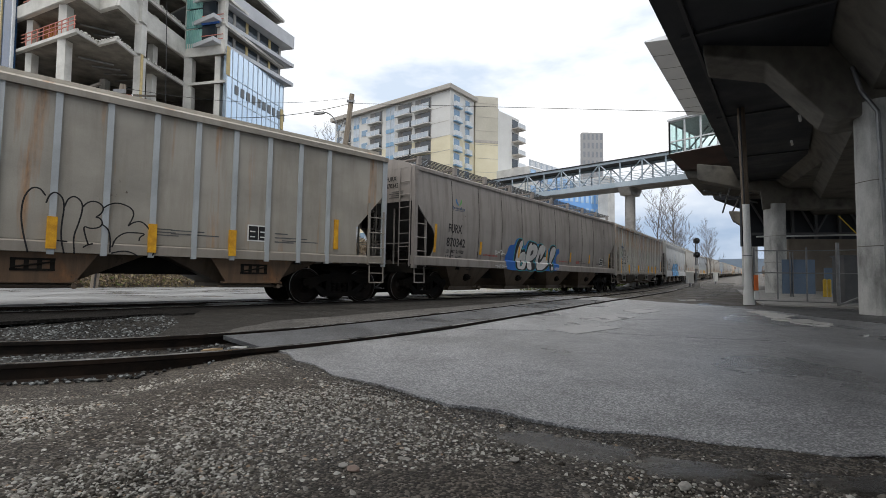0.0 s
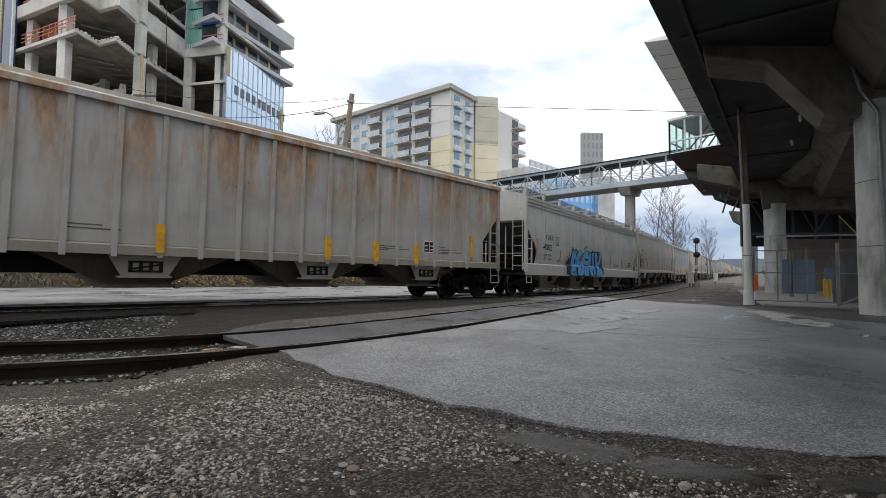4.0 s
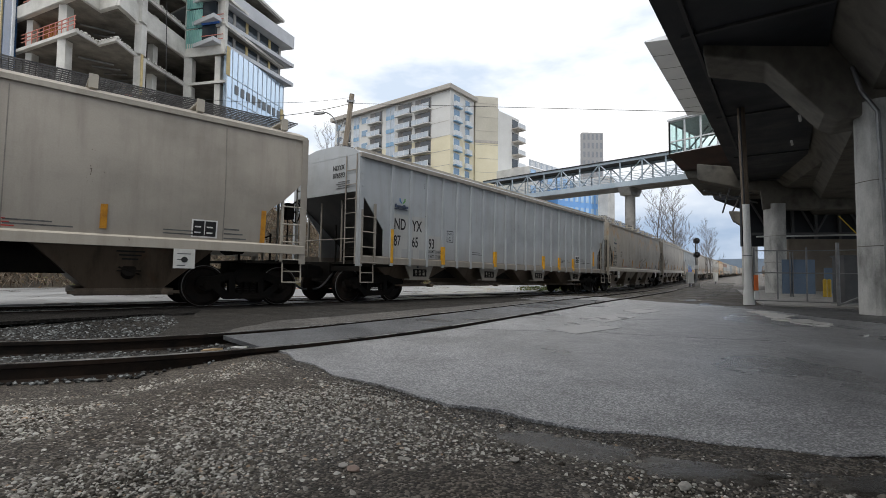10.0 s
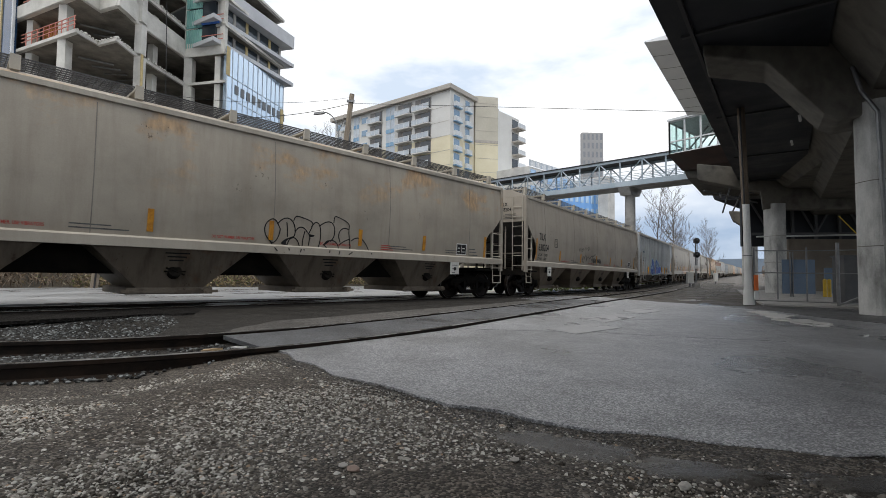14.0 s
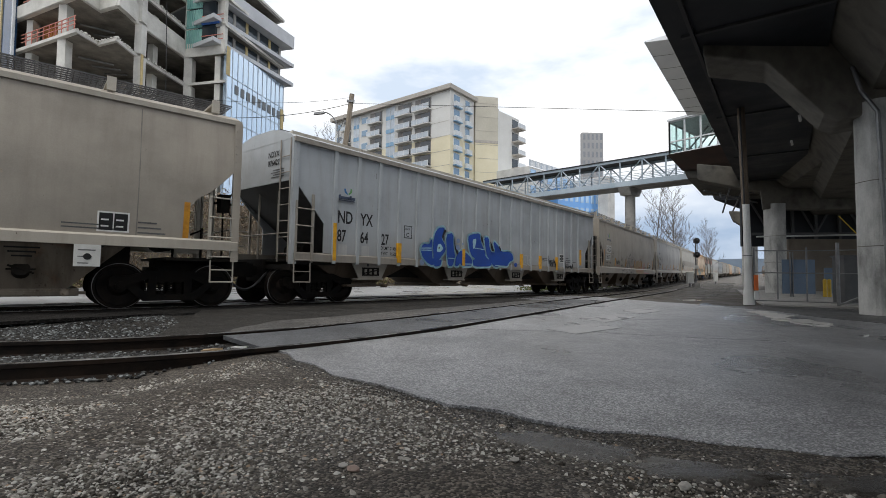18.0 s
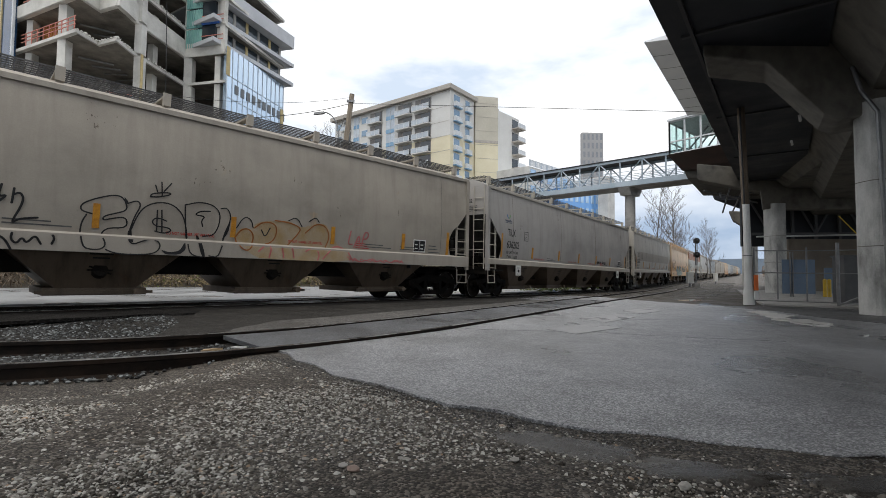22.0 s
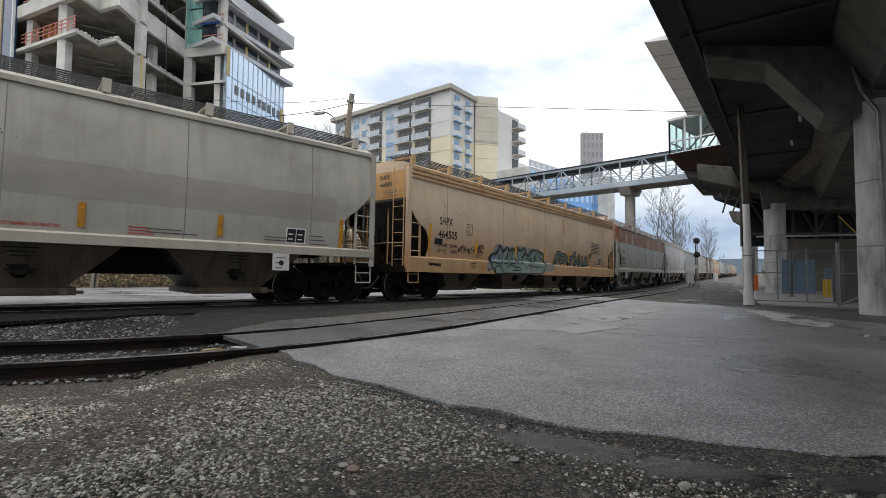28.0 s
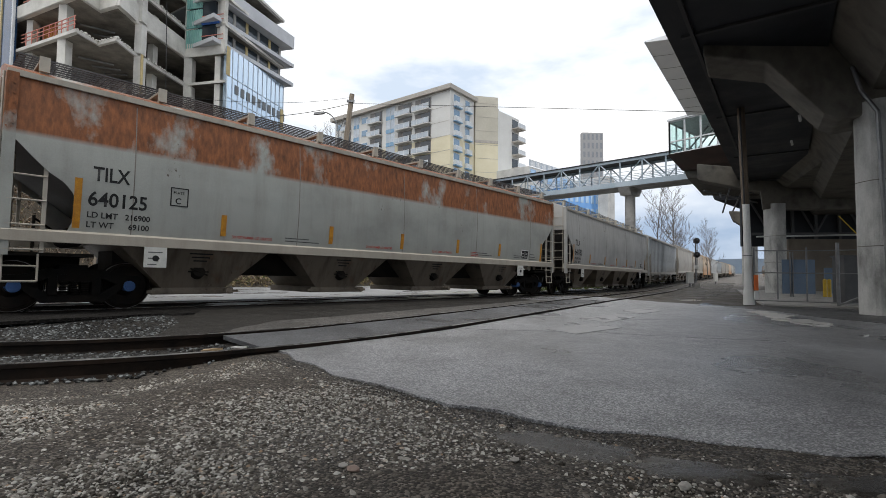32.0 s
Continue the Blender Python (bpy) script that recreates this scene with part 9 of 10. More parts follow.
def white_annex():
    """Low white building on top of the bank."""
    top = thing("white_annex", Matrix(), "low white concrete building with blue-glazed windows", "building")
    P, Q = Vector((-36.0, 29.0)), Vector((-20.3, 36.6))
    part("wall", wall_box(P, Q, 3.0, 12.9, 5), M_WHITEWALL, top, "white concrete wall")
    n = 6
    for k in range(n):
        u = 3.6 + 1.65 * k
        for z in (6.5, 9.55):
            w = Mesh()
            on_wall(w, P, Q, u, u + 0.85, z, z + 1.6, 0.02, 0.1)
            win = part("window", w, M_PANE_NAVY, top)
            w = Mesh()
            on_wall(w, P, Q, u, u + 0.85, z + 0.7, z + 0.95, 0.05, 0.05)
            part("glazing_bar", w, M_RAILW, win)
        w = Mesh()
        on_wall(w, P, Q, u + 0.95, u + 1.55, 4.0, 11.6, 0.18, 0.2)
        part("pilaster", w, M_WHITEWALL, top)
    w = Mesh()
    on_wall(w, P, Q, 9.9, 13.4, 6.3, 8.0, 0.24, 0.06)
    part("mural", w, M_MURAL, top, "faded yellow painted panel")
    w = Mesh()
    on_wall(w, P, Q, 0, 17.4, 11.7, 12.9, 0.5, 0.5)
    part("parapet", w, M_WHITEWALL, top)


def roof_clutter():
    """Barriers and demolition scrap lying on the annex roof."""
    P, Q = Vector((-36.0, 29.0)), Vector((-20.3, 36.6))
    d = (Q - P).normalized()
    for k in range(4):
        t = thing("site_barrier", Matrix(), "red and white site barrier on the annex roof", "barrier", "barriers on the annex roof")
        a, b = P + d * (5.0 + 2.4 * k), P + d * (7.0 + 2.4 * k)
        for h in (13.2, 13.5, 13.8):
            part("rail", Mesh().rod((*a, h), (*b, h), 0.05, n=4), M_PINK if h != 13.5 else M_RAILW, t)
        for e in (a, a.lerp(b, 0.5), b):
            part("post", Mesh().rod((*e, 12.88), (*e, 13.9), 0.05, n=4), M_RAILW, t)
    rnd = random.Random(5)
    m = Mesh()
    for k in range(46):
        e = P + d * rnd.uniform(6, 15) + Vector((-d.y, d.x)) * rnd.uniform(1.0, 3.0)
        q = Vector((rnd.uniform(-1, 1), rnd.uniform(-0.5, 0.5), rnd.uniform(-0.25, 0.35))) * rnd.uniform(0.5, 1.6)
        c = Vector((e.x, e.y, 13.0 + rnd.uniform(0.1, 1.5)))
        m.rod(c - q, c + q, rnd.uniform(0.04, 0.14), n=4)
    tagged(solid("scrap_heap", m, M_INTERIOR, "heap of dark demolition scrap on the annex roof", "scrap heap"), kind="stuff")


M_MURAL = coarse("faded_yellow_paint", (0.45, 0.38, 0.04), (0.62, 0.55, 0.12), 1.5, 0.8, 0.1, c3=(0.36, 0.36, 0.2))
M_WHITEWALL = coarse("white_painted_concrete", (0.52, 0.52, 0.51), (0.68, 0.68, 0.66), 0.5, 0.8, 0.1)
white_annex()
roof_clutter()


def simple_block(name, label, p, q, z0, z1, depth, mat, floors, bays, pane, cat="building", proud=0.06, frac=0.6):
    top = thing(name, Matrix(), label, cat)
    part("wall", wall_box(p, q, z0, z1, depth), mat, top)
    ln = (Vector(q) - Vector(p)).length
    if floors:
        h = (z1 - z0) / floors
        for f in range(floors):
            for b in range(bays):
                w = Mesh()
                u = ln * b / bays
                on_wall(w, p, q, u + ln / bays * (1 - frac) / 2, u + ln / bays * (1 + frac) / 2, z0 + h * f + h * 0.2, z0 + h * f + h * 0.85, proud, 0.1)
                part("window", w, pane, top)
    return top


M_TOWER = coarse("grey_brown_tower", (0.36, 0.36, 0.37), (0.43, 0.43, 0.44), 0.05, 0.9, 0.0)
# Window tone paled to put distance haze into the colour.
M_TOWERPANE = plain("hazy_tower_window", (0.27, 0.29, 0.32), 0.4)
M_BLUEGLASS = glass("bright_blue_glazing", (0.16, 0.36, 0.70), 0.12, 0.4)
simple_block("tall_tower", "tall grey concrete tower far behind the bridge", (69.9, 240), (80.6, 240.4), -1, 71.5, 3, M_TOWER, 16, 5, M_TOWERPANE, frac=0.5)
simple_block("blue_glass_block", "bright blue glazed block beyond the footbridge", (24.0, 100), (34.6, 106), -1, 18.6, 10, M_BLUEGLASS, 6, 8, M_PANE_SKY)
simple_block("white_block", "white building with railings behind the footbridge", (17.4, 97.5), (31.0, 112), -1, 22.6, 10, M_WHITEWALL, 7, 6, M_PANE_SKY)
WB = Vector((17.4, 97.5)), Vector((31.0, 112.0))
WB_TOP = thing("roof_railing", Matrix(), "white panelled railing along the flat roof", "railing")
for k in range(26):
    m = Mesh()
    on_wall(m, *WB, 0.74 * k, 0.74 * k + 0.6, 22.7, 23.9, 0.1, 0.06)
    part("panel", m, M_RAILW if k % 3 else M_RAILG, WB_TOP)
m = Mesh()
on_wall(m, *WB, 0.0, 19.8, 23.9, 24.0, 0.12, 0.1)
part("rail", m, M_RAILW, WB_TOP)
simple_block("white_slab_tower", "narrow white building edge beside the blue block", (35.8, 104), (38.0, 106), -1, 22.0, 8, M_WHITEWALL, 0, 0, M_PANE)


# ---- footbridge ----
M_BRIDGE = coarse("blue_grey_bridge_paint", (0.33, 0.40, 0.46), (0.44, 0.51, 0.57), 0.6, 0.55, 0.05)


def footbridge():
    a, b = Vector((21.0, 39.6)), Vector((5.4, 55.0))
    ln = (b - a).length
    d = (b - a).normalized()
    top = thing("footbridge", Matrix(), "blue-grey steel truss footbridge over the railway", "footbridge")
    z0, z1 = 8.9, 11.0
    def P(u, side, z):
        n = Vector((-d.y, d.x))
        q = a + d * u + n * side
        return (q.x, q.y, z)
    for side in (-1.2, 1.2):
        for z in (z0, z1):
            m = Mesh()
            w = 0.23 if z == z0 else 0.1
            r = [P(0, side - 0.08, z - w), P(0, side + 0.08, z - w), P(0, side + 0.08, z + w), P(0, side - 0.08, z + w)]
            s = [P(ln, side - 0.08, z - w), P(ln, side + 0.08, z - w), P(ln, side + 0.08, z + w), P(ln, side - 0.08, z + w)]
            m.hull(r, s)
            part("chord", m, M_BRIDGE, top)
        n = 11
        for k in range(n + 1):
            u = ln * k / n
            part("truss_post", Mesh().rod(P(u, side, z0), P(u, side, z1), 0.07, n=4), M_BRIDGE, top)
            if k < n:
                v = ln * (k + 1) / n
                pq = (P(u, side, z0), P(v, side, z1)) if k % 2 else (P(u, side, z1), P(v, side, z0))
                part("truss_diagonal", Mesh().rod(*pq, 0.06, n=4), M_BRIDGE, top)
        m = Mesh()
        for z in (z0 + 0.5, z0 + 0.8, z0 + 1.1):
            m.rod(P(0, side * 0.93, z), P(ln, side * 0.93, z), 0.025, n=4)
        part("handrail", m, M_BRIDGE, top)
    part("deck", Mesh().hull([P(0, -1.2, z0 - 0.3), P(ln, -1.2, z0 - 0.3), P(ln, 1.2, z0 - 0.3), P(0, 1.2, z0 - 0.3)],
                             [P(0, -1.2, z0 - 0.1), P(ln, -1.2, z0 - 0.1), P(ln, 1.2, z0 - 0.1), P(0, 1.2, z0 - 0.1)]), M_CONC_DK, top)
    part("canopy", Mesh().hull([P(0, -1.35, z1 + 0.1), P(ln, -1.35, z1 + 0.1), P(ln, 1.35, z1 + 0.1), P(0, 1.35, z1 + 0.1)],
                               [P(0, -1.35, z1 + 0.2), P(ln, -1.35, z1 + 0.2), P(ln, 1.35, z1 + 0.2), P(0, 1.35, z1 + 0.2)]), M_STEEL_DK, top, "thin dark roof")
    u = 5.6
    c = Vector(P(u, 0, 0))
    part("pier", Mesh().rod((c.x, c.y, -1), (c.x, c.y, z0 - 0.9), 0.45, n=20), M_CONC, top, "round concrete pier", smooth=False)
    part("pier_cap", Mesh().hull([P(u - 0.5, -0.9, z0 - 0.95), P(u + 0.5, -0.9, z0 - 0.95), P(u + 0.5, 0.9, z0 - 0.95), P(u - 0.5, 0.9, z0 - 0.95)],
                                 [P(u - 0.5, -1.5, z0 - 0.3), P(u + 0.5, -1.5, z0 - 0.3), P(u + 0.5, 1.5, z0 - 0.3), P(u - 0.5, 1.5, z0 - 0.3)]), M_CONC, top)


footbridge()


# ---- line-side things ----
def signal_mast():
    x, y = 23.7, 45.0
    t = thing("railway_signal", pose(x, y, ground_z(x, y) - 0.03), "grey railway signal mast with two round black heads", "signal")
    part("mast", Mesh().rod((0, 0, 0), (0, 0, 4.6), 0.07, n=8), M_GALV, t)
    part("base", Mesh().box(-0.25, 0.25, -0.25, 0.25, 0.0, 0.35), M_CONC, t)
    for z in (4.3, 3.0):
        h = part("head", Mesh().rod((0, -0.25, z), (0, -0.12, z), 0.28, n=20), M_STEEL_DK, t, "round black signal target")
        part("hood", Mesh().rod((0, -0.55, z), (0, -0.25, z), 0.13, n=10), M_STEEL_DK, h)
        part("box", Mesh().box(-0.12, 0.12, -0.12, 0.2, z - 0.18, z + 0.18), M_STEEL_DK, h)
    part("plate", Mesh().box(-0.2, 0.2, -0.1, -0.08, 1.7, 2.0), M_PVC, t, "pale number plate")
    part("ladder", Mesh().rod((0.3, 0.25, 0), (0.3, 0.25, 4.2), 0.02).rod((0.3, 0.5, 0), (0.3, 0.5, 4.2), 0.02), M_GALV, t)
    for xx, yy, h, w in ((22.6, 44.0, 1.4, 0.5), (31.2, 55.0, 1.3, 0.3)):
        b = thing("relay_box", pose(xx, yy, ground_z(xx, yy) - 0.03), "small white railway relay box on a post", "relay box")
        part("case", Mesh().box(-w / 2, w / 2, -0.2, 0.2, 0.35, h), M_PVC, b)
        part("post", Mesh().rod((0, 0, -0.1), (0, 0, 0.4), 0.06), M_GALV, b)


signal_mast()
M_WOODPOLE = coarse("grey_brown_pole_wood", (0.16, 0.13, 0.10), (0.30, 0.255, 0.20), 3.0, 0.85, 0.3, stretch=(5, 5, 0.3))
M_WIRE = plain("black_wire", (0.02, 0.02, 0.02))


def wooden_pole(base, head, r, label):
    t = thing("utility_pole", pose(*base), label, "utility pole")
    d = Vector(head) - Vector(base)
    part("trunk", Mesh().rod((0, 0, -0.4), d, r, r * 0.8, n=12), M_WOODPOLE, t)
    part("fitting", Mesh().box(-0.25, 0.25, -0.2, -0.1, -0.08, 0.08, Matrix.Translation(d * 0.96)), M_GALV, t, "small metal fitting")
    return t


wooden_pole((-7.5, 31.0, -0.1), (-6.05, 31.0, 12.5), 0.2, "leaning weathered wooden utility pole behind the street")
P2 = wooden_pole((-14.9, 20.5, 0.0), (-13.94, 20.5, 8.95), 0.15, "leaning brown wooden utility pole with conduit")
part("conduit", Mesh().rod((0.2, -0.2, 0.0), (0.85, -0.2, 7.6), 0.04), M_STEEL_DK, P2)


def street_lamp():
    x, y = -8.0, 36.0
    t = thing("street_lamp", pose(x, y, 0), "grey street lamp with a curved arm", "street lamp")
    part("pole", Mesh().rod((0, 0, -0.3), (0, 0, 11.2), 0.1, 0.06, n=10), M_GALV, t)
    arc = [(-1.15 + 1.15 * math.cos(a), 0, 11.2 + 1.75 * math.sin(a)) for a in [k * math.pi / 20 for k in range(11)]]
    part("arm", Mesh().path(arc, 0.045), M_GALV, t)
    part("head", Mesh().hull([(-1.1, -0.14, 12.84), (-1.1, 0.14, 12.84), (-1.9, 0.1, 12.74), (-1.9, -0.1, 12.74)], [(-1.1, -0.1, 13.0), (-1.1, 0.1, 13.0), (-1.85, 0.08, 12.92), (-1.85, -0.08, 12.92)]), M_GALV, t)


street_lamp()


def wire(name, a, b, sag, r=0.02, label="thin black overhead wire"):
    a, b = Vector(a), Vector(b)
    pts = [a.lerp(b, k / 24) - Vector((0, 0, sag * 4 * (k / 24) * (1 - k / 24))) for k in range(25)]
    solid(name, Mesh().path(pts, r, n=4), M_WIRE, label, "wire", group="overhead wires")


wire("overhead_wire", (-6.1, 31.0, 11.9), (10.9, 19.6, 7.65), 0.0, 0.014)
wire("overhead_wire", (-6.1, 31.0, 11.9), (-14.0, 28.5, 10.1), 0.35)
wire("overhead_wire", (-6.1, 31.0, 12.3), (-13.95, 20.5, 8.8), 0.5, 0.014)

# ---- bank with brambles ----
M_BANK = coarse("dark_bank_soil", (0.03, 0.025, 0.018), (0.09, 0.075, 0.055), 1.2, 0.9, 0.6, fine=20)


def islands(name, stops, rough=0.8):
    """Small pieces whose colour differs from one to the next."""
    m, n, l, b = node_mat(name)
    g = n.new("ShaderNodeNewGeometry")
    r = ramp(n, stops)
    l.new(g.outputs["Random Per Island"], r.inputs["Fac"])
    co, k = n.new("ShaderNodeTexCoord"), n.new("ShaderNodeTexNoise")
    k.inputs["Scale"].default_value, k.inputs["Detail"].default_value = 90, 3
    l.new(co.outputs["Object"], k.inputs["Vector"])
    mx = n.new("ShaderNodeMixRGB")
    mx.blend_type, mx.inputs["Fac"].default_value = "OVERLAY", 0.3
    l.new(r.outputs["Color"], mx.inputs["Color1"])
    l.new(k.outputs["Fac"], mx.inputs["Color2"])
    l.new(mx.outputs["Color"], b.inputs["Base Color"])
    b.inputs["Roughness"].default_value = rough
    b.inputs["Specular IOR Level"].default_value = 0.3
    return m


def cloud(name, verts, faces, mat, label, category, smooth=False):
    me = bpy.data.meshes.new(name)
    me.from_pydata(verts.tolist(), [], faces.tolist())
    me.materials.append(mat)
    if smooth:
        me.shade_smooth()
    return tagged(new(name, me), label, category, kind="stuff")


def bank_z(n):
    return float(np.interp(n, (13.0, 14.5, 17.0, 20.5, 60.0), (-0.05, 0.3, 3.4, 5.6, 6.2)))


def bank():
    m = Mesh()
    ss = np.arange(-40, 30.1, 1.0)
    ns = np.array([12.8, 13.8, 14.5, 15.4, 16.2, 17.0, 18.0, 19.2, 20.5, 24.0, 34.0])
    for s in ss:
        fade = float(np.interp(s, (-40, 4, 26), (1, 1, 0.12)))
        for n in ns:
            p = track_at(s, n)
            z = bank_z(n) * fade * (1 + 0.12 * noise.noise((s * 0.3, n * 0.4, 0)))
            m.v.append((p.x, p.y, z + ground_z(p.x, p.y) * 0.5))
    w = len(ns)
    m.f = [(j * w + i, j * w + i + 1, (j + 1) * w + i + 1, (j + 1) * w + i) for j in range(len(ss) - 1) for i in range(w - 1)]
    solid("bank", m, M_BANK, "steep dark earth bank overgrown with brambles", "bank", "structure", smooth=True)


bank()
rng = np.random.default_rng(7)


def bank_points(n, lo=13.6, hi=20.5, s0=-34, s1=20):
    s, o = rng.uniform(s0, s1, n), rng.uniform(lo, hi, n)
    h = np.interp(s, LINE_S, LINE_H)
    x = np.interp(s, LINE_S, LINE_X) - o * np.cos(h)
    y = np.interp(s, LINE_S, LINE_Y) + o * np.sin(h)
    z = np.interp(o, (13.0, 14.5, 17.0, 20.5, 60.0), (-0.05, 0.3, 3.4, 5.6, 6.2)) * np.interp(s, (-40, 4, 26), (1, 1, 0.12))
    return np.stack([x, y, z], 1)


def sticks(base, length, r, droop=0.5):
    """Bent three-sided canes from each base point."""
    n = len(base)
    a = rng.uniform(0, math.tau, n)
    out = np.stack([np.cos(a), np.sin(a), np.zeros(n)], 1)
    out += np.array([0.5, -0.6, 0.0])
    up = rng.uniform(0.5, 1.0, n)[:, None] * np.array([0, 0, 1.0])
    L = (length * rng.uniform(0.5, 1.3, n))[:, None]
    pts = [base, base + (out * 0.25 + up * 0.6) * L, base + (out * 0.7 + up * 0.75) * L, base + (out * 1.1 + up * (0.75 - droop)) * L]
    ring = np.array([[1, 0, 0.3], [-0.5, 0.87, -0.3], [-0.5, -0.87, 0.0]]) * r
    v = np.concatenate([(p[:, None, :] + ring[None] * (1 - 0.25 * k)) for k, p in enumerate(pts)], 1)
    f = []
    for k in range(3):
        for i in range(3):
            j = (i + 1) % 3
            f.append((3 * k + i, 3 * k + j, 3 * k + 3 + j, 3 * k + 3 + i))
    f = (np.array(f)[None] + (np.arange(n) * 12)[:, None, None]).reshape(-1, 4)
    return v.reshape(-1, 3), f


def leaves(at, size):
    n = len(at)
    u = rng.normal(size=(n, 3))
    u /= np.linalg.norm(u, axis=1)[:, None]
    w = np.cross(u, rng.normal(size=(n, 3)))
    w /= np.linalg.norm(w, axis=1)[:, None]
    s = (size * rng.uniform(0.5, 1.3, n))[:, None]
    v = np.stack([at - u * s, at + w * s * 0.45, at + u * s, at - w * s * 0.45], 1).reshape(-1, 3)
    return v, np.arange(4 * n).reshape(-1, 4)


v, f = sticks(bank_points(9500), 1.0, 0.011)
cloud("bramble_canes", v, f, islands("bramble_cane", [(0.0, (0.07, 0.045, 0.032)), (0.5, (0.17, 0.125, 0.088)), (1.0, (0.36, 0.30, 0.235))]), "tangle of dry brown bramble canes on the bank", "brambles")
b_ = bank_points(26000)
b_[:, 2] += rng.uniform(0.0, 0.95, len(b_))
b_[:, :2] += rng.normal(0, 0.2, (len(b_), 2))
v, f = leaves(b_, 0.085)
cloud("bramble_leaves", v, f, islands("dry_bramble_leaf", [(0.0, (0.05, 0.035, 0.022)), (0.45, (0.15, 0.105, 0.065)), (0.8, (0.24, 0.18, 0.115)), (0.93, (0.12, 0.135, 0.05)), (1.0, (0.40, 0.34, 0.26))]), "dry brown bramble leaves with a little green", "brambles")
b_ = bank_points(5200, 13.0, 14.6, -10, 26)
b_[:, 2] += rng.uniform(0.0, 0.55, len(b_))
v, f = leaves(b_, 0.09)
cloud("verge_grass", v, f, islands("rough_grass_blade", [(0.0, (0.09, 0.075, 0.035)), (0.45, (0.20, 0.155, 0.08)), (0.75, (0.30, 0.235, 0.14)), (0.9, (0.13, 0.15, 0.05)), (1.0, (0.10, 0.13, 0.04))]), "patchy green and dry verge grass along the street", "grass")
# small weeds by the rails beyond the crossing
s_, o_ = rng.uniform(10, 60, 5000), rng.uniform(1.2, 3.0, 5000)
h_ = np.interp(s_, LINE_S, LINE_H)
b_ = np.stack([np.interp(s_, LINE_S, LINE_X) - o_ * np.cos(h_), np.interp(s_, LINE_S, LINE_Y) + o_ * np.sin(h_), -0.0136 * np.clip(s_, -25, 20) + 0.02 + rng.uniform(0, 0.25, 5000)], 1)
v, f = leaves(b_, 0.08)
cloud("track_weeds", v, f, islands("track_weed_blade", [(0.0, (0.05, 0.08, 0.02)), (0.6, (0.1, 0.13, 0.03)), (1.0, (0.16, 0.13, 0.06))]), "green weeds beside the far rails", "weeds")


# ---- bare trees ----
M_BARK = coarse("grey_bark", (0.09, 0.078, 0.068), (0.18, 0.16, 0.14), 3.0, 0.9, 0.3)


def bare_tree(x, y, height, spread_, seed, label, mat=None):
    rnd = random.Random(seed)
    t = thing("bare_tree", pose(x, y, ground_z(x, y) - 0.1), label, "tree", "bare trees along the railway")
    trunk, limbs = Mesh(), Mesh()

    def branch(p, d, ln, r, depth):
        n = (5, 4, 3)[depth]
        for k in range(n):
            d = (d + Vector((rnd.uniform(-0.2, 0.2), rnd.uniform(-0.2, 0.2), rnd.uniform(0.0, 0.22)))).normalized()
            e = p + d * ln / n
            limbs.rod(p, e, r * (1 - 0.8 * k / n), r * (1 - 0.8 * (k + 1) / n), n=3)
            p = e
            if depth < 2 and (k or depth):
                for _ in range(2):
                    s = Vector((rnd.uniform(-1, 1), rnd.uniform(-1, 1), rnd.uniform(-0.2, 0.7))).normalized()
                    branch(p, (d * 0.55 + s * spread_).normalized(), ln * rnd.uniform(0.3, 0.5) * (1 - 0.4 * k / n), r * 0.5, depth + 1)

    p, d = Vector((0, 0, 0)), Vector((0, 0, 1))
    n, R = 11, height * 0.0095
    for k in range(n):
        d = (d + Vector((rnd.uniform(-0.07, 0.07), rnd.uniform(-0.07, 0.07), 0.12))).normalized()
        e = p + d * height * 0.92 / n
        trunk.rod(p, e, R * (1 - 0.9 * k / n), R * (1 - 0.9 * (k + 1) / n), n=6)
        p = e
        if k >= 2:
            for q in range(3):
                a = rnd.uniform(0, math.tau)
                branch(p, Vector((math.cos(a) * spread_ * 1.3, math.sin(a) * spread_ * 1.3, rnd.uniform(0.5, 1.0))).normalized(), height * (0.36 - 0.24 * k / n) * rnd.uniform(0.7, 1.15), R * 0.42 * (1 - 0.6 * k / n), 0)
    part("trunk", trunk, mat or M_BARK, t)
    me = bpy.data.meshes.new("crown")
    me.from_pydata(limbs.v, [], limbs.f)
    me.materials.append(mat or M_BARK)
    tw = new("crown", me)
    tw.parent = t
    tagged(tw, kind="stuff")
    return t


for x, y, h, sp, sd in ((31.3, 70.0, 15.5, 0.68, 3), (34.6, 72.0, 14.5, 0.6, 4), (28.6, 74.0, 10.0, 0.7, 5), (38.0, 78.0, 10.5, 0.7, 8), (49.5, 90.0, 11.0, 0.6, 6), (53.0, 95.0, 10.0, 0.6, 9), (45.0, 92.0, 9.0, 0.55, 11), (-10.8, 46.0, 15.0, 0.7, 12)):
    bare_tree(x, y, h, sp, sd, "leafless grey-brown tree beside the railway")

# Distance haze is mixed into the hill colour.
M_HILL = coarse("hazy_blue_hill", (0.16, 0.21, 0.27), (0.22, 0.27, 0.33), 0.01, 0.95, 0.0)


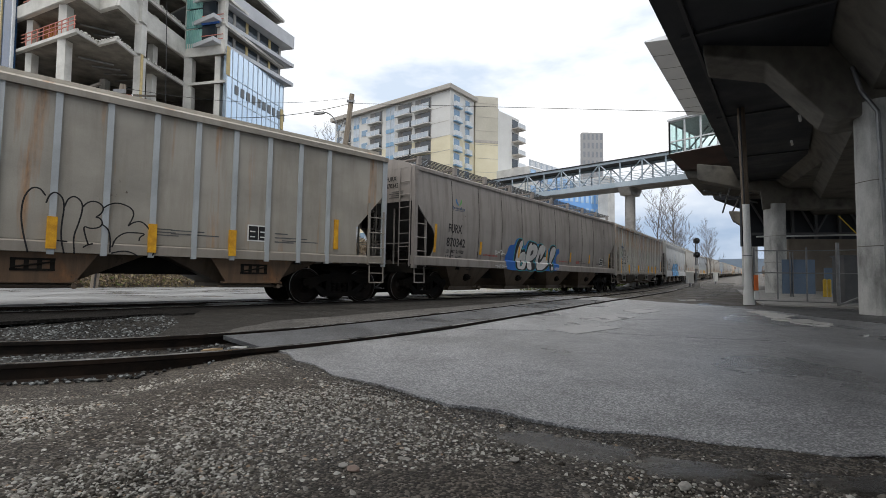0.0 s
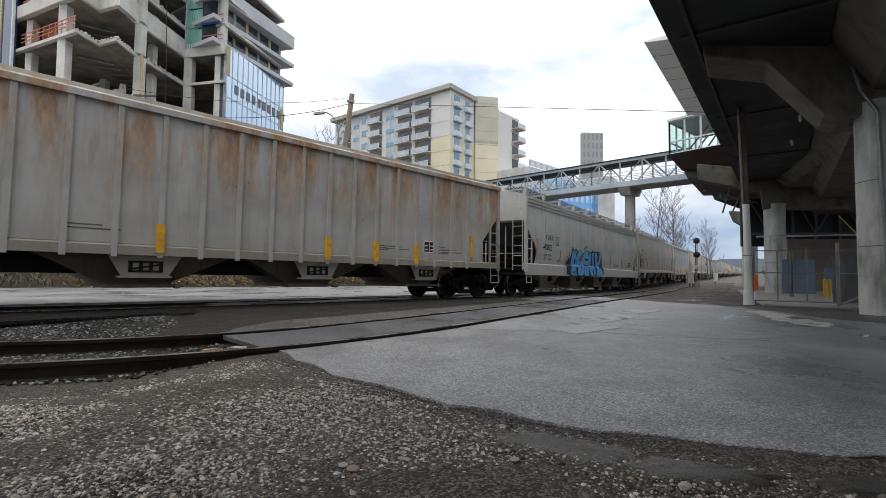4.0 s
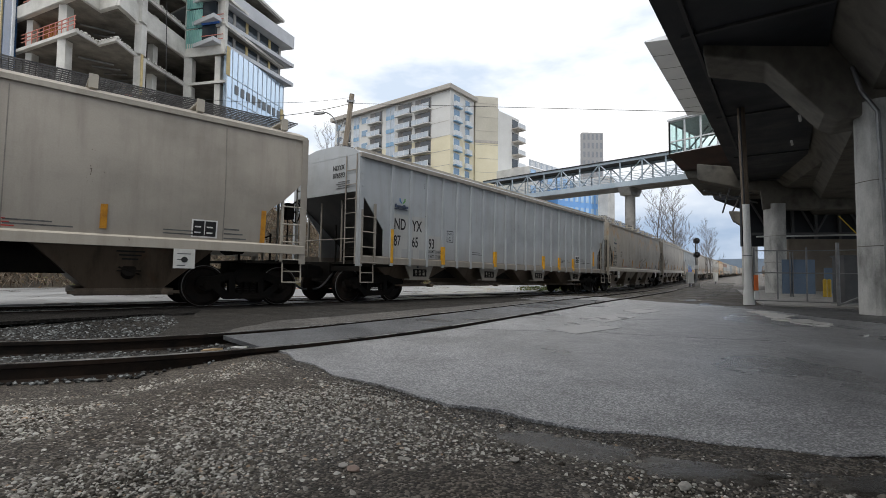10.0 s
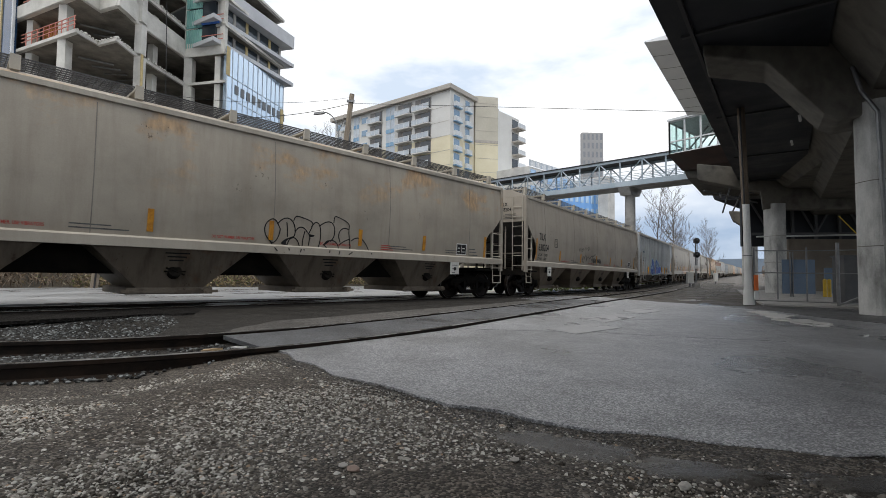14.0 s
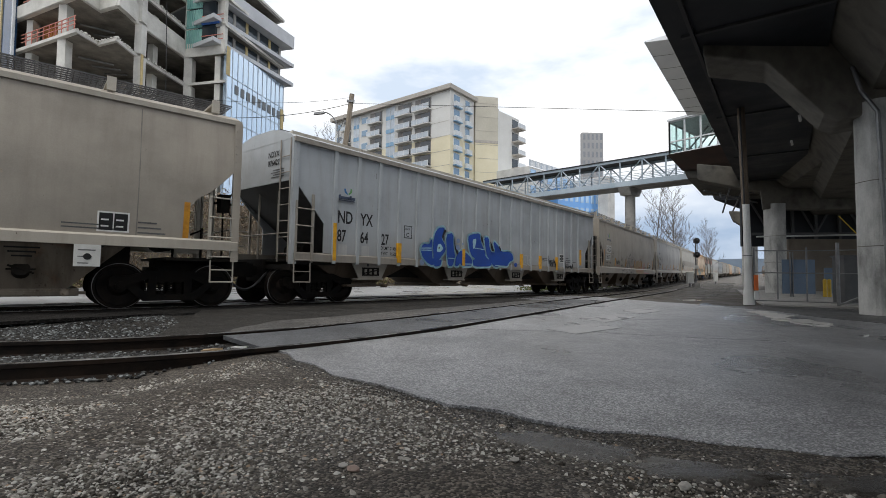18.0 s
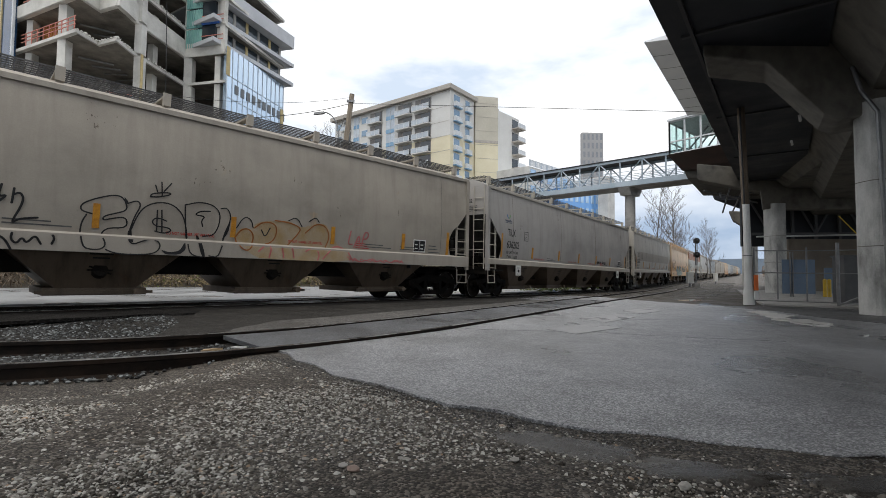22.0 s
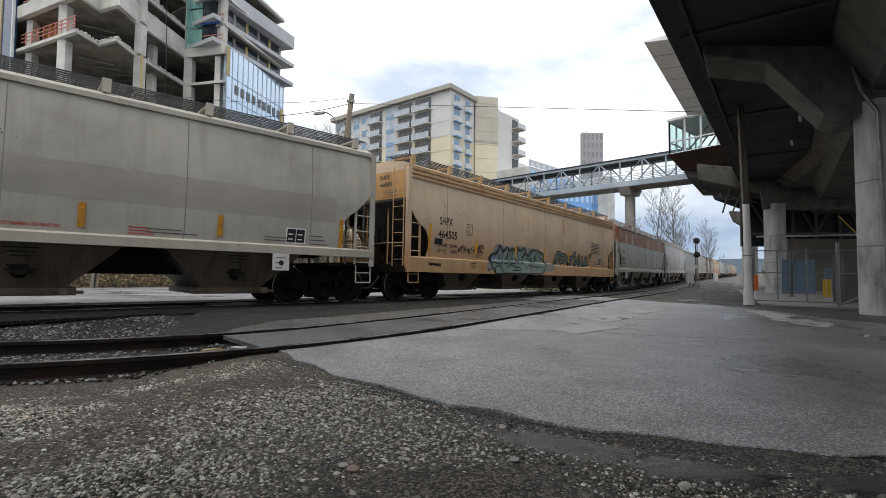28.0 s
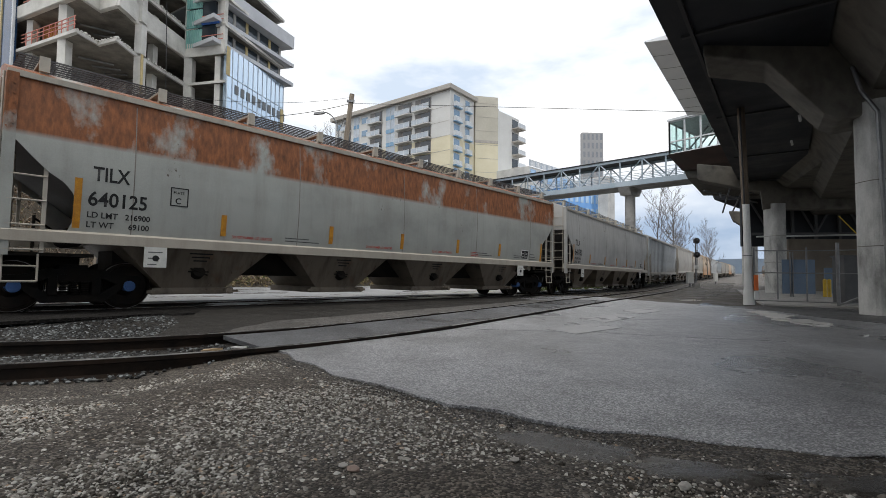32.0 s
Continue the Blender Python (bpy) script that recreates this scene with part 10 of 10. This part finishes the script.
def far_distance():
    m = Mesh()
    n = 60
    xs = np.linspace(-900, 2600, n)
    for x in xs:
        h = 52 + 26 * noise.noise((x * 0.002, 3, 1)) + 8 * noise.noise((x * 0.012, 1, 4))
        m.v += [(x, 1900, -5), (x, 1900, h), (x, 2100, -5)]
    for k in range(n - 1):
        a = 3 * k
        m.f += [(a, a + 3, a + 4, a + 1), (a + 1, a + 4, a + 5, a + 2)]
    solid("far_hills", m, M_HILL, "low hazy blue wooded hills on the horizon", "hills", "structure", smooth=True)
    # brown brush on both sides of the line far off
    at = []
    for _ in range(5200):
        s = rng.uniform(95, 330)
        o = rng.uniform(6, 16) if rng.random() < 0.6 else -rng.uniform(12, 24)
        p = track_at(s, o)
        at.append((p.x, p.y, rng.uniform(0, 6.0) * rng.uniform(0.3, 1)))
    v, f = leaves(np.array(at), 0.6)
    cloud("far_brush", v, f, islands("far_brush_twig", [(0.0, (0.12, 0.09, 0.07)), (0.5, (0.2, 0.155, 0.12)), (1.0, (0.27, 0.22, 0.175))]), "brown leafless brush far along the line", "brush")


far_distance()


# ---- gravel and litter ----
M_PEBBLE = islands("mixed_pebble", [(0.0, (0.035, 0.029, 0.022)), (0.35, (0.14, 0.125, 0.105)), (0.68, (0.37, 0.352, 0.318)), (0.95, (0.66, 0.65, 0.61)), (1.0, (0.40, 0.28, 0.18))], 0.7)
M_BALLASTP = islands("dark_ballast_piece", [(0.0, (0.006, 0.006, 0.006)), (0.5, (0.03, 0.03, 0.03)), (0.82, (0.12, 0.128, 0.128)), (1.0, (0.30, 0.325, 0.33))], 0.7)
_g = (1 + 5 ** 0.5) / 2
ICO_V = np.array([(-1, _g, 0), (1, _g, 0), (-1, -_g, 0), (1, -_g, 0), (0, -1, _g), (0, 1, _g), (0, -1, -_g), (0, 1, -_g), (_g, 0, -1), (_g, 0, 1), (-_g, 0, -1), (-_g, 0, 1)]) / 1.9
ICO_F = np.array([(0, 11, 5), (0, 5, 1), (0, 1, 7), (0, 7, 10), (0, 10, 11), (1, 5, 9), (5, 11, 4), (11, 10, 2), (10, 7, 6), (7, 1, 8), (3, 9, 4), (3, 4, 2), (3, 2, 6), (3, 6, 8), (3, 8, 9), (4, 9, 5), (2, 4, 11), (6, 2, 10), (8, 6, 7), (9, 8, 1)])


def stones(name, at, size, mat, label, flat=0.55):
    n = len(at)
    jit = rng.uniform(0.55, 1.3, (n, 12, 3))
    v = ICO_V[None] * jit
    sc = np.stack([rng.uniform(0.8, 1.4, n), rng.uniform(0.7, 1.1, n), rng.uniform(0.6, 1.0, n) * flat], 1) * size[:, None]
    v = v * sc[:, None]
    a = rng.uniform(0, math.tau, n)
    c, s = np.cos(a)[:, None], np.sin(a)[:, None]
    v = np.stack([v[..., 0] * c - v[..., 1] * s, v[..., 0] * s + v[..., 1] * c, v[..., 2]], -1) + at[:, None]
    f = (ICO_F[None] + (np.arange(n) * 12)[:, None, None]).reshape(-1, 3)
    return cloud(name, v.reshape(-1, 3), f, mat, label, "gravel", smooth=False)


def ground_zs(x, y):
    return -0.0136 * np.clip((x - 1.64) * 0.643 + (y - 17.36) * 0.766, -25, 20)


EDGE_X, EDGE_Y = (-9.2, -6.0, -3.42, -2.52, -1.72, -0.84, 0.07, 0.68, 1.31, 2.17, 3.2, 6.0), (2.5, 2.95, 3.66, 3.96, 4.75, 3.96, 3.05, 2.66, 2.4, 2.28, 1.9, -3.0)
n_ = 250000
x_, y_ = rng.uniform(-5.2, 3.0, n_), 1.15 + 4.0 * rng.beta(1.0, 1.5, n_)
keep = (y_ < np.interp(x_, EDGE_X, EDGE_Y) - 0.03 - 0.30 * (x_ < -1.95) * (rng.random(n_) < 0.93)) & (np.abs(x_) < 1.05 * y_ + 0.4)
dense = 0.40 - 0.16 * (x_ > 0.25) + 0.85 * np.exp(-(((x_ + 1.25) / 1.3) ** 2 + ((y_ - 3.0) / 1.2) ** 2)) + 0.35 * np.exp(-(((x_ + 0.9) / 0.8) ** 2 + ((y_ - 1.6) / 0.5) ** 2))
clump = np.array([noise.noise((a * 1.7, b * 1.7, 3)) for a, b in zip(x_, y_)])
keep &= rng.random(n_) < np.clip(dense + 0.5 * clump, 0.05, 1)
x_, y_ = x_[keep], y_[keep]
big = rng.lognormal(-5.14, 0.38, len(x_))
stones("gravel", np.stack([x_, y_, ground_zs(x_, y_) - 0.026 + big * 0.25 + DIP(x_, y_)], 1), np.clip(big, 0.003, 0.032), M_PEBBLE, "loose grey and brown pebbles trodden into dirt", 0.75)
# the pebbles thin out over the rest of the dirt yard
more = np.random.default_rng(12)
x_, y_ = more.uniform(-9.0, 5.0, 26000), more.uniform(-5.0, 3.6, 26000)
keep = (y_ < np.interp(x_, EDGE_X, EDGE_Y) - 0.3) & ((np.abs(x_) > 1.05 * y_ + 0.3) | (y_ < 1.2) | (x_ < -5.2))
keep &= more.random(26000) < np.exp(-np.hypot(x_ + 0.8, y_ - 1.6) / 3.5)
x_, y_ = x_[keep], y_[keep]
big = np.clip(more.lognormal(-5.0, 0.38, len(x_)), 0.003, 0.032)
stones("gravel", np.stack([x_, y_, ground_zs(x_, y_) - 0.026 + big * 0.25 + DIP(x_, y_)], 1), big, M_PEBBLE, "scattered grey and brown pebbles on the dirt yard", 0.75)
# crumbled dark asphalt along the slab's edge
t_ = rng.uniform(0, 1, 2600)
ex_, ey_ = np.array(EDGE_X[4:11]), np.array(EDGE_Y[4:11])
d_ = np.concatenate([[0], np.cumsum(np.hypot(np.diff(ex_), np.diff(ey_)))])
x_, y_ = np.interp(t_ * d_[-1], d_, ex_), np.interp(t_ * d_[-1], d_, ey_)
x_, y_ = x_ + rng.normal(-0.02, 0.07, 2600), y_ + rng.normal(-0.02, 0.07, 2600)
stones("asphalt_crumbs", np.stack([x_, y_, ground_zs(x_, y_) - 0.018], 1), rng.uniform(0.003, 0.009, 2600), islands("asphalt_crumb", [(0.0, (0.03, 0.03, 0.03)), (0.6, (0.09, 0.088, 0.085)), (1.0, (0.22, 0.215, 0.21))]), "dark crumbled asphalt along the slab edge", 0.8)
n_ = 38000
x_, y_ = rng.uniform(-9, -2.0, n_), rng.uniform(3.6, 9.5, n_)
near_rail = np.interp(x_, EDGE_X, EDGE_Y)
keep = (y_ > near_rail + 0.15) & (x_ + (y_ - 4.87) * 0.77 < -1.9)
clump = np.array([noise.noise((a * 1.1, b * 1.1, 8)) for a, b in zip(x_, y_)])
keep &= rng.random(n_) < np.clip(0.5 + 0.9 * clump, 0.08, 1)
x_, y_ = x_[keep], y_[keep]
big = rng.uniform(0.009, 0.026, len(x_))
stones("ballast", np.stack([x_, y_, ground_zs(x_, y_) - 0.012 + DIP(x_, y_)], 1), big, M_BALLASTP, "angular grey track ballast with dirt", 0.8)
n_ = 9000
s_ = rng.uniform(7, 60, n_)
o_ = rng.uniform(-7.0, 1.6, n_)
h_ = np.interp(s_, LINE_S, LINE_H)
x_, y_ = np.interp(s_, LINE_S, LINE_X) - o_ * np.cos(h_), np.interp(s_, LINE_S, LINE_Y) + o_ * np.sin(h_)
stones("ballast", np.stack([x_, y_, ground_zs(x_, y_) - 0.02], 1), rng.uniform(0.012, 0.03, n_), M_BALLASTP, "grey ballast and gravel along the far rails", 0.8)


def big_stone(x, y, r, mat, label):
    m = Mesh()
    m.add([(p[0] * r * 1.3, p[1] * r, p[2] * r * 0.6) for p in ICO_V], [tuple(q) for q in ICO_F])
    ob = solid("stone", m, mat, label, "stone", smooth=True)
    ob.matrix_basis = pose(x, y, ground_z(x, y) - 0.02 + r * 0.3, 0, 0, 40 * x)


M_PINKSTONE, M_PALESTONE = plain("pinkish_stone", (0.30, 0.22, 0.18)), plain("pale_stone", (0.42, 0.40, 0.37))
for x, y, r, mat in ((-0.37, 2.06, 0.026, M_PINKSTONE), (-0.42, 2.1, 0.02, M_PALESTONE), (0.97, 1.95, 0.026, M_PALESTONE), (1.12, 1.98, 0.014, M_PALESTONE), (-0.53, 2.75, 0.02, M_PALESTONE), (0.33, 2.2, 0.02, M_PALESTONE)):
    big_stone(x, y, r, mat, "rounded pale stone lying on the gravel")


def litter(x, y, w, d, rz, mat, name, label):
    t = solid(name, Mesh().hull([(-w, -d, 0), (w, -d * 0.6, 0), (w * 0.9, d, 0.005), (-w * 0.8, d * 0.8, 0)], [(-w, -d, 0.012), (w, -d * 0.6, 0.03), (w * 0.9, d, 0.02), (-w * 0.8, d * 0.8, 0.015)]), mat, label, "litter")
    t.matrix_basis = pose(x, y, ground_z(x, y) + 0.0, 0, 0, rz)


M_CARD = plain("tan_cardboard", (0.45, 0.33, 0.20))
litter(-2.35, 4.95, 0.10, 0.04, 20, M_CARD, "cardboard_scrap", "tan cardboard scrap between the siding rails")
litter(-2.15, 5.15, 0.09, 0.03, -10, M_PVC, "paper_scrap", "white paper scrap between the siding rails")
litter(6.4, 7.3, 0.06, 0.02, 30, M_PVC, "paper_scrap", "white paper scrap on the crossing")
litter(-7.9, 25.0, 0.55, 0.25, 15, M_ORANGEP, "orange_sack", "orange sack lying by the far kerb")
litter(-6.2, 25.6, 0.3, 0.15, 15, M_ORANGEP, "orange_sack", "orange sack lying by the far kerb")


# ---- puddles ----
M_WATER = glass("standing_water", (0.03, 0.03, 0.03), 0.02)
M_WATER.node_tree.nodes["Principled BSDF"].inputs["Specular IOR Level"].default_value = 0.5


def puddle(x, y, a, b, rz, seed, lift=0.0):
    m = Mesh()
    n = 36
    ring = []
    for k in range(n):
        t = k * math.tau / n
        r = 1 + 0.45 * noise.noise((math.cos(t) * 1.4, math.sin(t) * 1.4, seed)) + 0.2 * noise.noise((math.cos(t) * 4, math.sin(t) * 4, seed))
        px, py = a * r * math.cos(t), b * r * math.sin(t)
        c, s = math.cos(radians(rz)), math.sin(radians(rz))
        ring.append((x + px * c - py * s, y + px * s + py * c))
    z = ground_z(x, y) + lift
    m.v = [(p, q, z) for p, q in ring]
    m.f = [tuple(range(n))]
    solid("puddle", m, M_WATER, "shallow puddle of rainwater", "puddle", "structure")


puddle(9.9, 19.2, 0.9, 0.35, 50, 2, 0.0)
puddle(8.8, 16.4, 0.5, 0.18, 20, 3, 0.0)
M_MUD = coarse("wet_mud", (0.022, 0.019, 0.016), (0.05, 0.044, 0.037), 6.0, 0.34, 0.5, fine=70, wet=0.15, spec=0.5)


def wet_mud(x, y, a, b, rz, seed):
    """Soft low ground soaked with rain, level enough that stones and ruts break through it."""
    m = Mesh()
    c, s = math.cos(radians(rz)), math.sin(radians(rz))
    rings, n = 7, 40
    m.v = [(x, y, ground_z(x, y) - 0.012)]
    for j in range(1, rings + 1):
        for k in range(n):
            t = k * math.tau / n
            r = (j / rings) * (1 + 0.5 * noise.noise((math.cos(t) * 1.6, math.sin(t) * 1.6, seed)) + 0.25 * noise.noise((math.cos(t) * 5, math.sin(t) * 5, seed)))
            px, py = a * r * math.cos(t), b * r * math.sin(t)
            X, Y = x + px * c - py * s, y + px * s + py * c
            m.v.append((X, Y, ground_z(X, Y) - 0.011 - 0.02 * (j / rings) ** 3 + 0.004 * noise.noise((X * 9, Y * 9, 1))))
    m.f = [(0, 1 + k, 1 + (k + 1) % n) for k in range(n)]
    m.f += [(1 + (j - 1) * n + k, 1 + j * n + k, 1 + j * n + (k + 1) % n, 1 + (j - 1) * n + (k + 1) % n) for j in range(1, rings) for k in range(n)]
    solid("wet_mud", m, M_MUD, "patch of wet dark mud beside the slab", "mud", "structure", smooth=True)


wet_mud(0.62, 2.42, 0.42, 0.16, -28, 1)
wet_mud(1.15, 2.12, 0.36, 0.13, -12, 2)
wet_mud(1.9, 2.0, 0.5, 0.14, -8, 3)



# ---- motion ----
GONE_T = np.arange(0.0, 33.0, 0.02)
GONE_V = np.interp(GONE_T, SPEED_T, SPEED_V)
GONE = np.concatenate([[0.0], np.cumsum((GONE_V[1:] + GONE_V[:-1]) * 0.01)])


def travelled(t):
    """Metres that the train has gone by t seconds: it slows gently."""
    return float(np.interp(t, GONE_T, GONE))


def car_pose(s_lead):
    mid = s_lead + HALF
    a, b = track_at(mid - PIVOT), track_at(mid + PIVOT)
    x = (b - a).normalized()
    y = Vector((0, 0, 1)).cross(x).normalized()
    z = x.cross(y)
    m = Matrix((x, y, z)).transposed().to_4x4()
    m.translation = (a + b) / 2
    return m


def motions():
    times = [0.0] + [0.8 * k for k in range(1, 40)] + [32.0]
    gone = {t: travelled(t) for t in times}
    for s0, car in TRAIN:
        walk(car, [(t, car_pose(s0 - gone[t])) for t in times])
    # the wheels of the cars that pass near the camera turn as they roll by
    fine = [0.09 * k for k in range(int(32 / 0.09) + 1)] + [32.0]
    far = {t: travelled(t) for t in fine}
    for s0, car in TRAIN[:15]:
        spin = [t for t in fine if -32 < s0 - far[t] < 22]
        if not spin:
            continue
        keep = sorted({0.0, *spin, 32.0})
        start = far[spin[0]] if spin[0] in far else 0.0
        last = far[spin[-1]]
        for ws in [c for c in car.children if c.name.startswith("wheelset")]:
            home = ws.location.copy()
            walk(ws, [(t, Matrix.Translation(home) @ Matrix.Rotation(-((min(max(far[t], start), last) - start) / WHEEL_R), 4, "Y")) for t in keep])


motions()
